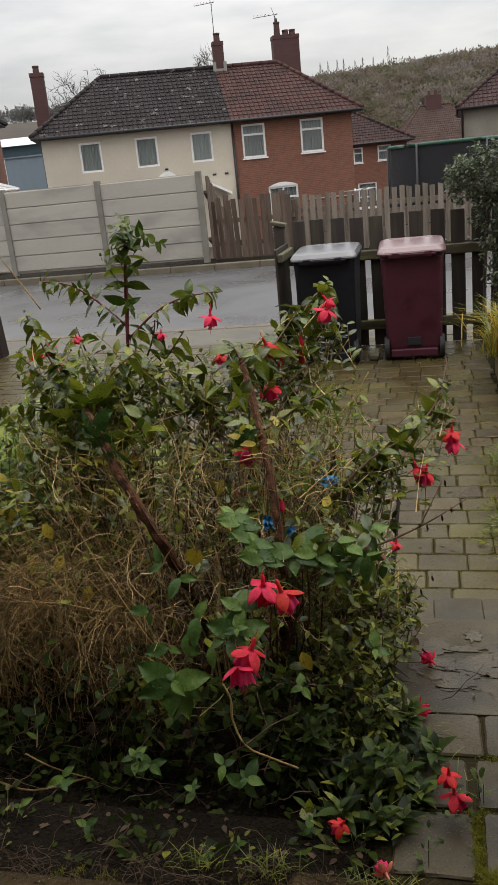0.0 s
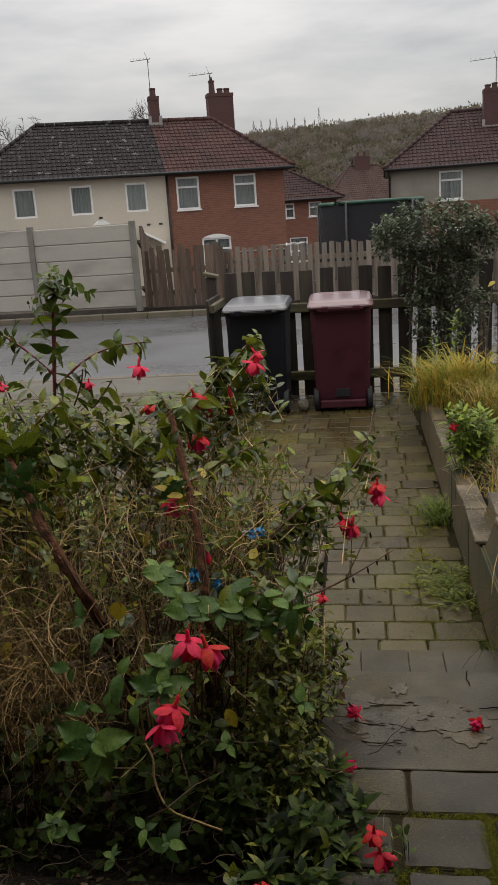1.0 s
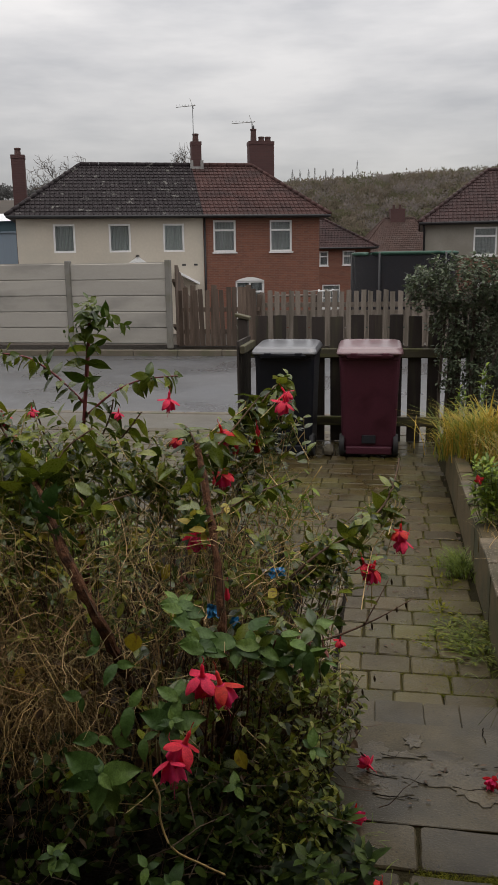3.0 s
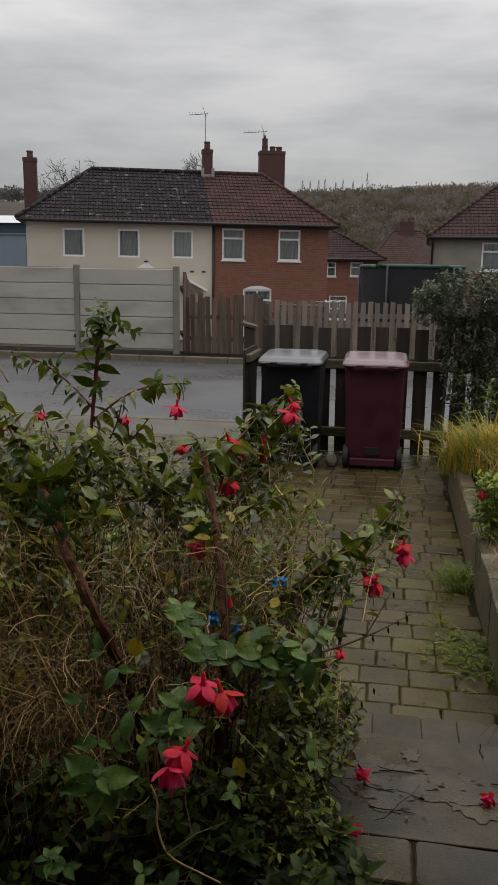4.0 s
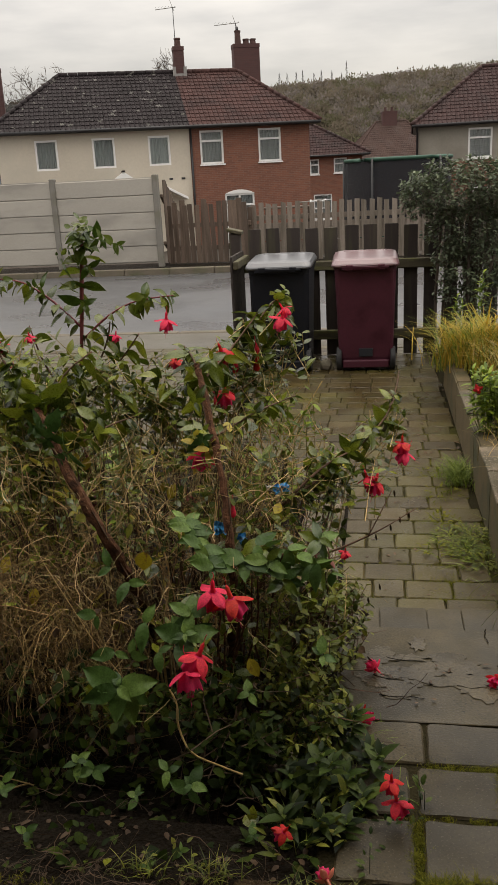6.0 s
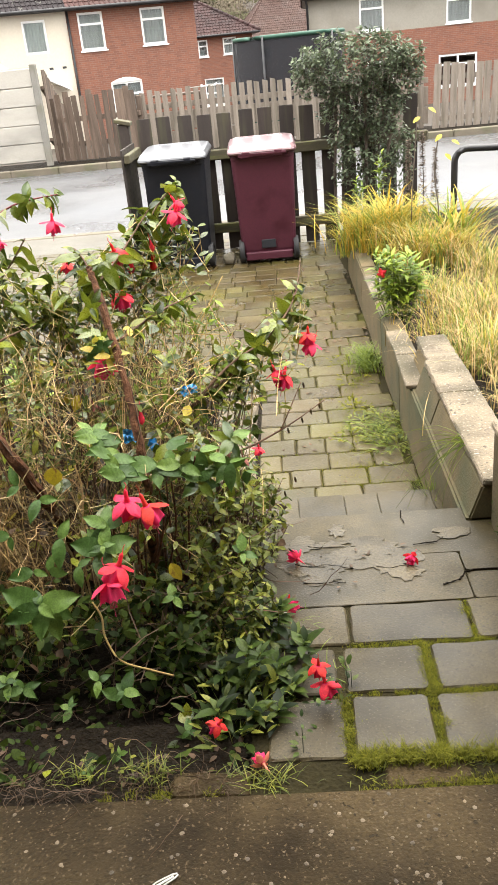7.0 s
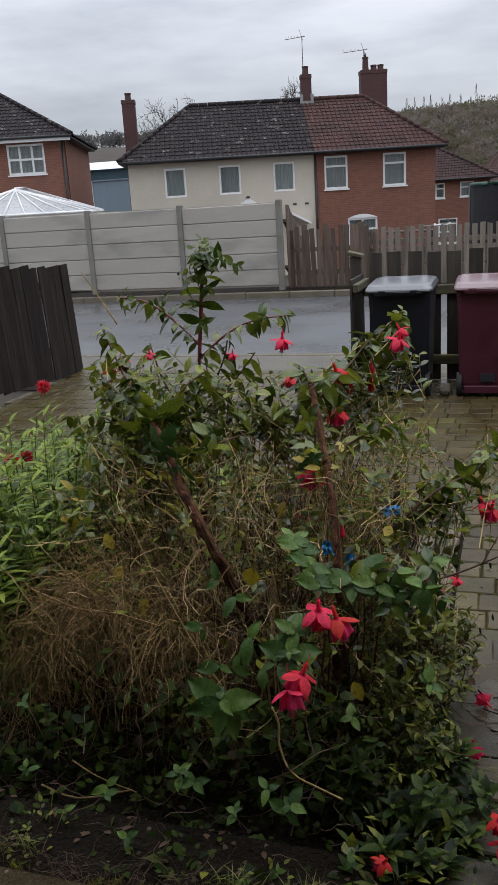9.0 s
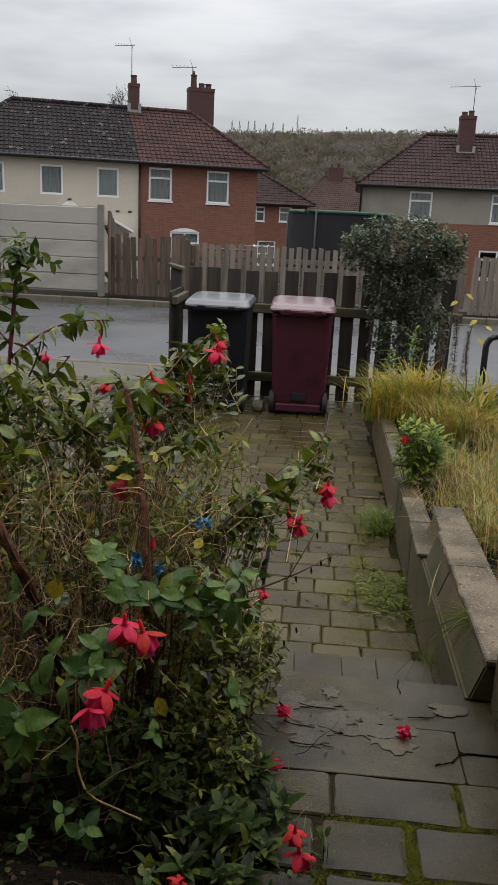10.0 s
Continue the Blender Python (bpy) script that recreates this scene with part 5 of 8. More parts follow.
def build_right_house():
    h = thing("semi_detached_house", "grey-rendered house with brick ground floor and brown hipped roof", "house", pose(4.04, 41, 0.03, 0, 0, -2), group="houses across the road")
    G, D = -2.0, 8.0
    up = ((-0.07, 1.0, 1.98, 3.29), (3.72, 4.8, 1.97, 3.29), (8.5, 9.6, 1.97, 3.29))
    house_walls(h, "upper_wall", M["grey_render"], -2.3, 14, 1.9, 3.5, D, up, "grey pebbledashed upper wall")
    low = ((3.4, 5.1, -0.6, 0.73), (0.2, 1.4, -0.6, 0.73))
    house_walls(h, "lower_wall", M["brick"], -2.3, 14, G, 1.896, D, low, "red-brick lower wall")
    for z0, z1, mt in ((1.9, 3.5, "grey_render"), (G, 1.896, "brick")):
        side_wall(h, "end_wall", M[mt], (-2.3, -2.05, 0.25, D, z0, z1))
        side_wall(h, "end_wall", M[mt], (13.75, 14, 0.25, D, z0, z1))
    side_wall(h, "back_wall", M["brick"], (-2.3, 14, D, D + 0.2, G, 3.5))
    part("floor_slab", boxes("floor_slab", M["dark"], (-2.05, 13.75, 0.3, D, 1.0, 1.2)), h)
    for x0, x1, z0, z1 in up:
        window(h, x0, x1, z0, z1, bars=(z1 - 0.42,), curtain=M["blind"])
    for x0, x1, z0, z1 in low:
        window(h, x0, x1, z0, z1, bars=(z1 - 0.42,), mullions=((x0 + x1) / 2,))
    hip_roof(h, -2.6, 14.3, -0.4, D + 0.4, 3.52, 0.72, 10.5, 6.2, None, (M["tile_brown"],))
    part("downpipe", tube("downpipe", M["gutter"], [(-2.4, -0.3, 3.45), (-2.35, -0.06, 3.2), (-2.35, -0.06, G)], 0.05, 8), h, "dark downpipe")
    chimney(h, 2.2, 2.95, 2.5, 3.2, 5.0, 7.0, ((2.4, 0.18), (2.72, 0.24)))


def build_left_house():
    h = thing("detached_house", "red-brick house with brown hipped roof and white conservatory", "house", pose(-19, 32, 0, 0, 0, 20), group="houses across the road")
    G, D = -0.6, 7.5
    win = ((-1.02, 0.52, 3.62, 4.82), (-6, -4.5, 3.62, 4.82))
    house_walls(h, "front_wall", M["brick"], -8, 1.38, G, 5.0, D, win, "red-brick front wall")
    side_wall(h, "end_wall", M["brick"], (1.13, 1.38, 0.25, D, G, 5.0))
    side_wall(h, "end_wall", M["brick"], (-8, -7.75, 0.25, D, G, 5.0))
    side_wall(h, "back_wall", M["brick"], (-8, 1.38, D, D + 0.2, G, 5.0))
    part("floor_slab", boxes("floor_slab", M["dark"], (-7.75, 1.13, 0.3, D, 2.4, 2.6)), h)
    for x0, x1, z0, z1 in win:
        third = (x1 - x0) / 3
        window(h, x0, x1, z0, z1, bars=((z0 + z1) / 2,), mullions=(x0 + third, x0 + 2 * third), curtain=M["blind"])
    hip_roof(h, -8.4, 1.78, -0.45, D + 0.4, 5.06, -5.0, -2.2, 7.5, None, (M["tile_dark"],))
    part("fascia", boxes("fascia", M["upvc"], (-8.3, 1.7, -0.4, -0.36, 4.86, 4.98)), h, "white fascia board")
    part("downpipe", tube("downpipe", M["gutter"], [(1.3, -0.08, 4.9), (1.3, -0.08, G)], 0.05, 8), h)
    c = thing("conservatory", "white framed conservatory with a fanned polycarbonate roof", "conservatory", pose(-19, 32, 0, 0, 0, 20))
    apex, back = Vector((-0.4, -2.2, 2.95)), Vector((-0.4, -0.1, 3.05))
    rim = [(-4.4, -0.1), (-4.2, -2.0), (-2.6, -4.0), (-0.4, -4.6), (1.0, -4.3), (2.3, -3.2), (2.75, -1.6), (2.75, -0.1)]
    for i, (a, b) in enumerate(zip(rim, rim[1:])):
        V = [(a[0], a[1], 2.0), (b[0], b[1], 2.0), tuple(apex), tuple(apex + Vector((0, 0, 0.02)))]
        if i in (0, len(rim) - 2):
            V = [(a[0], a[1], 2.0), (b[0], b[1], 2.0), tuple(apex if i == 0 else back), tuple(back if i == 0 else apex)]
        part("roof_pane", raw("roof_pane", V, [(0, 1, 2, 3)], M["poly_olive"] if i == 1 else M["conservatory"]), c)
    for p in rim + [((a[0] + b[0]) / 2, (a[1] + b[1]) / 2) for a, b in zip(rim, rim[1:])]:
        part("glazing_bar", tube("glazing_bar", M["upvc"], [(p[0], p[1], 2.02), tuple((back if p[1] > -0.5 else apex) + Vector((0, 0, 0.03)))], 0.035, 5), c)
    part("ridge_bar", tube("ridge_bar", M["upvc"], [tuple(apex + Vector((0, 0, 0.05))), tuple(back + Vector((0, 0, 0.05)))], 0.05, 6), c)
    for a, b in zip(rim, rim[1:]):
        part("eaves_beam", tube("eaves_beam", M["upvc"], [(a[0], a[1], 1.97), (b[0], b[1], 1.97)], 0.06, 5), c)
        n = Vector((b[1] - a[1], a[0] - b[0], 0)).normalized()
        V = [(a[0], a[1], -0.6), (b[0], b[1], -0.6), (b[0], b[1], 1.95), (a[0], a[1], 1.95)]
        V += [tuple(Vector(v) - n * 0.05) for v in V]
        part("wall_frame", raw("wall_frame", V, [(0, 1, 2, 3), (7, 6, 5, 4), (0, 4, 5, 1), (1, 5, 6, 2), (2, 6, 7, 3), (3, 7, 4, 0)], M["upvc"]), c)


def build_far_houses():
    h = thing("brick_house", "smaller red-brick house with a dark hipped roof farther down", "house", pose(-9.5, 56, 0, 0, 0, 6), group="houses across the road")
    G = -4.2
    win = ((5.0, 5.6, 1.65, 2.6), (6.55, 7.4, 1.68, 2.62), (5.2, 6.4, -1.2, 0.4))
    house_walls(h, "front_wall", M["brick"], -2, 8.4, G, 2.8, 6, win)
    side_wall(h, "end_wall", M["brick"], (8.15, 8.4, 0.25, 6, G, 2.8))
    side_wall(h, "end_wall", M["brick"], (-2, -1.75, 0.25, 6, G, 2.8))
    side_wall(h, "back_wall", M["brick"], (-2, 8.4, 6, 6.2, G, 2.8))
    for w in win:
        window(h, *w, bars=(w[3] - 0.35,), curtain=M["blind"])
    hip_roof(h, -2.3, 8.9, -0.4, 6.4, 2.82, 1.0, 5.1, 4.95, None, (M["tile_brown"],))
    g = thing("brick_house", "distant house with a red tiled gable roof and chimney", "house", pose(-0.9, 92, 0.3, 0, 0, 12), group="houses across the road")
    house_walls(g, "front_wall", M["brick"], -2, 7, -5, 2.6, 7, ((0, 1, 0.5, 1.8),))
    side_wall(g, "end_wall", M["brick"], (-2, -1.75, 0.25, 7, -5, 2.6))
    side_wall(g, "end_wall", M["brick"], (6.75, 7, 0.25, 7, -5, 2.6))
    side_wall(g, "back_wall", M["brick"], (-2, 7, 7, 7.2, -5, 2.6))
    window(g, 0, 1, 0.5, 1.8)
    hip_roof(g, -2.2, 7.3, -0.3, 7.3, 2.7, 1.2, 4.5, 6.4, None, (M["tile_hazed"],))
    chimney(g, 1.8, 3.4, 3.0, 3.9, 5.6, 7.4, ((2.2, 0.4), (2.9, 0.4)), flash=False)


def build_sheds():
    s = thing("industrial_shed", "large shed with pale sheet roof and dark blue cladding", "shed", pose(-39, 74, 0, 0, 0, 8))
    part("hall", boxes("hall", M["shed_wall"], (-14, 9.5, 0, 20, -5, 6.15)), s)
    V = [(-14.4, -0.6, 6.15), (10, -0.6, 6.15), (10, 10, 7.5), (-14.4, 10, 7.5), (-14.4, 20.6, 6.15), (10, 20.6, 6.15)]
    part("roof", raw("roof", V, [(0, 1, 2, 3), (3, 2, 5, 4), (1, 5, 2), (0, 3, 4)], M["shed_roof"]), s, "pale sheet metal roof")
    l = thing("industrial_shed", "low pale blue clad shed in front of the larger one", "shed", pose(-35.5, 66, 0, 0, 0, 8))
    part("bay", boxes("bay", M["shed_pale"], (-6, 1.6, 0, 6, -5, 4.75)), l)
    part("bay", boxes("bay", M["shed_pale"], (1.62, 9, 0.02, 6, -5, 4.75)), l)
    part("downpipe", boxes("downpipe", M["upvc"], (1.56, 1.65, -0.05, 0.0, -5, 4.8)), l)
    part("roof", boxes("roof", M["shed_pale"], (-6.1, 9.1, -0.1, 6.1, 4.75, 4.85)), l)


for build in (build_pair, build_right_house, build_left_house, build_far_houses, build_sheds):
    build()
aerial("aerial", (-9.05, 39.5, 7.25), 1.75, 0.55, 20)
aerial("aerial", (-6.55, 41.2, 7.5), 0.95, 0.7, 20)
aerial("aerial", (6.95, 43.9, 6.9), 1.55, 0.9, 5)


# ---- gardens across the road ----
def build_trampoline():
    t = thing("trampoline", "trampoline with dark safety net and green padded rim", "trampoline", (0.5, 25.2, -0.9))
    n, r = 40, 1.5
    c = [(r * math.cos(2 * math.pi * i / n), r * math.sin(2 * math.pi * i / n)) for i in range(n)]
    V, F = [], []
    rows = 12
    for j in range(rows + 1):
        V += [(x * (1 + 0.015 * math.sin(7 * i)), y, 0.85 + 2.0 * j / rows ) for i, (x, y) in enumerate(c)]
    F = [(j * n + i, j * n + (i + 1) % n, (j + 1) * n + (i + 1) % n, (j + 1) * n + i) for j in range(rows) for i in range(n)]
    part("safety_net", raw("safety_net", V, F, M["net_mesh"]), t, "black mesh safety net")
    part("top_rim", tube("top_rim", M["green_pad"], [(x, y, 2.86) for i, (x, y) in enumerate(c)] + [(c[0][0], c[0][1], 2.86)], 0.05, 8), t, "green foam rim")
    part("pad", tube("pad", M["green_pad"], [(x, y, 0.85) for x, y in c] + [(c[0][0], c[0][1], 0.85)], 0.1, 8), t)
    for i in range(3, n, 8):
        x, y = c[i][0] * 1.05, c[i][1] * 1.05
        part("pole", tube("pole", M["tube"], [(x, y, 0), (x, y, 2.88)], 0.03, 8), t)


def build_garden_things():
    c = thing("garden_chair", "white plastic garden chair in the far garden", "chair", pose(-1.55, 23.4, -0.75, 0, 0, 30))
    part("seat", boxes("seat", M["plastic_white"], (-0.25, 0.25, -0.25, 0.25, 0.75, 0.79), bevel=0.01), c)
    for s in (-0.22, 0.22):
        part("leg", tube("leg", M["plastic_white"], [(s, -0.22, 0.75), (s * 1.1, -0.26, 0)], 0.02, 6), c)
        part("leg", tube("leg", M["plastic_white"], [(s, 0.3, 1.75), (s, 0.22, 0.75), (s * 1.1, 0.26, 0)], 0.022, 6), c)
        part("arm", tube("arm", M["plastic_white"], [(s * 1.1, 0.24, 1.05), (s * 1.1, -0.22, 1.03), (s * 1.1, -0.24, 0.75)], 0.02, 6), c)
    for z in (1.7, 1.5, 1.3):
        part("back_slat", tube("back_slat", M["plastic_white"], [(-0.22, 0.27, z), (0.22, 0.27, z)], 0.02, 6), c)
    t = thing("garden_table", "weathered garden table stacked with clutter", "table", pose(-2.45, 23.6, -0.75))
    part("top", boxes("top", M["picket_brown"], (-0.75, 0.6, -0.35, 0.35, 1.55, 1.6), bevel=0.01), t)
    for x, y in ((-0.65, -0.3), (0.5, -0.3), (-0.65, 0.3), (0.5, 0.3)):
        part("leg", boxes("leg", M["picket_brown"], (x - 0.03, x + 0.03, y - 0.03, y + 0.03, 0, 1.55)), t)
    r = thing("clothes_airer", "folding metal clothes airer beside the table", "airer", pose(-1.95, 23.9, -0.75))
    for i in range(9):
        part("bar", tube("bar", M["post"], [(-0.35, -0.3 + 0.075 * i, 1.68), (0.35, -0.3 + 0.075 * i, 1.72)], 0.008, 5), r)
    for x in (-0.35, 0.35):
        part("leg", tube("leg", M["post"], [(x, -0.3, 1.7), (x, 0.3, 0)], 0.012, 5), r)
        part("leg", tube("leg", M["post"], [(x, 0.3, 1.7), (x, -0.3, 0)], 0.012, 5), r)


build_trampoline()
build_garden_things()


# ---- trees and woods ----
def branch_into(V, F, p, d, length, r, level, twist=0.5):
    pts, q = [p], Vector(p)
    for i in range(3):
        d = (d + rnd_dir(0.15) * 0.22).normalized()
        q = q + d * (length / 3)
        pts.append(q.copy())
    tube_into(V, F, pts, [r, r * 0.85, r * 0.7, r * 0.5], 3 if level < 2 else 5)
    if level > 0:
        for k in range(4 if level > 1 else 5):
            s = pts[1 + k % 3]
            nd = (d + rnd_dir(0.1) * (0.75 + twist * 0.4)).normalized()
            branch_into(V, F, s, nd, length * random.uniform(0.55, 0.78), max(0.014, r * 0.5), level - 1, twist)


def bare_tree(at, height, label, spread=0.6):
    t = thing("bare_tree", label, "tree", at, group="bare trees behind the houses")
    V, F = [], []
    tube_into(V, F, [(0, 0, 0), (0.05, 0, height * 0.2), (0, 0.05, height * 0.62)], [0.22, 0.17, 0.1], 7)
    part("trunk", raw("trunk", V, F, M["bark"], True), t)
    V, F = [], []
    for k in range(9):
        a = k * 2.4 + random.random()
        branch_into(V, F, Vector((0, 0, height * (0.42 + 0.025 * k))), Vector((spread * math.cos(a), spread * math.sin(a), 0.75)).normalized(), height * 0.125, 0.07, 4)
    part("crown", raw("crown", V, F, M["bark"]), t, "bare winter branches")


bare_tree((-22.0, 58, -2.5), 15.2, "bare winter tree with fine spreading branches", 0.9)
bare_tree((-14.7, 58, -2.5), 14.2, "bare winter tree behind the cream house", 0.5)


def crown_into(V, F, p, w, h, n, size):
    """A bare crown: twiggy slivers, thickest over a rounded, uneven dome."""
    lobes = [(random.uniform(-0.5, 0.5) * w, random.uniform(-0.5, 0.5) * w, random.uniform(0.45, 0.75) * h, random.uniform(0.4, 0.7) * w) for _ in range(4)]
    for _ in range(n):
        lx, ly, lz, lr = random.choice(lobes)
        b = in_ball().normalized() * random.uniform(0.55, 1.0)
        c = Vector((p[0] + lx + b.x * lr, p[1] + ly + b.y * lr, p[2] + max(0.0, lz + b.z * lr * 0.9)))
        d, e = (rnd_dir(0.7) + b) * size * random.uniform(0.3, 0.8), rnd_dir() * size * 0.42
        k = len(V)
        V += [c - e, c + e, c + d]
        F.append((k, k + 1, k + 2))


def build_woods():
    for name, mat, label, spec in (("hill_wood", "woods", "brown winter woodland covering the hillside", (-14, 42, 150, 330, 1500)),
                                   ("hill_wood", "woods_grey", "bare trees among the hillside woodland, haze put into their grey", (-14, 42, 155, 330, 1000)),
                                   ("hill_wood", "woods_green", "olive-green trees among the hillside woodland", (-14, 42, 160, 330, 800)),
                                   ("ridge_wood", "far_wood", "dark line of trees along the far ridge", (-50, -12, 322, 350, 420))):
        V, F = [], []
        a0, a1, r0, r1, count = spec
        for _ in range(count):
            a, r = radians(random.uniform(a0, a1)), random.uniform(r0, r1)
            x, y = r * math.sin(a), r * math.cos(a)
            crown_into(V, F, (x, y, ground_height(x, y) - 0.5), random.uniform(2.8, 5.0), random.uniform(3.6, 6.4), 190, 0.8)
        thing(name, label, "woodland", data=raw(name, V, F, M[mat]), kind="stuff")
    V, F = [], []
    for i in range(9):  # a row of thin poplars on the skyline
        x = -36 + 3.1 * i + random.uniform(-0.8, 0.8)
        z = ground_height(x, 318)
        hh = random.uniform(3.6, 6.5) if i < 8 else 8
        for k in range(60):
            t = k / 60
            c = Vector((x + random.gauss(0, 0.45 * (1.1 - t)), 318, z + 3 + hh * t))
            b = len(V)
            V += [c + Vector((-0.06, 0, 0)), c + Vector((0.06, 0, 0)), c + Vector((random.uniform(-0.25, 0.25), 0, 0.9))]
            F.append((b, b + 1, b + 2))
    thing("poplar_row", "row of thin bare poplars on the skyline", "trees", data=raw("poplar_row", V, F, M["far_wood"]), kind="stuff")


build_woods()


# ---- the fuchsia ----
bush = thing("fuchsia_bush", "straggly fuchsia bush with red stems, dark leaves and hanging red flowers", "bush", (-0.6, 2.0, 0.2))
BASE = Vector((-0.6, 2.0, 0.2))


def on_bush(name, data, label="", kind=""):
    """Links a mesh written in world places as a part of the bush."""
    ob = part(name, data, bush, label, at=Matrix.Translation(-BASE), kind=kind)
    return ob


def curve_points(pts, n=4):
    out = []
    P = [Vector(p) for p in pts]
    for i in range(len(P) - 1):
        a, b = P[i], P[i + 1]
        pa, nb = P[max(i - 1, 0)], P[min(i + 2, len(P) - 1)]
        for k in range(n):
            t = k / n
            out.append(0.5 * ((2 * a) + (b - pa) * t + (2 * pa - 5 * a + 4 * b - nb) * t * t + (3 * a - pa - 3 * b + nb) * t ** 3))
    out.append(P[-1])
    return out


def stem(pts, r0, r1, mat, label="", sides=8):
    c = curve_points(pts)
    rr = [r0 + (r1 - r0) * i / (len(c) - 1) + random.uniform(-0.12, 0.12) * r0 for i in range(len(c))]
    on_bush("stem", tube("stem", mat, c, rr, sides), label)


def woody_stem(pts, r0, r1, label):
    """A thick old stem: uneven girth, ridged bark and hanging strips of peeling bark."""
    c = curve_points(pts, 9)
    n, sides = len(c), 11
    V, F = [], []
    ridge = [random.uniform(-0.14, 0.14) for _ in range(sides)]
    for i, p in enumerate(c):
        d = (c[min(i + 1, n - 1)] - c[max(i - 1, 0)]).normalized()
        a = Vector((0, 1, 0)) - d * d.y
        a.normalize()
        e = d.cross(a)
        r = (r0 + (r1 - r0) * i / (n - 1)) * (1 + 0.1 * math.sin(i * 1.3) + random.uniform(-0.08, 0.08))
        off = rnd_dir() * 0.0025
        for k in range(sides):
            t = 2 * math.pi * k / sides
            q = r * (1 + ridge[k] + random.uniform(-0.1, 0.1))
            V.append(p + off + a * (q * math.cos(t)) + e * (q * math.sin(t)))
    for i in range(n - 1):
        for k in range(sides):
            k2 = (k + 1) % sides
            F.append((i * sides + k, i * sides + k2, (i + 1) * sides + k2, (i + 1) * sides + k))
    s = on_bush("stem", raw("stem", V, F, M["stem_red"]), label)
    V, F = [], []
    for _ in range(9):
        i = random.randrange(2, n - 6)
        o = rnd_dir() * r0 * 1.02
        tube_into(V, F, [c[i] + o * 0.95, c[i + 2] + o * 1.08, c[i + 4] + o * random.uniform(1.05, 1.5)], [0.0022, 0.0028, 0.0008], 3)
    part("bark_strip", raw("bark_strip", V, F, M["cane"]), s, "peeling strips of paler bark", kind="stuff")


woody_stem([(-0.68, 2.1, 0.2), (-0.66, 2.0, 0.45), (-0.642, 1.8, 0.69), (-0.735, 1.8, 0.89), (-0.859, 1.92, 1.027), (-0.91, 1.98, 1.08)], 0.0145, 0.0115, "thick peeling red-brown stem")
woody_stem([(-0.42, 1.95, 0.2), (-0.39, 1.86, 0.45), (-0.362, 1.78, 0.71), (-0.389, 1.86, 0.92), (-0.468, 2.05, 1.12), (-0.49, 2.1, 1.17)], 0.0125, 0.007, "thick peeling red-brown stem")
for k in range(16):  # younger red-brown stems crowding the foot of the taller one
    x, y = random.gauss(-0.37, 0.045), random.uniform(1.62, 1.8)
    b = Vector((x - random.uniform(-0.04, 0.1), y + random.uniform(0.05, 0.2), 0.2))
    e = Vector((x + random.gauss(0, 0.05), y, random.uniform(0.55, 0.8)))
    stem([b, b.lerp(e, 0.4) + rnd_dir() * 0.03, b.lerp(e, 0.75) + rnd_dir() * 0.03, e], random.uniform(0.003, 0.0055), 0.002, M["stem_red"], sides=6)
# forks where the old stems break into leafy growth, and the young shoots
PINK = [(-0.86, 2.2, 0.6), (-0.93, 2.35, 0.95), (-0.92, 2.4, 1.2), (-0.885, 2.4, 1.5)]
ARMS = dict(
    left=[(-0.92, 2.4, 1.23), (-1.0, 2.4, 1.31), (-1.09, 2.4, 1.37), (-1.18, 2.4, 1.385)], right=[(-0.915, 2.4, 1.19), (-0.83, 2.42, 1.26), (-0.74, 2.43, 1.3), (-0.62, 2.42, 1.315)],
    far_left=[(-0.95, 2.08, 1.06), (-1.06, 2.15, 1.16), (-1.13, 2.2, 1.26), (-1.16, 2.22, 1.31)],
    crown_a=[(-0.93, 2.03, 1.05), (-0.98, 2.08, 1.12), (-1.03, 2.12, 1.18)], crown_b=[(-0.92, 2.04, 1.04), (-0.88, 2.12, 1.14), (-0.82, 2.2, 1.19)], crown_c=[(-0.87, 1.97, 0.97), (-1.0, 2.06, 1.02), (-1.14, 2.12, 1.06)],
    top_a=[(-0.48, 2.12, 1.1), (-0.52, 2.2, 1.16), (-0.56, 2.26, 1.19)], top_b=[(-0.48, 2.14, 1.12), (-0.43, 2.3, 1.17), (-0.36, 2.44, 1.26)], top_c=[(-0.44, 2.05, 0.98), (-0.34, 2.15, 1.02), (-0.24, 2.25, 1.04)],
    tip=[(-0.4, 2.4, 1.18), (-0.34, 2.48, 1.26), (-0.29, 2.52, 1.3)], path_low=[(-0.4, 1.92, 0.68), (-0.27, 2.03, 0.78), (-0.12, 2.15, 0.86), (0.0, 2.28, 0.94), (0.045, 2.36, 1.0)],
    path_side=[(-0.27, 2.03, 0.78), (-0.16, 2.1, 0.87), (-0.06, 2.2, 0.9)], fork=[(-0.86, 2.0, 0.94), (-0.76, 2.06, 1.0), (-0.68, 2.12, 1.02)],
    back_a=[(-0.93, 2.3, 1.0), (-1.03, 2.35, 1.12), (-1.08, 2.38, 1.24)], back_b=[(-0.9, 2.34, 1.02), (-0.8, 2.38, 1.12), (-0.74, 2.42, 1.2)], back_c=[(-1.0, 2.25, 0.98), (-1.16, 2.3, 1.08), (-1.28, 2.34, 1.18)], back_d=[(-0.88, 2.36, 1.08), (-0.84, 2.4, 1.18), (-0.83, 2.42, 1.24)])
stem(PINK, 0.009, 0.0055, M["stem_pink"], "upright pinkish young stem")
for key, pts in ARMS.items():
    stem(pts, 0.0055 if "path" in key else 0.004, 0.0022, M["stem_pink"] if key in ("left", "right") else M["cane"], sides=6)
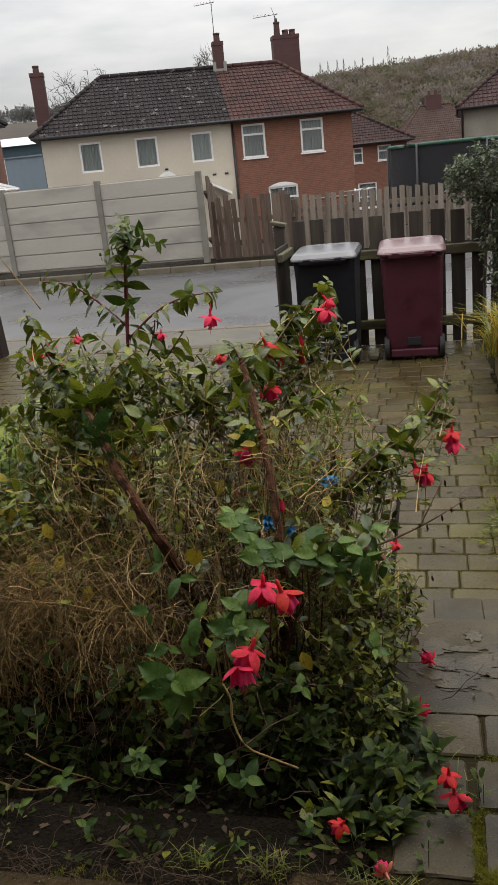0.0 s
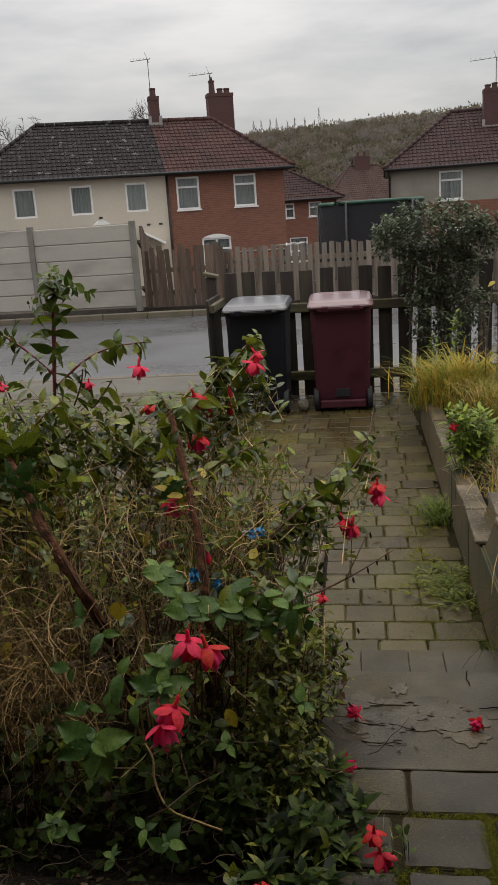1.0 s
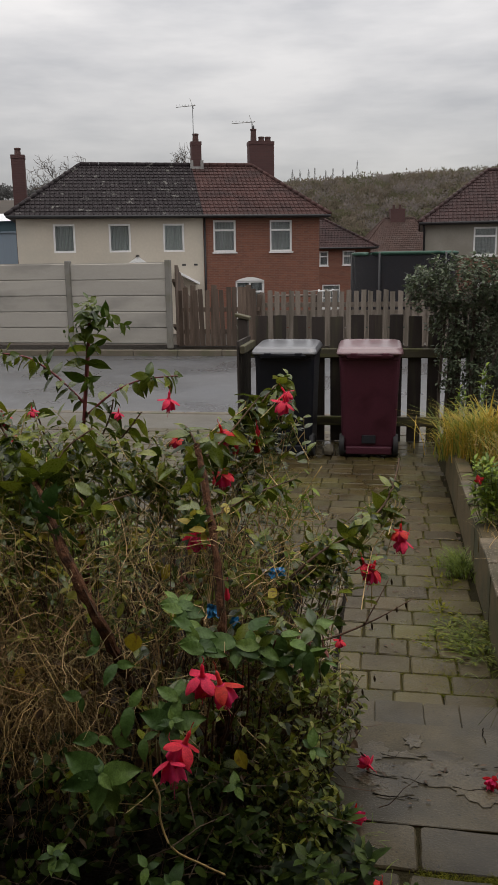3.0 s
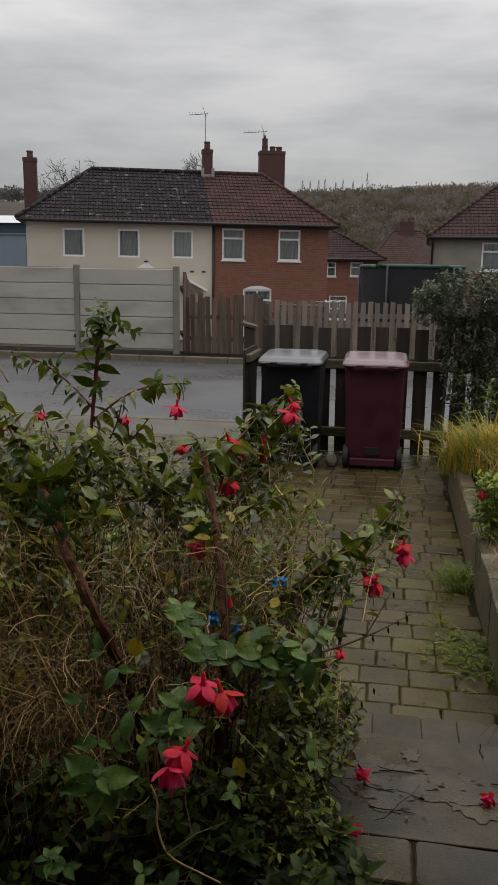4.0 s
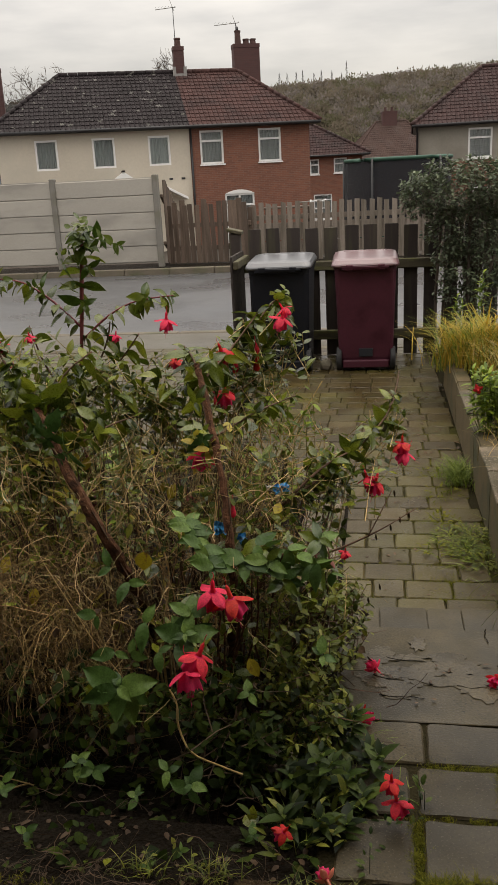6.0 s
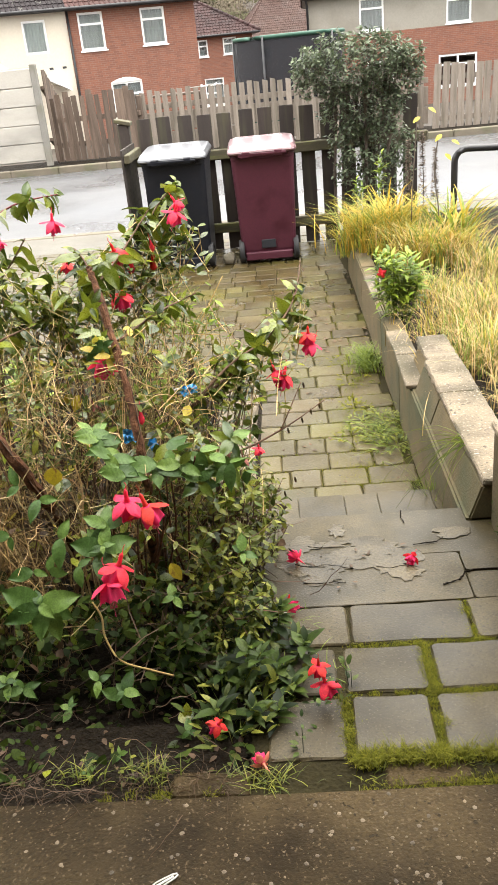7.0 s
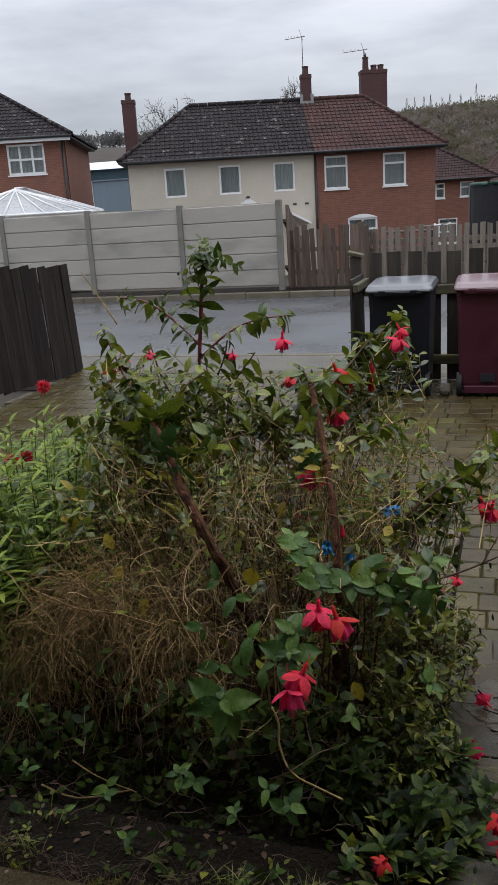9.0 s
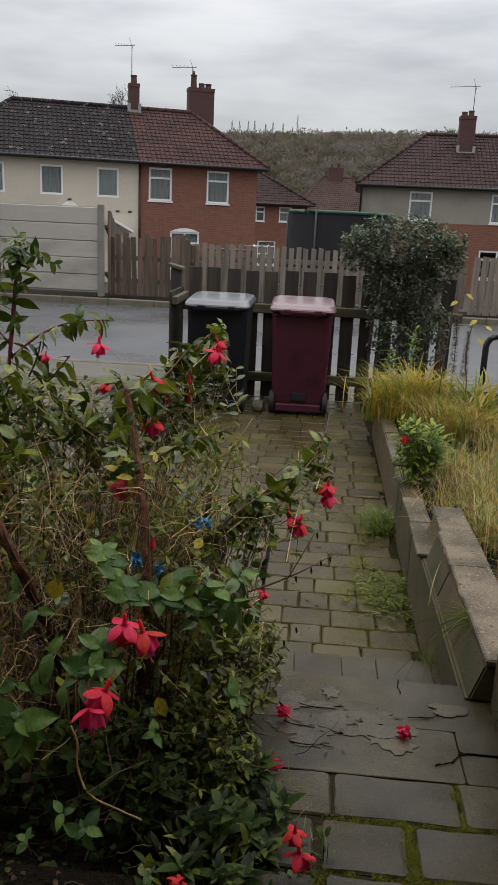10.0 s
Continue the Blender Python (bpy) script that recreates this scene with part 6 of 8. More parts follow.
stem([(-0.36, 1.9, 0.55), (-0.22, 1.98, 0.64), (-0.11, 2.0, 0.675), (0.0, 2.05, 0.71), (0.1, 2.1, 0.755)], 0.0045, 0.0014, M["cane"], "bare brown twig reaching over the path", 6)
stem([(-0.03, 2.03, 0.7), (0.0, 2.06, 0.75), (0.035, 2.1, 0.81)], 0.0022, 0.0012, M["cane"], sides=5)
stem([(0.03, 2.33, 0.98), (0.05, 2.4, 1.02), (0.06, 2.46, 1.06)], 0.003, 0.002, M["cane"], sides=5)
stem([(-0.3, 2.25, 0.84), (-0.24, 2.32, 0.94), (-0.17, 2.38, 1.05)], 0.003, 0.0018, M["dry"], "pale dead twig", 5)
stem([(-0.52, 2.3, 0.8), (-0.42, 2.38, 1.0), (-0.31, 2.45, 1.22)], 0.0032, 0.0018, M["dry"], "pale dead twig", 5)
stem([(-0.34, 2.38, 1.02), (-0.28, 2.42, 1.08), (-0.23, 2.44, 1.14)], 0.0026, 0.0014, M["dry"], sides=5)
stem([(-1.2, 2.4, 1.3), (-1.26, 2.42, 1.38), (-1.32, 2.42, 1.47)], 0.0028, 0.0012, M["dry"], sides=5)
stem([(-0.455, 1.46, 0.585), (-0.435, 1.44, 0.56), (-0.43, 1.42, 0.52), (-0.4, 1.4, 0.47), (-0.34, 1.4, 0.44), (-0.29, 1.4, 0.42)], 0.0022, 0.0024, M["dry"], "pale dead bent stem")
stem([(-1.1, 1.5, 0.24), (-0.98, 1.47, 0.245), (-0.84, 1.5, 0.27)], 0.0028, 0.002, M["dead"], "pale dead stem near the soil")
stem([(-1.0, 1.5, 0.33), (-0.92, 1.48, 0.31), (-0.83, 1.5, 0.265)], 0.0022, 0.0016, M["dead"])


def leaf_detail(length, width, curl, mat="leaf_front", name="leaf", n=13, vein=0.0):
    """A large oval leaf along +x: sunk midrib, raised ribs between the side veins, finely toothed edge."""
    V, F = [], []
    m = 7
    for i in range(n):
        t = i / (n - 1)
        w = max(0.02, math.sin(math.pi * min(1.0, t ** 0.8)) ** (0.62 + 0.45 * t))
        w *= 1 + 0.03 * (-1) ** i
        for j in range(m):
            k = -1 + 2 * j / (m - 1)
            z = -curl * length * t * t + 0.1 * width * abs(k) ** 1.2 * w + 0.02 * length * math.sin(5 * t + 2.5 * k)
            z += vein * length * math.sin(2 * math.pi * (6 * t - 1.1 * abs(k))) * min(1.0, 1.6 * abs(k)) * w
            V.append((length * t, 0.5 * width * w * k, z))
    for i in range(n - 1):
        for j in range(m - 1):
            F.append((i * m + j, i * m + j + 1, (i + 1) * m + j + 1, (i + 1) * m + j))
    return raw(name, V, F, M[mat], True)


LEAVES = [leaf_detail(0.074, 0.038, 0.14, n=31, vein=0.011), leaf_detail(0.07, 0.034, 0.26, n=31, vein=0.011), leaf_detail(0.077, 0.042, 0.08, n=31, vein=0.011), leaf_detail(0.072, 0.037, 0.34, n=31, vein=0.011)]
WARM = [leaf_detail(0.076, 0.036, 0.25, "leaf_warm"), leaf_detail(0.066, 0.031, 0.45, "leaf_warm"), leaf_detail(0.082, 0.04, 0.18, "leaf_warm"), leaf_detail(0.06, 0.028, 0.6, "leaf_warm")]


LEAF_COUNT = [0]
LEAF_REST = {"leaf_front": ([], []), "leaf_warm": ([], [])}


def put_leaf(me, m):
    """A leaf of its own on the bush; past a few hundred, one of a joined mass."""
    LEAF_COUNT[0] += 1
    if LEAF_COUNT[0] <= 295:
        part("leaf", me, bush, at=m)
        return
    key = "leaf_front" if me.materials[0] == M["leaf_front"] else "leaf_warm"
    V, F = LEAF_REST[key]
    b = len(V)
    V += [m @ v.co for v in me.vertices]
    F += [tuple(b + i for i in p.vertices) for p in me.polygons]


def leaf_pose(p, d, roll):
    """A leaf at p that points along d, its upper face to the sky but for the roll."""
    d = Vector(d).normalized()
    side = Vector((0, 0, 1)).cross(d)
    side = side.normalized() if side.length > 0.05 else d.orthogonal().normalized()
    side = Matrix.Rotation(roll, 3, d) @ side
    m = Matrix((d, side, d.cross(side))).transposed().to_4x4()
    m.translation = Vector(p) - BASE
    return m


def rosette(p, axis, rings, size=1.0):
    """Opposite pairs of leaves round the tip of a shoot, the youngest small and upright."""
    p, axis = Vector(p), Vector(axis).normalized()
    near = p.y < 1.9
    a = axis.orthogonal().normalized()
    for i in range(rings):
        a = Matrix.Rotation(radians(90 + random.uniform(-12, 12)), 3, axis) @ a
        k = size * (0.42 + 0.58 * i / max(1, rings - 1))
        tip = 0.7 - (0.8 if near else 0.72) * i / max(1, rings - 1)
        for s in (-1, 1):
            d = (a * s + axis * tip + rnd_dir() * (0.14 if near else 0.3) + Vector((0, 0, 0 if near else -0.25))).normalized()
            side = axis.cross(d).normalized()
            side = Matrix.Rotation(random.gauss(0, 0.12 if near else 0.35), 3, d) @ side
            m = Matrix((d, side, d.cross(side))).transposed().to_4x4()
            m.translation = p - axis * 0.012 * i - BASE
            q = k * random.uniform(0.9, 1.1)
            put_leaf(random.choice(LEAVES if near else WARM), m @ Matrix.Diagonal((q, q, q, 1)))


def leafy_branch(pts, pairs, size, kinds=None, droop=0.75, grow=0.55, gap=0.08):
    """Opposite pairs of leaves along a branch, each pair across the last, hanging a little."""
    c = curve_points(pts, 8)
    for i in range(pairs):
        k = int((i + 0.7) / pairs * (len(c) - 1))
        d = (c[min(k + 1, len(c) - 1)] - c[max(k - 1, 0)]).normalized()
        a = Matrix.Rotation(radians(90 * i + random.uniform(-20, 20)), 3, d) @ d.orthogonal().normalized()
        for s in (-1, 1):
            if random.random() < gap:
                continue
            ld = a * s + d * grow + Vector((0, -0.1, -droop)) + rnd_dir() * 0.22
            q = size * random.uniform(0.75, 1.15) * (1.0 if i < pairs - 1 else 0.6)
            put_leaf(random.choice(kinds or WARM), leaf_pose(c[k], ld, random.gauss(0, 0.3 if droop < 0.6 else 0.55)) @ Matrix.Diagonal((q, q, q, 1)))


def whorl(p, axis, leaves, kinds=None):
    """A shoot seen from its tip: leaves at (degrees round the axis, length), the lowest pair last."""
    axis = Vector(axis).normalized()
    e1 = (Vector((1, 0, 0)) - axis * axis.x).normalized()
    e2 = axis.cross(e1)
    for i, (deg, length) in enumerate(leaves):
        d = (e1 * math.cos(radians(deg)) + e2 * math.sin(radians(deg)) + axis * (0.25 - 0.12 * i / max(1, len(leaves) - 1)) + rnd_dir() * 0.1).normalized()
        side = Matrix.Rotation(random.gauss(0, 0.16), 3, d) @ axis.cross(d).normalized()
        m = Matrix((d, side, d.cross(side))).transposed().to_4x4()
        m.translation = Vector(p) - axis * 0.004 * i - BASE
        q = length / 0.073
        put_leaf(random.choice(kinds or LEAVES), m @ Matrix.Diagonal((q, q * random.uniform(0.92, 1.12), q, 1)))


# the front shoots, whose leaves show their veins
FACE = (0.05, -0.62, 0.78)
whorl((-0.419, 1.49, 0.709), FACE, ((100, 0.02), (290, 0.022), (20, 0.03), (205, 0.03), (75, 0.052), (255, 0.03), (8, 0.076), (176, 0.072), (272, 0.07), (128, 0.064), (42, 0.068)))
whorl((-0.412, 1.53, 0.73), FACE, ((150, 0.06), (30, 0.062), (95, 0.055), (215, 0.05)))
whorl((-0.569, 1.45, 0.594), FACE, ((80, 0.02), (320, 0.046), (110, 0.04), (205, 0.092), (160, 0.09), (14, 0.09), (268, 0.075), (60, 0.05)))
whorl((-0.56, 1.48, 0.565), (0.1, -0.8, 0.5), ((285, 0.08), (240, 0.07), (330, 0.06)))
for k in range(6):  # a shoot with pair upon pair of leaves, hanging towards the front
    whorl(Vector((-0.368, 1.6, 0.815)).lerp(Vector((-0.45, 1.7, 0.885)), k / 5), (0.3, -0.55, 0.8), ((178 + random.uniform(-14, 14), 0.056), (8 + random.uniform(-14, 14), 0.056), (265, 0.03 + 0.004 * k)) if k % 2 == 0 else ((205, 0.05), (335, 0.05), (140, 0.05), (45, 0.048)))
for p, deg, length in (((-0.531, 1.56, 0.69), 265, 0.07), ((-0.58, 1.62, 0.76), 250, 0.06), ((-0.605, 1.55, 0.615), 200, 0.055), ((-0.575, 1.57, 0.6), 340, 0.05), ((-0.5, 1.55, 0.62), 280, 0.05), ((-0.66, 1.6, 0.68), 170, 0.05), ((-0.62, 1.62, 0.8), 120, 0.05)):
    whorl(p, (0, -0.7, 0.6), ((deg, length), (deg + random.uniform(80, 170), length * 0.7)))
whorl((-0.315, 1.7, 0.79), (0.1, -0.5, 0.85), ((196, 0.095), (175, 0.07), (330, 0.07), (280, 0.06)))
for p in ((-0.26, 1.7, 0.785), (-0.2, 1.72, 0.77), (-0.15, 1.73, 0.76), (-0.22, 1.69, 0.745), (-0.14, 1.75, 0.82)):
    a = random.uniform(0, 360)
    whorl(p, (random.uniform(-0.2, 0.3), -0.6, 0.75), tuple((a + 137 * i, random.uniform(0.04, 0.062)) for i in range(6)), LEAVES + WARM)
for p, n, length in (((-0.53, 1.38, 0.365), 5, 0.035), ((-0.402, 1.38, 0.404), 4, 0.055), ((-0.41, 1.385, 0.38), 3, 0.06), ((-0.639, 1.42, 0.389), 4, 0.055), ((-0.268, 1.36, 0.298), 3, 0.036), ((-0.413, 1.3, 0.301), 3, 0.03), ((-0.769, 1.32, 0.299), 3, 0.034), ((-0.482, 1.27, 0.283), 3, 0.028),
                     ((-1.065, 1.4, 0.372), 4, 0.04), ((-0.839, 1.38, 0.377), 2, 0.05), ((-0.673, 1.42, 0.412), 5, 0.045), ((-0.452, 1.38, 0.436), 3, 0.05), ((-1.085, 1.45, 0.517), 4, 0.04), ((-0.88, 1.44, 0.3), 4, 0.045), ((-0.95, 1.36, 0.3), 3, 0.04), ((-0.13, 1.6, 0.6), 4, 0.045), ((-0.3, 1.58, 0.5), 4, 0.045)):
    a = random.uniform(0, 360)
    whorl(p, (random.uniform(-0.2, 0.2), -0.5, 0.85), tuple((a + 360 * i / n + random.uniform(-20, 20), length * random.uniform(0.5, 0.95)) for i in range(n)))
leafy_branch([(-0.3, 1.75, 0.8), (-0.2, 1.72, 0.8), (-0.1, 1.7, 0.75)], 6, 0.85, LEAVES, 0.5, 0.4)
# the tall shoot, its arms and the leafy heads of the old stems
for p, ax, n, s in (((-0.885, 2.39, 1.555), (0, -0.35, 0.9), 6, 0.8), ((-0.86, 2.38, 1.535), (0.5, -0.4, 0.7), 4, 0.8), ((-0.91, 2.38, 1.53), (-0.5, -0.4, 0.7), 4, 0.8), ((-0.88, 2.37, 1.5), (-0.1, -0.6, 0.6), 4, 0.85), ((-0.8, 2.37, 1.49), (0.8, -0.5, -0.1), 5, 0.7), ((-0.76, 2.37, 1.475), (0.8, -0.3, -0.2), 3, 0.6), ((-0.95, 2.36, 1.455), (-0.7, -0.4, 0.0), 5, 0.8), ((-0.86, 2.37, 1.41), (0.5, -0.6, -0.3), 3, 0.9), ((-0.93, 2.37, 1.36), (-0.4, -0.6, -0.3), 3, 0.95), ((-0.89, 2.37, 1.3), (0.5, -0.6, -0.2), 3, 1.0), ((-0.7, 2.41, 1.315), (0.5, -0.6, 0.1), 4, 0.8), ((-1.06, 2.39, 1.36), (-0.4, -0.6, 0.2), 4, 0.8),
                    ((-0.62, 2.42, 1.32), (0.8, -0.2, 0.4), 3, 0.75), ((-1.18, 2.4, 1.39), (-0.7, -0.2, 0.4), 3, 0.8), ((-1.16, 2.22, 1.32), (-0.2, -0.2, 0.9), 3, 0.8), ((-0.29, 2.52, 1.31), (0.3, -0.3, 0.9), 5, 1.0), ((-0.38, 2.42, 1.24), (-0.2, -0.5, 0.8), 4, 0.95), ((-0.27, 2.46, 1.24), (0.5, -0.5, 0.5), 4, 0.95),
                    ((0.045, 2.36, 1.01), (0.4, -0.4, 0.6), 4, 0.8), ((-0.02, 2.22, 0.95), (0.2, -0.6, 0.6), 4, 0.9), ((-0.08, 2.16, 0.9), (0.2, -0.7, 0.1), 4, 0.95), ((0.03, 2.3, 0.93), (0.5, -0.6, -0.2), 3, 0.9),
                    ((-0.96, 1.98, 1.05), (-0.1, -0.7, -0.4), 4, 1.1), ((-0.99, 2.02, 1.13), (-0.3, -0.6, 0.5), 4, 1.05), ((-0.9, 1.99, 1.09), (0.3, -0.7, -0.2), 4, 1.05), ((-1.03, 2.1, 1.19), (-0.2, -0.4, 0.8), 4, 1.0), ((-0.8, 1.98, 0.99), (0.3, -0.6, -0.5), 3, 1.15), ((-0.75, 2.0, 1.05), (0.5, -0.5, 0.3), 3, 1.0),
                    ((-0.5, 2.1, 1.15), (-0.1, -0.7, 0.2), 4, 0.95), ((-0.45, 2.12, 1.18), (0.3, -0.6, 0.4), 3, 0.9), ((-0.55, 2.22, 1.19), (-0.2, -0.4, 0.8), 4, 0.85), ((-0.5, 2.0, 1.0), (-0.6, -0.6, 0.4), 4, 0.85), ((-0.44, 1.9, 1.02), (0.3, -0.7, 0.2), 4, 0.7), ((-0.47, 1.96, 1.1), (0.1, -0.7, 0.0), 4, 0.8), ((-0.84, 1.86, 1.03), (0.0, -0.8, -0.3), 4, 0.9), ((-0.8, 1.84, 0.99), (-0.5, -0.7, -0.4), 3, 0.8), ((-0.88, 1.88, 1.06), (-0.4, -0.7, 0.1), 4, 0.9)):
    rosette(p, ax, n, s)
for pts, n, s in ((ARMS["left"], 12, 0.75), (ARMS["right"], 11, 0.85), ([(-0.93, 2.37, 1.05), (-0.92, 2.4, 1.2), (-0.885, 2.4, 1.5)], 14, 1.0), (ARMS["far_left"], 9, 0.95), (ARMS["crown_a"], 9, 1.05), (ARMS["crown_b"], 9, 1.05), (ARMS["crown_c"], 9, 1.0),
                  (ARMS["top_a"], 8, 0.9), (ARMS["top_b"], 11, 0.95), (ARMS["top_c"], 9, 0.8), (ARMS["tip"], 8, 0.95), (ARMS["path_low"], 16, 0.8), (ARMS["path_side"], 9, 0.85), (ARMS["fork"], 8, 0.95), (ARMS["back_a"], 10, 1.0), (ARMS["back_b"], 9, 0.95), (ARMS["back_c"], 11, 0.95), (ARMS["back_d"], 7, 0.9),
                  ([(-0.98, 2.1, 1.02), (-1.12, 2.12, 1.06), (-1.28, 2.15, 1.05)], 8, 0.85), ([(-0.92, 2.1, 0.98), (-0.78, 2.15, 1.06), (-0.66, 2.2, 1.1)], 9, 0.9), ([(-0.46, 2.1, 1.03), (-0.58, 2.15, 1.1), (-0.68, 2.2, 1.15)], 8, 0.8),
                  ([(-0.4, 1.95, 0.8), (-0.5, 1.85, 0.8), (-0.56, 1.75, 0.84)], 7, 0.8)):
    leafy_branch(pts, n, s)
for key, (V, F) in LEAF_REST.items():
    if V:
        part("leaf_mass", raw("leaf_mass", V, F, M["leaf_dark" if key == "leaf_warm" else key], True), bush, "broad green leaves of the branches", kind="stuff")


def shoots(centre, radii, count, size, V, F, SV, SF, pairs=5, out=0.9, spread=0.16, slim=0.5):
    """Leafy shoots that fill an ellipsoid, growing away from the bush's heart."""
    c, r = Vector(centre), Vector(radii)
    for _ in range(count):
        b = in_ball()
        p = c + Vector((b.x * r.x, b.y * r.y, b.z * r.z))
        g = (p - Vector((BASE.x, BASE.y, 0.35))).normalized()
        d = (g * out + rnd_dir(0.25) * 0.7).normalized()
        l = spread * random.uniform(0.6, 1.3)
        q = p - d * l
        tube_into(SV, SF, [q, q.lerp(p, 0.5) + rnd_dir() * 0.008, p], [0.0019, 0.0015, 0.001], 3)
        a = d.orthogonal().normalized()
        for i in range(pairs):
            a = Matrix.Rotation(radians(90 + random.uniform(-20, 20)), 3, d) @ a
            s = q.lerp(p, (i + 0.6) / (pairs - 0.4))
            k = size * random.uniform(0.6, 1.25) * (1.0 if i < pairs - 1 else 0.6)
            for sg in (-1, 1):
                if random.random() < 0.86:
                    ld = (a * sg + d * 0.45 + rnd_dir() * 0.3 + Vector((0, 0, -0.12))).normalized()
                    leaf_into(V, F, s, ld, Vector((0, 0, 1)) + rnd_dir() * 0.5, k, k * slim, random.uniform(0.05, 0.35))


def canopy(x):
    """The height to which the bush is leafy."""
    return np.interp(x, (-1.3, -1.0, -0.85, -0.7, -0.55, -0.4, -0.3, -0.2, -0.08), (0.92, 1.08, 1.08, 1.0, 1.05, 1.1, 1.0, 0.88, 0.76))


def build_canes():
    """Thin canes that rise from the crown of the roots and fork into leafy twigs, bare below."""
    SV, SF, DV, DF, V, F, OV, OF = [], [], [], [], [], [], [], []
    for n in range(250):
        x, y = random.uniform(-1.25, -0.1), random.uniform(1.84, 2.5)
        z = float(canopy(x)) - abs(random.gauss(0, 0.13)) - 0.45 * max(0.0, 2.15 - y)
        q = Vector((x, y, max(0.5, z)))
        p = Vector((-0.62 + 0.62 * (x + 0.62) + random.gauss(0, 0.07), 1.95 + 0.5 * (y - 1.95) + random.gauss(0, 0.07), 0.2))
        c = curve_points([p, p.lerp(q, 0.35) + rnd_dir() * 0.04, p.lerp(q, 0.7) + rnd_dir() * 0.05, q], 5)
        w = random.uniform(0.6, 1.3)
        m = len(c)
        A = (DV, DF) if n % 3 else (SV, SF)
        tube_into(*A, c, [w * (0.0034 - 0.0022 * i / (m - 1)) for i in range(m)], 5)
        for k in range(random.randint(4, 7)):
            i = random.randrange(int(m * 0.35), m - 1)
            s = c[i]
            d = ((c[i + 1] - c[i]).normalized() + rnd_dir(0.2) * 0.9).normalized()
            l = random.uniform(0.05, 0.15)
            e = s + d * l
            mid = s.lerp(e, 0.5) + rnd_dir() * 0.012
            tube_into(*((SV, SF) if random.random() < 0.6 else (DV, DF)), [s, mid, e], [0.0014 * w, 0.0012 * w, 0.0008], 3)
            high = (i / m) ** 1.5
            if random.random() > 0.2 + 0.75 * high:
                continue
            a = d.orthogonal().normalized()
            L = (V, F) if random.random() < 0.35 + 0.4 * high else (OV, OF)
            for j in range(random.randint(2, 5)):
                a = Matrix.Rotation(radians(90 + random.uniform(-25, 25)), 3, d) @ a
                for sg in (-1, 1):
                    if random.random() < 0.8:
                        g = (0.016 + 0.026 * high) * random.uniform(0.6, 1.4)
                        leaf_into(*L, mid.lerp(e, j / 4), a * sg + d * 0.5 + rnd_dir() * 0.35, Vector((0, 0, 1)) + rnd_dir() * 0.6, g, g * random.uniform(0.36, 0.56), random.uniform(0.05, 0.4))
    on_bush("cane_growth", raw("cane_growth", DV, DF, M["cane"]), "thin dark canes", "stuff")
    on_bush("twig_growth", raw("twig_growth", SV, SF, M["twig"]), "pale thin twigs", "stuff")
    on_bush("cane_leaves", raw("cane_leaves", V, F, M["leaf_dark"], True), "dark green leaves on the twigs", "stuff")
    on_bush("small_leaves", raw("small_leaves", OV, OF, M["leaf_olive"], True), "small olive and yellow-green leaves", "stuff")


build_canes()


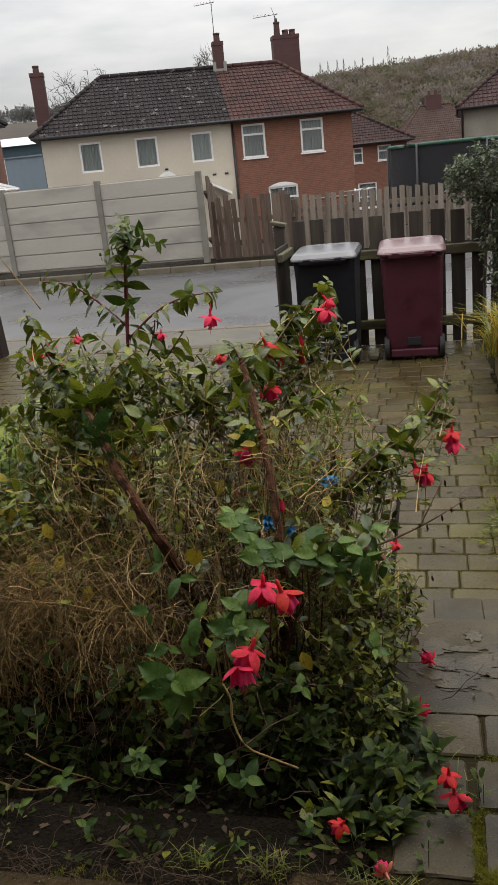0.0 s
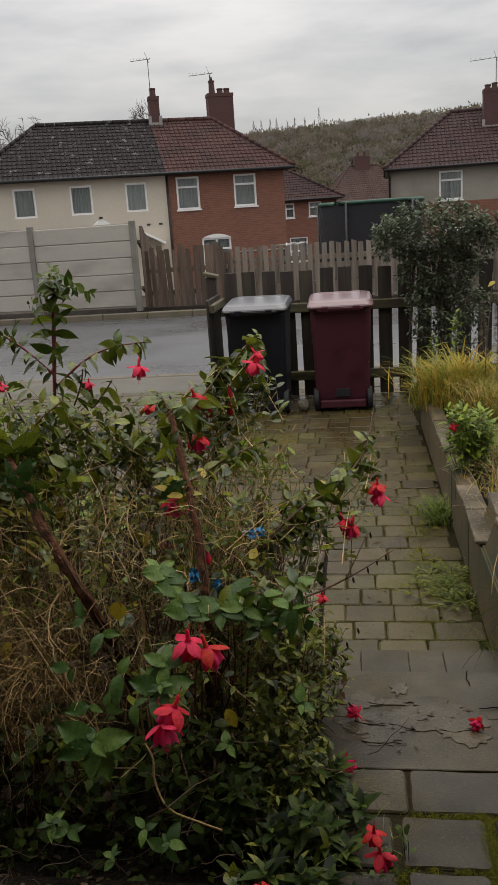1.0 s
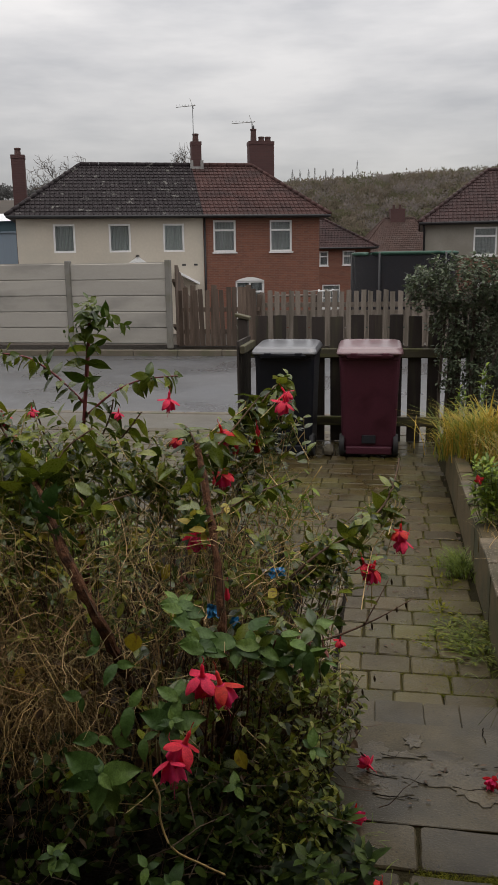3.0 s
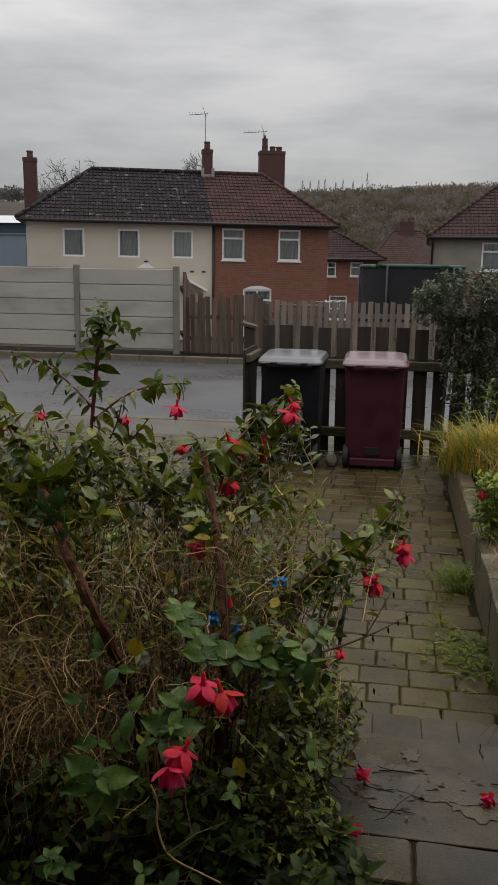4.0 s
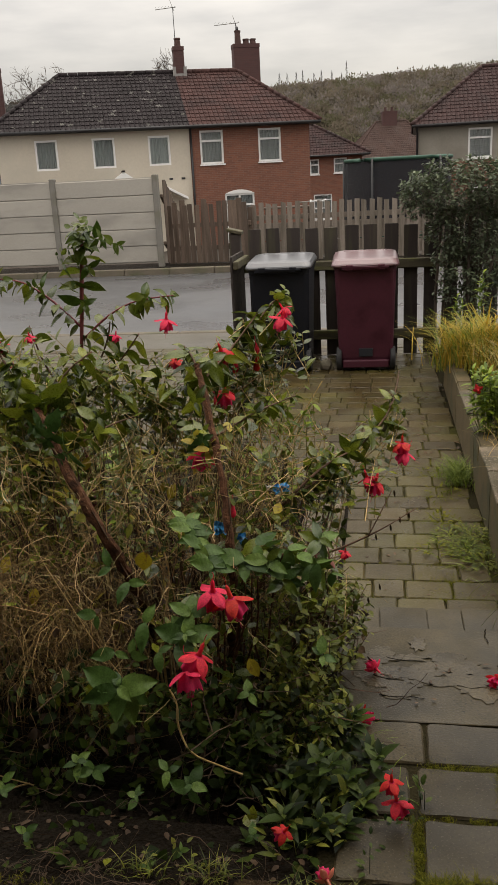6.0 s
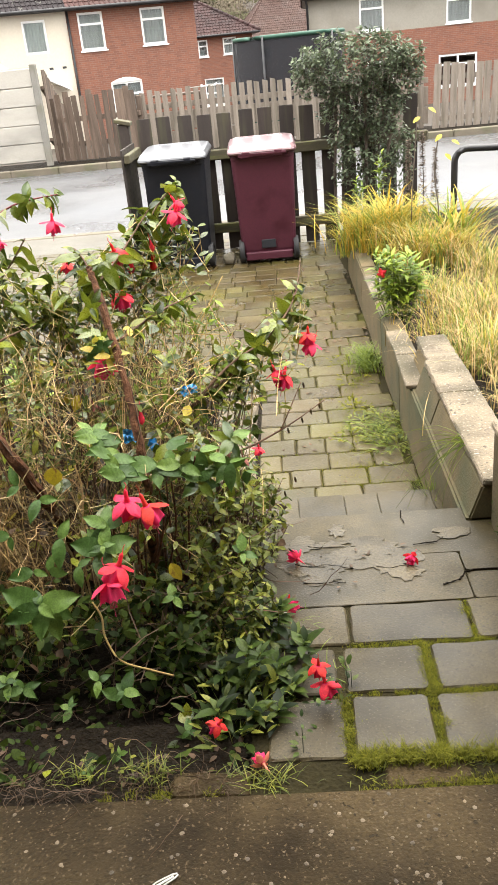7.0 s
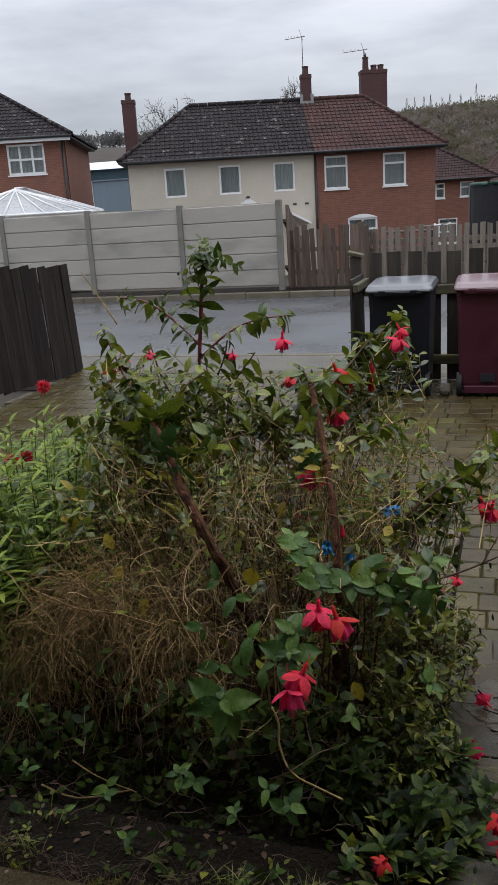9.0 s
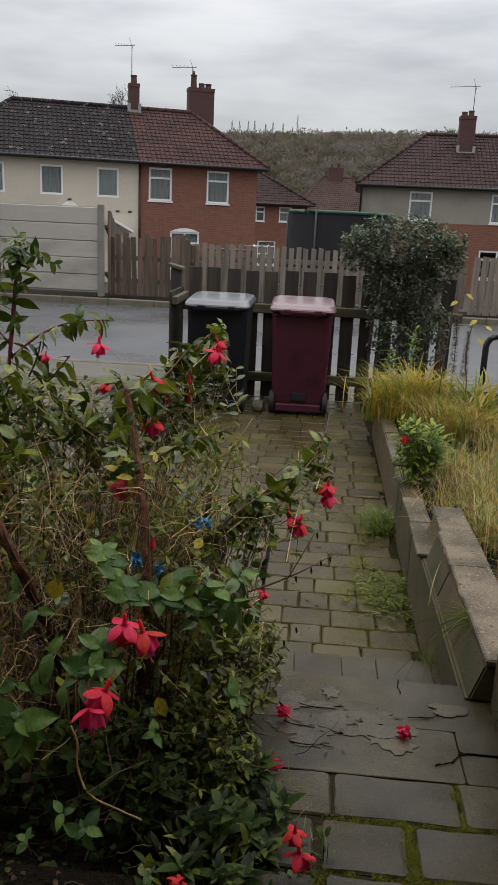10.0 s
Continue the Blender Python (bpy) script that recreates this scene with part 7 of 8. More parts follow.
def build_foliage():
    SV, SF = [], []
    V, F = [], []
    for c, r, n, s in (((-1.0, 2.15, 1.04), (0.15, 0.1, 0.1), 16, 0.048), ((-1.0, 2.24, 1.14), (0.26, 0.14, 0.12), 36, 0.044), ((-0.42, 2.36, 1.1), (0.16, 0.1, 0.1), 20, 0.04), ((-0.72, 2.28, 1.04), (0.16, 0.12, 0.08), 18, 0.042), ((-0.88, 2.36, 1.08), (0.34, 0.14, 0.1), 44, 0.048), ((-1.15, 2.25, 1.0), (0.2, 0.12, 0.1), 30, 0.045),
                       ((-0.36, 2.46, 1.17), (0.13, 0.1, 0.1), 34, 0.046), ((-0.54, 2.28, 1.06), (0.18, 0.1, 0.09), 26, 0.044), ((-0.55, 2.2, 0.93), (0.36, 0.18, 0.12), 14, 0.04),
                       ((-0.08, 2.18, 0.86), (0.14, 0.1, 0.06), 20, 0.042), ((0.02, 2.32, 0.96), (0.06, 0.07, 0.05), 8, 0.04), ((-0.22, 1.78, 0.76), (0.15, 0.1, 0.05), 14, 0.048), ((-0.45, 1.66, 0.66), (0.14, 0.08, 0.12), 7, 0.048),
                       ((-0.35, 1.72, 0.5), (0.22, 0.14, 0.16), 10, 0.042), ((-0.6, 1.62, 0.42), (0.3, 0.12, 0.1), 10, 0.042)):
        shoots(c, r, n, s, V, F, SV, SF)
    on_bush("foliage", raw("foliage", V, F, M["leaf_dark"], True), "dark green pointed leaves", "stuff")
    V, F = [], []
    for c, r, n, s in (((-0.3, 2.2, 0.86), (0.2, 0.2, 0.1), 50, 0.036), ((-0.28, 2.35, 0.98), (0.1, 0.1, 0.08), 26, 0.04), ((-1.05, 2.2, 0.85), (0.2, 0.2, 0.14), 24, 0.036), ((-0.25, 1.95, 0.62), (0.2, 0.14, 0.12), 34, 0.028), ((-1.05, 1.9, 0.72), (0.24, 0.12, 0.1), 20, 0.034)):
        shoots(c, r, n, s, V, F, SV, SF, 4, 0.6, 0.16, 0.36)
    on_bush("young_foliage", raw("young_foliage", V, F, M["leaf_light"], True), "narrow light green young leaves", "stuff")
    V, F, UV, UF = [], [], [], []
    for c, r, n in (((-0.75, 1.6, 0.36), (0.55, 0.14, 0.16), 60), ((-0.36, 1.6, 0.4), (0.22, 0.14, 0.16), 44), ((-1.3, 1.58, 0.34), (0.35, 0.16, 0.16), 34)):
        shoots(c, r, n, random.uniform(0.028, 0.036), V, F, UV, UF, 4, 0.3, 0.12, 0.62)
    on_bush("low_growth", raw("low_growth", UV, UF, M["leaf_brown"]), "thin dark stems low in the bush", "stuff")
    # Leaves of the same bush, in the green with shade in it.
    on_bush("undergrowth", raw("undergrowth", V, F, M["leaf_shaded"], True), "low front leaves of the bush, shade put into their colour", "stuff")
    V, F = [], []
    for _ in range(16):
        p = Vector((random.uniform(-1.05, -0.25), random.uniform(1.85, 2.3), random.uniform(0.45, 0.95)))
        leaf_into(V, F, p, rnd_dir(-0.3), rnd_dir(0.3), random.uniform(0.03, 0.05), 0.026)
    for x, y, z in ((-0.95, 1.78, 0.74), (-1.0, 1.8, 0.82), (-0.88, 1.76, 0.66), (-0.55, 2.0, 0.86), (-0.3, 1.6, 0.58)):
        leaf_into(V, F, (x, y, z), (random.uniform(-0.6, 0.6), -0.4, -0.7), (0, -1, 0.6), 0.048, 0.03, 0.2)
    leaf_into(V, F, (-0.57, 1.73, 0.785), (-0.05, -0.25, -1), (0, -1, 0.2), 0.047, 0.046, 0.1)
    on_bush("yellow_leaf", raw("yellow_leaf", V, F, M["leaf_yellow"]), "yellowing spotted leaves", "stuff")
    on_bush("shoot_growth", raw("shoot_growth", SV, SF, M["twig"]), "thin green-brown shoots", "stuff")
    V, F = [], []
    for k in range(900):  # fine wandering dead twigs all through the heart of the bush
        p = Vector((min(-0.25, random.gauss(-0.66, 0.27)), random.gauss(2.0, 0.16), random.uniform(0.45, 0.95)))
        strand_into(V, F, p, Vector((random.gauss(0, 0.8), random.gauss(-0.1, 0.4), random.gauss(0.5, 0.5))), random.uniform(0.07, 0.24), random.uniform(0.0007, 0.0016), 0.03, 6, 0.5)
    on_bush("twig_tangle", raw("twig_tangle", V, F, M["twig"]), "tangle of thin brown twigs", "stuff")
    V, F = [], []
    for _ in range(600):  # brown leaves added as filler, their colour standing for the heart's shade
        b = in_ball()
        p = Vector((-0.62 + 0.62 * b.x, 2.0 + 0.5 * b.y, 0.42 + 0.26 * b.z))
        leaf_into(V, F, p, rnd_dir(-0.3), rnd_dir(0.2), random.uniform(0.016, 0.042), random.uniform(0.012, 0.024), 0.4)
    for p in ((0.03, 2.08, 0.715), (0.055, 2.09, 0.735), (0.08, 2.1, 0.745), (-0.01, 2.05, 0.7), (0.04, 2.1, 0.81), (0.0, 1.95, 0.6), (-0.03, 1.93, 0.57)):  # dry bits on the bare twig
        leaf_into(V, F, p, (0.1, -0.1, -1), (0, -1, 0), 0.026, 0.006, 0.6)
    on_bush("dead_leaves", raw("dead_leaves", V, F, M["leaf_brown"]), "brown filler leaves for the bush's shaded heart, and dry bits on a twig", "stuff")


def strand_into(V, F, p, d, length, width, sag, steps=6, curl=0.35):
    """A thin wandering strand of dead grass or stem."""
    pts, q, d = [Vector(p)], Vector(p), Vector(d).normalized()
    for _ in range(steps):
        d = (d + rnd_dir() * curl + Vector((0, 0, -sag))).normalized()
        q = q + d * (length / steps)
        pts.append(q.copy())
    tube_into(V, F, pts, [width * (1 - 0.6 * i / steps) for i in range(steps + 1)], 3)


build_foliage()


def flower_meshes():
    V, F = [], []
    tube_into(V, F, curve_points([(0, 0, 0.024), (0.003, 0, 0.016), (0, 0, 0.006)]), 0.0008, 4)
    tube_into(V, F, [(0, 0, 0.006), (0, 0, 0.0), (0, 0, -0.008), (0, 0, -0.018), (0, 0, -0.026)], [0.0014, 0.0042, 0.0042, 0.005, 0.0075], 8)
    for k in range(4):
        a = k * math.pi / 2 + 0.4
        d = Vector((math.cos(a), math.sin(a), 0))
        fall = (0.9, 0.2, 1.3, 0.55)[k]
        s = Vector((-math.sin(a), math.cos(a), 0))
        n0 = len(V)
        for t, w in ((0, 0.006), (0.2, 0.0105), (0.42, 0.0135), (0.65, 0.012), (0.85, 0.0068), (1, 0.0006)):
            out = 0.004 + 0.042 * t - 0.006 * t * t * fall
            drop = 0.006 * t + 0.016 * fall * t * t
            c = d * out + Vector((0, 0, -0.023 - drop))
            for e in (-1, -0.5, 0, 0.5, 1):
                V.append(c + s * (w * e) - Vector((0, 0, 0.0035 * abs(e) ** 2 * min(1, 3 * t))))
        F += [(n0 + i * 5 + j, n0 + i * 5 + j + 1, n0 + i * 5 + j + 6, n0 + i * 5 + j + 5) for i in range(5) for j in range(4)]
    calyx = raw("flower", V, F, M["sepal"], True)
    V, F = [], []
    n = 28
    for z, r, wv in ((-0.022, 0.007, 0), (-0.03, 0.0145, 0.1), (-0.042, 0.019, 0.16), (-0.054, 0.0205, 0.22), (-0.06, 0.02, 0.3)):
        for i in range(n):
            t = 2 * math.pi * i / n
            rr = r * (1 + wv * math.sin(5 * t))
            V.append((rr * math.cos(t), rr * math.sin(t), z - 0.012 * wv * math.sin(7 * t)))
    F = [(j * n + i, j * n + (i + 1) % n, (j + 1) * n + (i + 1) % n, (j + 1) * n + i) for j in range(4) for i in range(n)]
    cor = raw("corolla", V, F, M["corolla"], True)
    V, F = [], []
    for k in range(6):
        a = k * 1.05
        tube_into(V, F, [(0.003 * math.cos(a), 0.003 * math.sin(a), -0.03), (0.006 * math.cos(a), 0.006 * math.sin(a), -0.07)], 0.0007, 3)
        tube_into(V, F, [(0.006 * math.cos(a), 0.006 * math.sin(a), -0.069), (0.006 * math.cos(a), 0.006 * math.sin(a), -0.073)], 0.0016, 4)
    tube_into(V, F, [(0, 0, -0.03), (0, 0, -0.09)], 0.0008, 3)
    return calyx, cor, raw("stamen", V, F, M["stamen"])


CALYX, COROLLA, STAMEN = flower_meshes()


def hang_flower(p, tilt, yaw, size=1.0):
    """A flower about p, hanging by its stalk."""
    if p[1] > 1.9:  # on the outside of the leaves
        p = Vector((0.03, -0.03, 1.65)).lerp(Vector(p), 0.968)
    m = pose(p[0] - BASE.x, p[1] - BASE.y, p[2] - BASE.z + 0.034 * size, tilt, 0, yaw) @ Matrix.Diagonal((size, size, size, 1))
    f = part("flower", CALYX, bush, "hanging scarlet fuchsia flower", at=m)
    part("corolla", COROLLA, f, "magenta skirt of petals")
    part("stamen", STAMEN, f)


for p, tilt, yaw, s in (((-0.362, 1.55, 0.765), 10, 20, 1.1), ((-0.33, 1.55, 0.752), -18, 75, 1.1), ((-0.375, 1.47, 0.655), 24, 110, 1.1), ((-0.415, 1.47, 0.62), 30, 200, 1.15), ((-0.484, 2.05, 0.91), -60, 10, 1.05),
                        ((-0.458, 2.3, 1.03), 4, 30, 1.05), ((-0.643, 2.4, 1.235), 8, 60, 0.85), ((-0.637, 2.45, 1.1), 10, 15, 0.72), ((-0.476, 2.35, 1.14), -25, 150, 0.95), ((-0.287, 2.45, 1.22), 22, 60, 0.9), ((-0.303, 2.48, 1.246), -30, 100, 0.7),
                        ((0.066, 2.3, 0.87), 5, 10, 0.8), ((0.085, 2.3, 0.838), 24, 80, 0.85), ((-0.042, 2.2, 0.8), -28, 50, 0.75), ((-0.006, 2.2, 0.785), 16, 120, 0.9), ((-0.09, 1.98, 0.67), 10, 40, 0.45),
                        ((-0.825, 2.45, 1.185), 12, 60, 0.5), ((-1.15, 2.3, 1.19), -20, 60, 0.75), ((-1.06, 2.32, 1.21), 20, 0, 0.5), ((0.026, 1.44, 0.385), 4, 0, 0.72), ((0.034, 1.43, 0.345), -14, 50, 0.85), ((-0.188, 1.32, 0.34), 32, 70, 0.62)):
    hang_flower(p, tilt, yaw, s)
for p in ((-0.52, 2.0, 0.84), (-0.5, 1.99, 0.825), (-0.16, 1.76, 0.8), (-0.12, 1.77, 0.77)):  # withered flowers
    m = pose(*(Vector(p) - BASE), random.uniform(-25, 25), 0, random.uniform(0, 360)) @ Matrix.Diagonal((0.4, 0.4, 0.7, 1))
    part("withered_flower", raw("withered_flower", [v.co for v in CALYX.vertices], [tuple(f.vertices) for f in CALYX.polygons], M["withered"]), bush, "withered pinkish-brown flower", at=m)


def bud_mesh():
    V, F = [], []
    tube_into(V, F, [(0, 0, 0.03), (0, 0, 0.01), (0, 0, 0), (0, 0, -0.01), (0, 0, -0.02), (0, 0, -0.031), (0, 0, -0.038)], [0.001, 0.0012, 0.0045, 0.005, 0.0095, 0.0085, 0.001], 9)
    return raw("bud", V, F, M["sepal"], True)


BUD = bud_mesh()
for p, k in (((-0.425, 2.35, 1.125), 1.15), ((-0.36, 2.35, 1.133), 1.15), ((-0.364, 2.36, 1.172), 0.8), ((-0.366, 1.86, 0.858), 0.9), ((-0.33, 2.48, 1.2), 0.8), ((-1.38, 2.6, 1.05), 0.9)):
    part("bud", BUD, bush, "closed red bud", at=pose(*(Vector(p) - BASE), random.uniform(-12, 12), random.uniform(-12, 12)) @ Matrix.Diagonal((k, k, k, 1)))


def fallen_flower(x, y, z, rx, yaw, size=1.1, pale=False):
    f = thing("fallen_flower", "faded peach fuchsia flower lying on the edging" if pale else "fallen scarlet fuchsia flower lying on the paving", "flower", pose(x, y, z, rx, 0, yaw) @ Matrix.Diagonal((size, size, size, 1)), group="fallen flowers")
    me = CALYX
    if pale:
        me = CALYX.copy()
        me.materials.clear()
        me.materials.append(M["peach"])
    part("calyx", me, f)
    part("corolla", COROLLA, f, "magenta skirt of petals")
    part("stamen", STAMEN, f)


for x, y, z, rx, yaw, s in ((0.0, 1.975, 0.311, 100, 40, 0.7), (0.322, 1.985, 0.31, 80, 150, 0.64), (-0.06, 1.775, 0.312, 95, 250, 0.7), (0.5, 4.18, 0.545, 100, 0, 0.7)):
    fallen_flower(x, y, z, rx, yaw, s)
fallen_flower(-0.095, 1.232, 0.312, 90, 30, 0.6, True)


# ---- other plants in the bed ----
def lance_plant(at, label, height, count, spread, group="leafy perennials in the bed", mat="leaf_light", slim=0.27, leaf=1.0):
    t = thing("leafy_perennial", label, "plant", at, group=group)
    V, F, SV, SF = [], [], [], []
    for _ in range(count):
        a = random.uniform(0, 6.28)
        r = spread * math.sqrt(random.random())
        p = Vector((r * math.cos(a) * 0.6, r * math.sin(a) * 0.6, 0))
        h = height * random.uniform(0.55, 1.1)
        q = Vector((r * math.cos(a) * 1.2, r * math.sin(a) * 1.2, h))
        tube_into(SV, SF, [p, p.lerp(q, 0.5) + rnd_dir() * 0.02, q], [0.0028, 0.0024, 0.0016], 4)
        n = 17
        for i in range(n):
            u = (i / (n - 1)) ** 0.55
            s = p.lerp(q, 0.15 + 0.85 * u)
            b = 2.4 * i + random.random()
            up = 0.1 + 1.1 * u ** 3
            l = leaf * random.uniform(0.055, 0.085) * (0.7 + 0.6 * u) * (1 if i < n - 3 else 0.6)
            leaf_into(V, F, s, (math.cos(b), math.sin(b), up), (0, 0, 1), l, l * slim, random.uniform(0.2, 0.6), 0.2)
    part("leaves", raw("leaves", V, F, M[mat], True), t, "narrow green leaves", kind="stuff")
    part("stem_growth", raw("stem_growth", SV, SF, M["green_blade"]), t, kind="stuff")
    return t


for x, y, h, n, s in ((-1.75, 2.6, 0.6, 44, 0.3), (-1.38, 2.45, 0.62, 44, 0.24), (-1.55, 3.0, 0.66, 34, 0.3), (-1.35, 2.75, 0.76, 22, 0.15), (-1.45, 2.0, 0.5, 30, 0.2), (-2.1, 3.0, 0.55, 34, 0.3), (-1.15, 2.9, 0.55, 26, 0.22), (-1.7, 2.2, 0.5, 34, 0.25), (-1.25, 2.15, 0.5, 26, 0.16), (-1.95, 2.4, 0.55, 30, 0.25), (-1.5, 2.7, 0.68, 24, 0.2),
                      (-1.42, 2.2, 0.68, 40, 0.2), (-1.62, 2.25, 0.7, 40, 0.22), (-1.4, 1.88, 0.5, 34, 0.16), (-1.2, 2.5, 0.74, 30, 0.2), (-1.62, 1.95, 0.5, 30, 0.18), (-1.28, 2.05, 0.6, 24, 0.14)):
    lance_plant((x, y, 0.2), "clump of light green narrow-leaved perennial in the bed", h, n, s)


for x, y, h, n, sp in ((-0.2, 1.56, 0.19, 7, 0.12), (-0.1, 1.6, 0.16, 6, 0.1), (-0.13, 1.44, 0.12, 5, 0.09), (-0.05, 1.5, 0.09, 4, 0.06)):
    lance_plant((x, y, 0.22), "low leafy green weed crowding over the paving's edge", h, n, sp, "weeds along the paving", "leaf_weed", 0.42, 0.62)


def fringed_flower(p, size):
    f = thing("fringed_flower", "fringed pinkish-red flower head on a thin stem", "flower", p, group="fringed flowers in the bed")
    V, F = [], []
    for _ in range(110):
        d = rnd_dir(0.35)
        b = d * size * 0.25
        leaf_into(V, F, b, d, rnd_dir(), size * random.uniform(0.5, 0.9), size * 0.28, 0.2)
    part("petals", raw("petals", V, F, M["pink_fringe"]), f)
    part("stem", tube("stem", M["green_blade"], [(0, 0, 0), (0.01, 0, -0.2), (0.0, 0.0, 0.2 - p[2])], 0.002, 4), f)


for p, s in (((-1.5, 2.9, 1.03), 0.034), ((-2.0, 3.2, 0.91), 0.036), ((-1.81, 2.6, 0.745), 0.034), ((-1.74, 2.6, 0.765), 0.03), ((-1.68, 2.4, 0.635), 0.03), ((-1.62, 3.35, 0.9), 0.02)):
    fringed_flower(p, s)


def build_dead_tangle():
    for mat, n, label in (("dead", 1600, "matted tangle of dead brown grass hanging over the bed"), ("dry", 330, "pale dry grass stems lying through the tangle")):
        V, F = [], []
        for _ in range(n):
            x = random.uniform(-1.34, -0.68)
            top = 0.74 - 0.35 * abs((x + 1.0) / 0.36) ** 2.5 + random.gauss(0, 0.03)
            z = top - abs(random.gauss(0, 0.17))
            p = Vector((x, random.uniform(1.66, 1.98), max(z, 0.24)))
            if random.random() < 0.5:  # hanging
                strand_into(V, F, p, Vector((random.gauss(0, 0.4), -0.3, random.uniform(-0.6, 0.5))), random.uniform(0.12, 0.34), random.uniform(0.0006, 0.0012), 0.26, 10, 0.5)
            else:  # lying across
                strand_into(V, F, p, Vector((random.choice((-1, 1)), random.gauss(0, 0.3), random.gauss(0.1, 0.3))), random.uniform(0.1, 0.3), random.uniform(0.0006, 0.0012), 0.06, 9, 0.65)
        thing("dead_grass", label, "dead grass", data=raw("dead_grass", V, F, M[mat]), kind="stuff")
    V, F = [], []
    for _ in range(26):  # a paler tuft hanging over the front
        p = Vector((random.gauss(-0.76, 0.05), random.gauss(1.7, 0.04), random.gauss(0.63, 0.03)))
        strand_into(V, F, p, Vector((random.gauss(0, 0.7), -0.7, 0.5)), random.uniform(0.12, 0.28), 0.001, 0.3, 8, 0.4)
    thing("grass_tuft", "tuft of yellowish grass drooping over the dead tangle", "grass", data=raw("grass_tuft", V, F, M["dry"]), kind="stuff")
    V, F = [], []
    for p, q in (((-0.93, 1.75, 0.95), (-0.62, 1.62, 0.5)), ((-1.2, 1.72, 0.68), (-0.8, 1.66, 0.64)), ((-1.3, 1.72, 0.76), (-1.12, 1.64, 0.62)), ((-0.68, 1.8, 0.86), (-0.72, 1.7, 0.52)), ((-1.15, 1.6, 0.52), (-1.13, 1.56, 0.26)), ((-1.38, 1.6, 0.56), (-1.35, 1.55, 0.3))):
        p, q = Vector(p), Vector(q)  # single long pale stalks
        tube_into(V, F, [p, p.lerp(q, 0.4) + rnd_dir() * 0.02, p.lerp(q, 0.75) + rnd_dir() * 0.03, q], 0.0011, 4)
    thing("dry_stalk", "long pale dry stalks leaning across the tangle", "dead stems", data=raw("dry_stalk", V, F, M["straw"]), kind="stuff")
    V, F = [], []
    for _ in range(120):  # bare dead stems behind, seen through the bush
        p = Vector((random.uniform(-1.3, -0.38), random.uniform(2.1, 2.7), 0.22))
        strand_into(V, F, p, Vector((random.gauss(0, 0.3), random.gauss(0, 0.25), 1)), random.uniform(0.4, 0.8), random.uniform(0.0008, 0.0016), -0.02, 8, 0.5)
    for _ in range(110):  # fine bleached twigs beside the taller stem
        p = Vector((random.gauss(-0.36, 0.07), random.gauss(1.98, 0.06), random.uniform(0.72, 0.95)))
        strand_into(V, F, p, Vector((random.gauss(0, 0.8), random.gauss(-0.2, 0.4), 0.6)), random.uniform(0.08, 0.22), random.uniform(0.0006, 0.0013), 0.02, 6, 0.5)
    W, G = [], []
    for _ in range(900):  # a matted fringe of dead grass along the edge of the concrete
        p = Vector((random.uniform(-1.75, -0.16), random.gauss(1.225, 0.03), random.uniform(0.22, 0.3)))
        strand_into(W, G, p, Vector((random.gauss(0, 1), random.gauss(-0.15, 0.3), random.uniform(0.0, 0.7))), random.uniform(0.04, 0.13), random.uniform(0.0006, 0.0012), 0.16, 6, 0.5)
    for _ in range(130):  # dead stems and runners over the soil
        p = Vector((random.uniform(-1.7, -0.2), random.uniform(1.28, 1.7), random.uniform(0.21, 0.34)))
        strand_into(W, G, p, Vector((random.gauss(0, 1), random.gauss(-0.2, 0.5), random.uniform(-0.1, 0.6))), random.uniform(0.08, 0.26), random.uniform(0.0007, 0.0014), 0.1, 7, 0.5)
    thing("dead_grass_fringe", "matted dead grass along the edge of the bed", "dead grass", data=raw("dead_grass_fringe", W, G, M["leaf_brown"]), kind="stuff")
    thing("dead_growth", "dry tan dead stems standing among the fuchsia", "dead stems", data=raw("dead_growth", V, F, M["dry"]), kind="stuff")


build_dead_tangle()


def small_leaf_shrub():
    s = thing("small_leaved_shrub", "low dense shrub of small olive leaves spilling towards the path", "shrub", (-0.2, 1.85, 0.2))
    V, F, SV, SF = [], [], [], []
    for c, r, n in (((-0.2, 1.85, 0.5), (0.16, 0.2, 0.2), 125), ((-0.16, 1.68, 0.38), (0.1, 0.16, 0.12), 70), ((-0.12, 2.05, 0.45), (0.12, 0.16, 0.18), 80), ((-0.35, 1.75, 0.36), (0.2, 0.15, 0.13), 70)):
        for _ in range(n):
            b = in_ball()
            p = Vector(c) + Vector((b.x * r[0], b.y * r[1], b.z * r[2]))
            d = ((p - Vector((-0.22, 1.95, 0.3))).normalized() + rnd_dir(0.3) * 0.6).normalized()
            q = p - d * random.uniform(0.06, 0.13)
            tube_into(SV, SF, [q, p], [0.0016, 0.001], 3)
            for i in range(8):
                a = 2.4 * i
                o = d.orthogonal().normalized()
                o = Matrix.Rotation(a, 3, d) @ o
                k = random.uniform(0.016, 0.034)
                leaf_into(V, F, q.lerp(p, (i + 1) / 8), o + d * 0.5, Vector((0, 0, 1)) + rnd_dir() * 0.5, k, k * 0.42, 0.25)
    for _ in range(60):
        p = Vector((random.gauss(-0.2, 0.08), random.gauss(1.85, 0.15), random.uniform(0.3, 0.55)))
        strand_into(SV, SF, p, Vector((random.uniform(0.0, 0.9), random.gauss(-0.3, 0.4), random.uniform(0.2, 0.8))), random.uniform(0.1, 0.2), 0.0014, 0.0, 5, 0.3)
    m = Matrix.Translation((0.2, -1.85, -0.2))
    part("leaves", raw("leaves", V, F, M["leaf_small"], True), s, at=m, kind="stuff")
    part("twig_growth", raw("twig_growth", SV, SF, M["cane"]), s, at=m, kind="stuff")


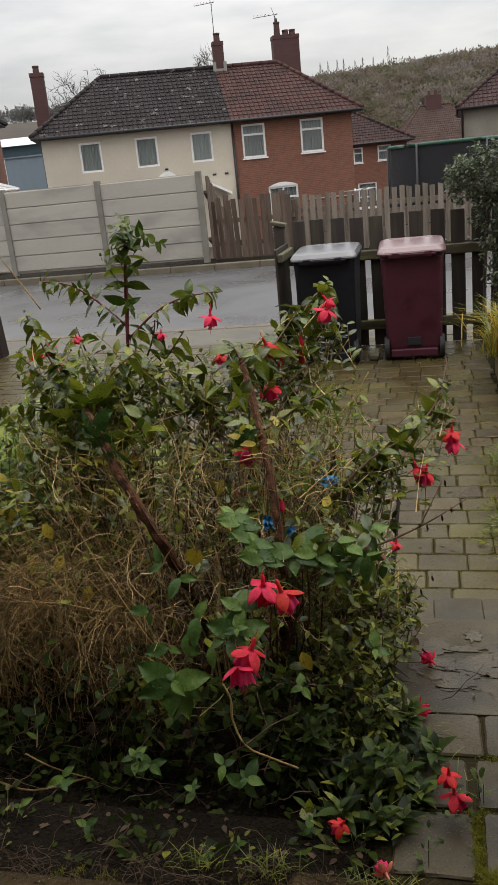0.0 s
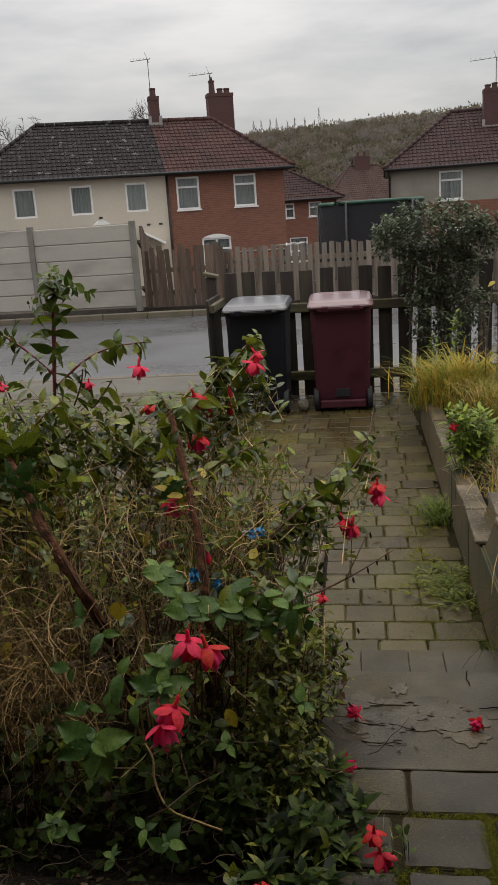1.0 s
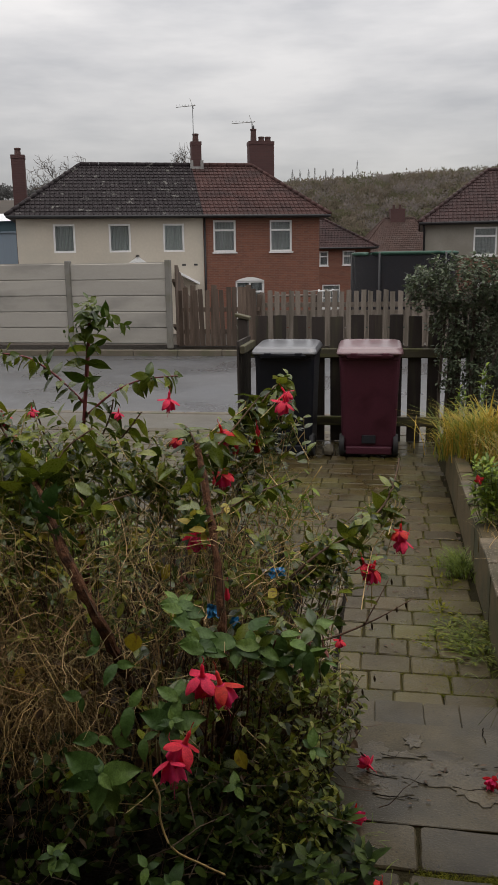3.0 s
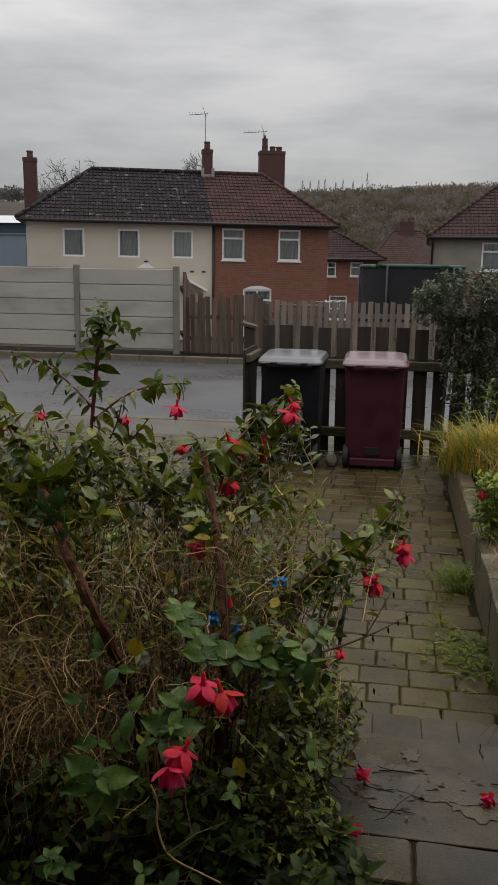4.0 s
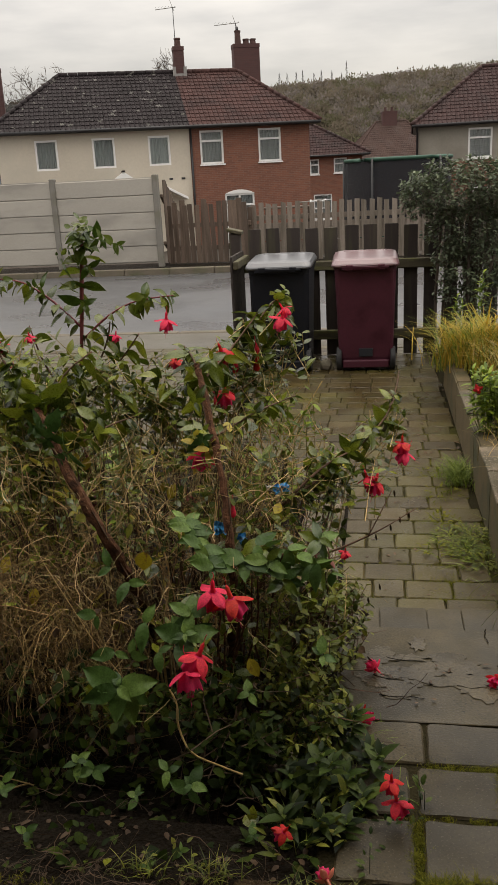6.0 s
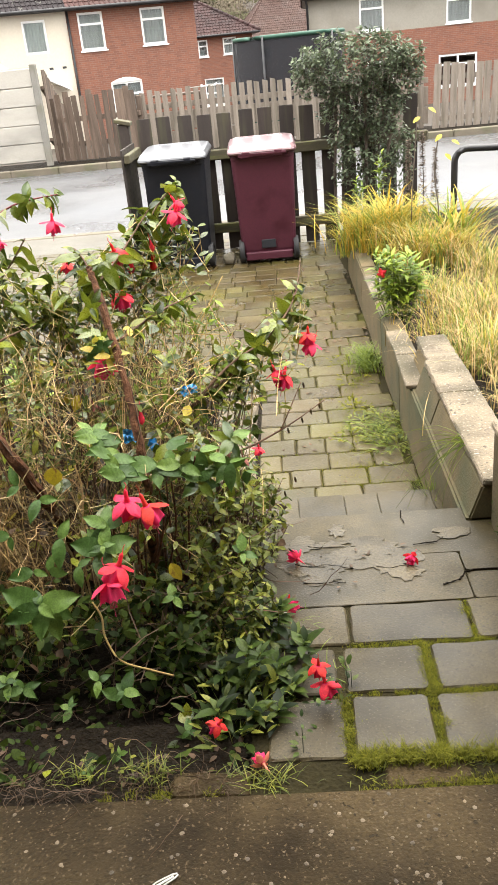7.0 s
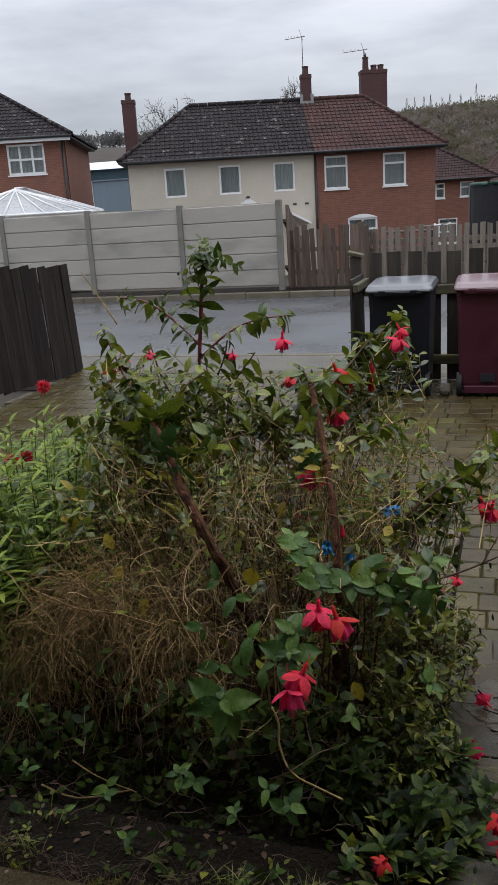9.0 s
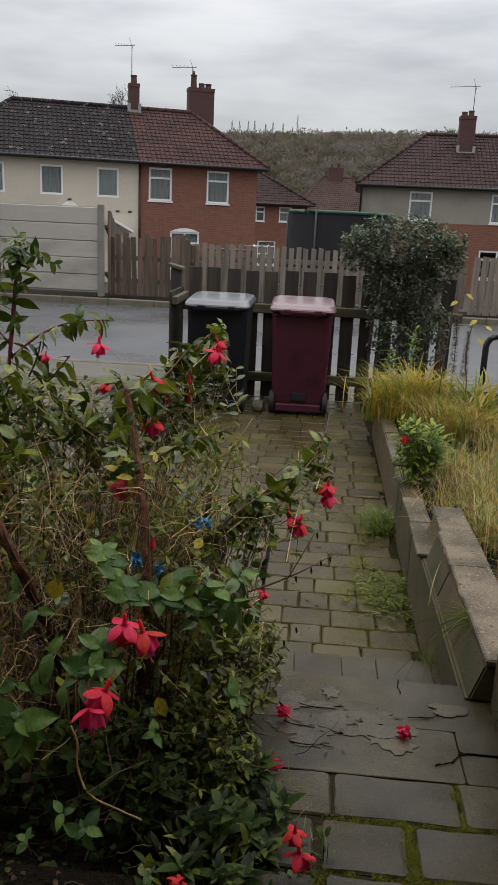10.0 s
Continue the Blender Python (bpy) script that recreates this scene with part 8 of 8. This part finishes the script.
small_leaf_shrub()


def weed(at, label, n, size, mat, spread=0.08, upright=0.4, slim=0.55, name="weed", group="weeds along the paving"):
    V, F = [], []
    for _ in range(n):
        a = random.uniform(0, 6.28)
        r = spread * math.sqrt(random.random())
        p = Vector((r * math.cos(a), r * math.sin(a), random.uniform(0.0, upright * 0.08)))
        k = size * random.uniform(0.6, 1.3)
        leaf_into(V, F, p, (math.cos(a) + random.gauss(0, 0.5), math.sin(a) + random.gauss(0, 0.5), upright * random.uniform(0.2, 1.6)), (0, 0, 1), k, k * slim, random.uniform(0.1, 0.4))
        if random.random() < 0.12:
            tube_into(V, F, [Vector((p.x * 0.5, p.y * 0.5, 0)), p], 0.001, 3)
    t = thing(name, label, "weed", at, group=group)
    part("leaves", raw("leaves", V, F, mat, True), t, kind="stuff")


def build_weeds():
    for i in range(9):
        x = random.uniform(-1.55, -0.15)
        weed((x, random.uniform(1.27, 1.45), 0.2), "small green weed with rounded leaves at the bed's edge", random.randint(12, 26), random.uniform(0.022, 0.04), M["leaf_shaded"] if i % 4 else M["leaf_dark"], 0.07, 1.0, 0.7)
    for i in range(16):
        weed((random.uniform(-1.65, -0.18), random.uniform(1.2, 1.33), 0.2 + 0.03 * (i % 3)), "small yellow-green weed along the edge of the concrete", random.randint(12, 24), random.uniform(0.014, 0.022), M["leaf_shaded"] if i % 2 == 0 else M["leaf_small"], 0.06, 0.8, 0.6)
    V, F = [], []
    for _ in range(900):  # creeping leaves that cover the soil
        p = Vector((random.uniform(-1.75, -0.15), random.uniform(1.24, 1.62), 0.2 + abs(random.gauss(0, 0.03))))
        k = random.uniform(0.014, 0.034)
        leaf_into(V, F, p, rnd_dir(0.1), rnd_dir(1.2), k, k * 0.75, 0.2)
    thing("ground_cover", "creeping leaves covering the bed's soil, shade put into their colour", "ground cover", data=raw("ground_cover", V, F, M["leaf_shaded"], True), kind="stuff")
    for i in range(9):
        weed((random.uniform(-1.5, -0.2), random.uniform(1.32, 1.75), 0.2), "ivy-like ground weed under the bush, shade put into its colour", 24, 0.036, M["leaf_shaded"], 0.1, 0.7, 0.75)
    for i in range(8):
        weed((random.uniform(-0.26, -0.03), random.uniform(1.34, 1.66), 0.24), "leafy green weed spreading over the terrace slabs", 34, random.uniform(0.026, 0.042), M["leaf_small"] if i % 2 else M["leaf_shaded"], 0.08, 1.2, 0.34)
    V, F = [], []
    for x, y, n, h in ((-0.1, 1.5, 22, 0.08), (-0.02, 1.6, 14, 0.06), (-0.16, 1.42, 18, 0.08), (0.03, 1.52, 10, 0.05), (-0.06, 1.7, 16, 0.07), (0.0, 1.72, 14, 0.05)):
        for _ in range(n):
            a = random.uniform(0, 6.28)
            blade_into(V, F, (x + random.gauss(0, 0.03), y + random.gauss(0, 0.03), 0.27), (math.cos(a), math.sin(a)), h * random.uniform(0.5, 1.3), h * 0.8, 0.003, 0.45, 4)
    thing("bed_grass", "grass blades among the weeds beside the terrace slabs", "grass", data=raw("bed_grass", V, F, M["green_blade"]), kind="stuff")
    for x, y in ((0.07, 1.43), (0.1, 1.48), (-0.02, 1.3), (0.02, 1.36), (0.59, 2.14), (0.585, 2.05), (0.592, 1.95), (0.58, 1.86)):
        weed((x, y, U - 0.01), "small green weed growing from a paving joint", 9, 0.018, M["leaf_weed"], 0.018, 1.2, 0.5)
    V, F = [], []
    for x, y, n, h in ((-0.09, 1.225, 70, 0.05), (-0.16, 1.24, 20, 0.04), (0.3, 1.25, 30, 0.03), (-0.35, 1.26, 60, 0.05), (-0.5, 1.27, 40, 0.05), (-1.0, 1.26, 40, 0.04), (0.09, 1.23, 20, 0.035), (0.52, 1.235, 40, 0.028), (0.4, 1.22, 30, 0.025)):
        for _ in range(n):
            a = random.uniform(0, 6.28)
            blade_into(V, F, (x + random.gauss(0, 0.03), y + random.gauss(0, 0.012), U - 0.02), (math.cos(a), math.sin(a)), h * random.uniform(0.6, 1.3), h * 0.9, 0.003, 0.4, 4)
    thing("edge_grass", "small tufts of grass along the concrete edge", "grass", data=raw("edge_grass", V, F, M["leaf_small"]), kind="stuff")
    V, F = [], []
    for _ in range(150):  # dead leaves and bits on the soil and paving
        x, y = random.uniform(-1.7, -0.1), random.uniform(1.22, 1.7)
        leaf_into(V, F, (x, y, 0.203 if y > 1.42 else 0.265), rnd_dir(0) * Vector((1, 1, 0.2)), (0, 0, 1), random.uniform(0.012, 0.035), 0.012, 0.4)
    for _ in range(120):
        x, y = random.uniform(-0.1, 0.48), random.uniform(2.9, 6.8)
        leaf_into(V, F, (x, y, 0.002), rnd_dir(0) * Vector((1, 1, 0.1)), (0, 0, 1), random.uniform(0.012, 0.03), 0.012, 0.3)
    for _ in range(14):
        x, y = random.uniform(-0.1, 0.3), random.gauss(1.98, 0.06)
        leaf_into(V, F, (x, y, U + 0.006), rnd_dir(0) * Vector((1, 1, 0.1)), (0, 0, 1), random.uniform(0.008, 0.028), 0.008, 0.3)
    for _ in range(90):  # dark bits swept up against the end of the path
        leaf_into(V, F, (random.gauss(0.2, 0.16), random.uniform(4.6, 6.9), 0.004), rnd_dir(0) * Vector((1, 1, 0.1)), (0, 0, 1), random.uniform(0.02, 0.05), 0.02, 0.3)
    thing("leaf_litter", "scattered dead leaves and bits on soil and paving", "litter", data=raw("leaf_litter", V, F, M["leaf_brown"]), kind="stuff")
    # weeds on the garden path
    for x, y, n in ((0.38, 3.42, 110), (0.42, 3.6, 90), (0.33, 3.55, 70), (0.44, 3.3, 80), (0.3, 3.75, 40), (0.33, 4.1, 34), (0.26, 3.4, 30), (0.3, 4.4, 24)):
        weed((x, y, 0.0), "flat patch of weeds and moss spreading on the path", int(n * 1.6), 0.026, M["leaf_small"] if n > 60 else M["moss"], 0.09, 0.35, 0.34)
    V, F = [], []
    for _ in range(380):
        a = random.uniform(0, 6.28)
        blade_into(V, F, (0.43 + random.gauss(0, 0.035), 4.35 + random.gauss(0, 0.07), 0), (math.cos(a) - 0.4, math.sin(a) - 0.3), random.uniform(0.08, 0.19), random.uniform(0.05, 0.16), 0.004, 0.45)
    thing("grass_tuft", "tuft of green grass at the foot of the retaining wall", "grass", data=raw("path_grass", V, F, M["green_blade"]), kind="stuff")
    V, F = [], []
    for _ in range(80):
        a = random.uniform(2.6, 5.0)
        blade_into(V, F, (0.49 + random.gauss(0, 0.012), 2.66 + random.gauss(0, 0.04), 0.01), (math.cos(a), math.sin(a)), random.uniform(0.1, 0.34), random.uniform(0.03, 0.12), 0.0035, 0.3)
    for _ in range(30):  # thin blades that spill from the top of the wall
        strand_into(V, F, Vector((0.556 + random.gauss(0, 0.006), 2.46 + random.gauss(0, 0.02), 0.424)), Vector((random.uniform(-0.9, -0.3), random.gauss(0.1, 0.5), random.uniform(-0.5, 0.3))), random.uniform(0.1, 0.34), random.uniform(0.0008, 0.0015), 0.16, 7, 0.15)
    thing("grass_tuft", "tuft of yellow-green grass hanging against the wall", "grass", data=raw("wall_grass", V, F, M["green_blade"]), kind="stuff")
    V, F = [], []
    for _ in range(90):
        a = random.uniform(2.4, 5.6)
        blade_into(V, F, (0.4 + random.gauss(0, 0.07), 3.42 + random.gauss(0, 0.12), 0.005), (math.cos(a), math.sin(a)), random.uniform(0.04, 0.1), random.uniform(0.06, 0.16), 0.004, 0.5)
    thing("grass_tuft", "low tuft of yellow-green grass spreading on the path", "grass", data=raw("low_grass", V, F, M["green_blade"]), kind="stuff")


build_weeds()


# ---- raised bed planting ----
def grass_clump(at, label, specs, count_group="ornamental grasses"):
    t = thing("ornamental_grass", label, "grass", at, group=count_group)
    for name, mat, n, h, reach, w, sag, rad in specs:
        V, F = [], []
        for _ in range(n):
            a = random.uniform(0, 6.28)
            p = (random.gauss(0, rad), random.gauss(0, rad), 0)
            k = random.uniform(0.6, 1.2)
            blade_into(V, F, p, (math.cos(a), math.sin(a)), h * k, reach * k * random.uniform(0.4, 1.2), w, sag, 6)
        part(name, raw(name, V, F, M[mat]), t, kind="stuff")


grass_clump((0.72, 6.0, 0.26), "arching clump of yellow-green grass over the wall", (("gold_blades", "gold", 820, 0.58, 0.36, 0.008, 0.5, 0.13), ("green_blades", "green_blade", 380, 0.56, 0.36, 0.007, 0.45, 0.13)))
grass_clump((1.0, 5.5, 0.26), "clump of yellowing grass in the raised bed", (("gold_blades", "gold", 460, 0.46, 0.36, 0.007, 0.5, 0.14), ("straw_blades", "straw", 260, 0.46, 0.3, 0.006, 0.5, 0.14), ("green_blades", "green_blade", 200, 0.46, 0.3, 0.007, 0.45, 0.14)))
grass_clump((0.6, 6.35, 0.15), "clump of yellow-green grass at the end of the path", (("gold_blades", "gold", 330, 0.4, 0.24, 0.006, 0.6, 0.06), ("green_blades", "green_blade", 160, 0.36, 0.22, 0.006, 0.5, 0.06)))
for x, y, n, h in ((0.88, 3.5, 420, 0.3), (0.98, 4.1, 420, 0.32), (0.95, 2.9, 330, 0.28), (0.86, 4.6, 300, 0.26), (1.2, 3.2, 300, 0.32), (1.25, 4.9, 300, 0.36), (0.78, 3.95, 200, 0.24)):
    grass_clump((x, y, 0.26), "tangled clump of dry straw-coloured grass in the raised bed", (("straw_blades", "straw", int(n * 0.5), h * 1.1, h * 0.8, 0.0035, 0.5, 0.11), ("dry_blades", "dry", n // 3, h * 0.9, h * 0.9, 0.0035, 0.6, 0.11), ("green_blades", "green_blade", n // 3, h * 1.15, h * 0.55, 0.004, 0.4, 0.1), ("gold_blades", "gold", n // 5, h * 1.1, h * 0.6, 0.004, 0.45, 0.1)), "dry grasses")

grass_clump((1.18, 5.75, 0.26), "clump of broad yellow-green sword leaves in the raised bed", (("sword_leaves", "gold", 46, 0.62, 0.4, 0.02, 0.4, 0.06), ("green_sword_leaves", "green_blade", 40, 0.58, 0.34, 0.02, 0.4, 0.06)))
grass_clump((0.8, 6.1, 0.26), "clump of broad yellow sword leaves by the fence", (("sword_leaves", "gold", 34, 0.6, 0.26, 0.018, 0.3, 0.05), ("green_sword_leaves", "green_blade", 26, 0.5, 0.3, 0.016, 0.4, 0.06)))
for x, y, h in ((1.05, 6.3, 0.75), (0.98, 6.5, 0.68), (1.16, 6.4, 0.62)):
    d = thing("dock_stem", "dead rusty-brown dock stem with seeds in the raised bed", "weed", (x, y, 0.26), group="dock stems")
    V, F = [], []
    for _ in range(420):
        t = random.uniform(0.4, 1.0)
        a = random.uniform(0, 6.28)
        leaf_into(V, F, (0.02 * math.cos(a) * (1.4 - t), 0.02 * math.sin(a) * (1.4 - t), h * t), (math.cos(a), math.sin(a), 0.6), (0, 0, 1), 0.018, 0.014, 0.3)
    part("seed_head", raw("seed_head", V, F, M["leaf_brown"]), d, "rusty seed head", kind="stuff")
    part("stem", tube("stem", M["bark"], [(0, 0, 0), (0.01, 0, h * 0.5), (0, 0.01, h)], 0.003, 5), d)
p = lance_plant((0.6, 4.3, 0.26), "bright green leafy plant with one red flower on the wall", 0.34, 34, 0.11, "plants in the raised bed")
for x, y, h in ((0.78, 6.62, 0.62), (0.62, 6.7, 0.5)):
    lance_plant((x, y, 0.26), "pale green upright plant spike by the fence", h, 4, 0.03, "plants in the raised bed")


def build_sapling():
    t = thing("sapling", "thin bare sapling with a few bright yellow leaves", "sapling", (1.04, 5.7, 0.26))
    part("stem", tube("stem", M["bark"], curve_points([(0, 0, 0), (0.02, 0, 0.3), (-0.01, 0, 0.55), (0.02, 0.01, 0.78)]), [0.004] * 13, 6), t)
    part("stem", tube("stem", M["bark"], curve_points([(-0.15, 0.1, 0), (-0.14, 0.1, 0.4), (-0.1, 0.1, 0.95)]), [0.0035] * 9, 6), t)
    V, F = [], []
    for z, x in ((0.78, 0.04), (0.74, 0.1), (0.66, 0.06), (0.9, -0.1), (0.95, -0.05)):
        leaf_into(V, F, (x, 0, z), (random.uniform(-1, 1), -0.3, -0.3), (0, -0.4, 1), 0.06, 0.04, 0.3)
    part("leaves", raw("leaves", V, F, M["leaf_yellow"], True), t, "yellow autumn leaves", kind="stuff")


build_sapling()


def holly_shrub():
    s = thing("evergreen_shrub", "tall dark evergreen shrub with small leathery leaves by the fence", "shrub", (0.7, 7.4, 0.0))
    for x, y, x2, z2 in ((-0.2, 0.02, -0.18, 1.2), (-0.14, 0.1, -0.05, 1.4), (0.02, 0.0, 0.06, 1.45), (0.12, 0.05, 0.25, 1.4), (0.2, -0.05, 0.3, 1.1), (0.05, 0.12, -0.02, 1.3)):
        part("trunk", tube("trunk", M["bark"], curve_points([(x, y, 0), (x + random.uniform(-0.04, 0.04), y, 0.5), (x2, y, z2)]), [0.013] * 9, 6), s, "thin grey stem")
    V, F, SV, SF = [], [], [], []
    for c, r, n in (((-0.02, 0.0, 1.5), (0.52, 0.28, 0.26), 400), ((-0.3, 0.0, 1.42), (0.26, 0.2, 0.2), 120), ((0.28, 0.0, 1.42), (0.28, 0.2, 0.26), 150), ((0.05, 0.0, 1.18), (0.4, 0.22, 0.26), 260), ((0.1, 0.0, 0.85), (0.4, 0.2, 0.26), 170), ((0.12, 0.0, 0.55), (0.36, 0.18, 0.22), 90), ((0.46, 0.05, 1.45), (0.12, 0.1, 0.2), 30)):
        for _ in range(n):
            b = in_ball()
            b = b.normalized() * b.length ** 0.6
            p = Vector(c) + Vector((b.x * r[0], b.y * r[1], b.z * r[2]))
            d = (p - Vector((0, 0.05, 0.9))).normalized() + rnd_dir(0.3) * 0.8
            d.normalize()
            q = p - d * random.uniform(0.06, 0.14)
            tube_into(SV, SF, [q, p], [0.003, 0.0015], 3)
            for i in range(7):
                o = Matrix.Rotation(2.4 * i, 3, d) @ d.orthogonal().normalized()
                k = random.uniform(0.028, 0.05)
                leaf_into(V, F, q.lerp(p, (i + 1) / 7), o + d * 0.4, Vector((0, 0, 1)) + rnd_dir() * 0.6, k, k * 0.52, 0.15)
    part("crown", raw("crown", V, F, M["leaf_holly"]), s, "dense dark green leaves", kind="stuff")
    part("twig_growth", raw("twig_growth", SV, SF, M["bark"]), s, kind="stuff")


holly_shrub()


def pale_stones():
    for x, y, z, r in ((-0.2, 1.66, 0.215, 0.035), (-0.25, 1.7, 0.21, 0.045), (-0.17, 1.6, 0.21, 0.024), (-0.14, 1.74, 0.215, 0.03), (-0.06, 1.76, 0.29, 0.016)):
        st = thing("stone", "pale broken stone lying in the planted bed", "stone", (x, y, z), group="pale stones in the bed")
        bm = bmesh.new()
        bmesh.ops.create_icosphere(bm, subdivisions=2, radius=1)
        o = rnd_dir() * 5
        for v in bm.verts:
            k = r * (1 + 0.5 * noise.noise(v.co * 1.4 + o))
            v.co = Vector((v.co.x * k * 1.3, v.co.y * k, max(-0.012, v.co.z * k * 0.55)))
        part("rock", mesh_of("rock", bm, M["pale_stone"]), st)


pale_stones()


# ---- small things ----
def scrap(name, label, at, w, h, mat, category, yaw):
    n, V = 7, []
    for j in range(n):
        for i in range(n):
            x, z = w * (i / (n - 1) - 0.5), h * (j / (n - 1) - 0.5)
            V.append((x * random.uniform(0.8, 1.1), random.uniform(-0.3, 0.3) * min(w, h), z * random.uniform(0.8, 1.1)))
    F = [(j * n + i, j * n + i + 1, (j + 1) * n + i + 1, (j + 1) * n + i) for j in range(n - 1) for i in range(n - 1)]
    thing(name, label, category, pose(*at, 0, 0, yaw), data=raw(name, V, F, mat))


scrap("plastic_scrap", "crumpled bright blue plastic scrap caught in the bush", (-0.4, 1.85, 0.8), 0.032, 0.036, M["plastic_blue"], "litter", 10)
scrap("plastic_scrap", "crumpled bright blue plastic scrap caught in the bush", (-0.345, 1.85, 0.77), 0.026, 0.03, M["plastic_blue"], "litter", -20)
scrap("plastic_scrap", "crumpled bright blue plastic scrap caught in the bush", (-0.26, 2.0, 0.85), 0.045, 0.026, M["plastic_blue"], "litter", 25)
scrap("paper_scrap", "crumpled pale paper scrap caught in the bush", (-0.29, 2.0, 0.85), 0.018, 0.014, M["litter"], "litter", 5)


def build_clip():
    c = thing("hair_clip", "small white snap hair clip lying on the concrete", "hair clip", pose(-0.28, 1.0, U + 0.002, 0, 0, 32))
    V, F = [], []
    prof = ((0.026, 0.0015), (0.018, 0.0045), (0.0, 0.006), (-0.016, 0.0065), (-0.024, 0.004))
    for s in (-1, 1):
        tube_into(V, F, [(x, s * w, 0.002) for x, w in prof], 0.0016, 5)
    part("frame", raw("frame", V, F, M["litter"]), c)
    part("tongue", boxes("tongue", M["litter"], (-0.02, 0.018, -0.002, 0.002, 0.001, 0.003), bevel=0.0005), c)


build_clip()

# ---- paving pieces and moss ----
build_setts()
build_moss()
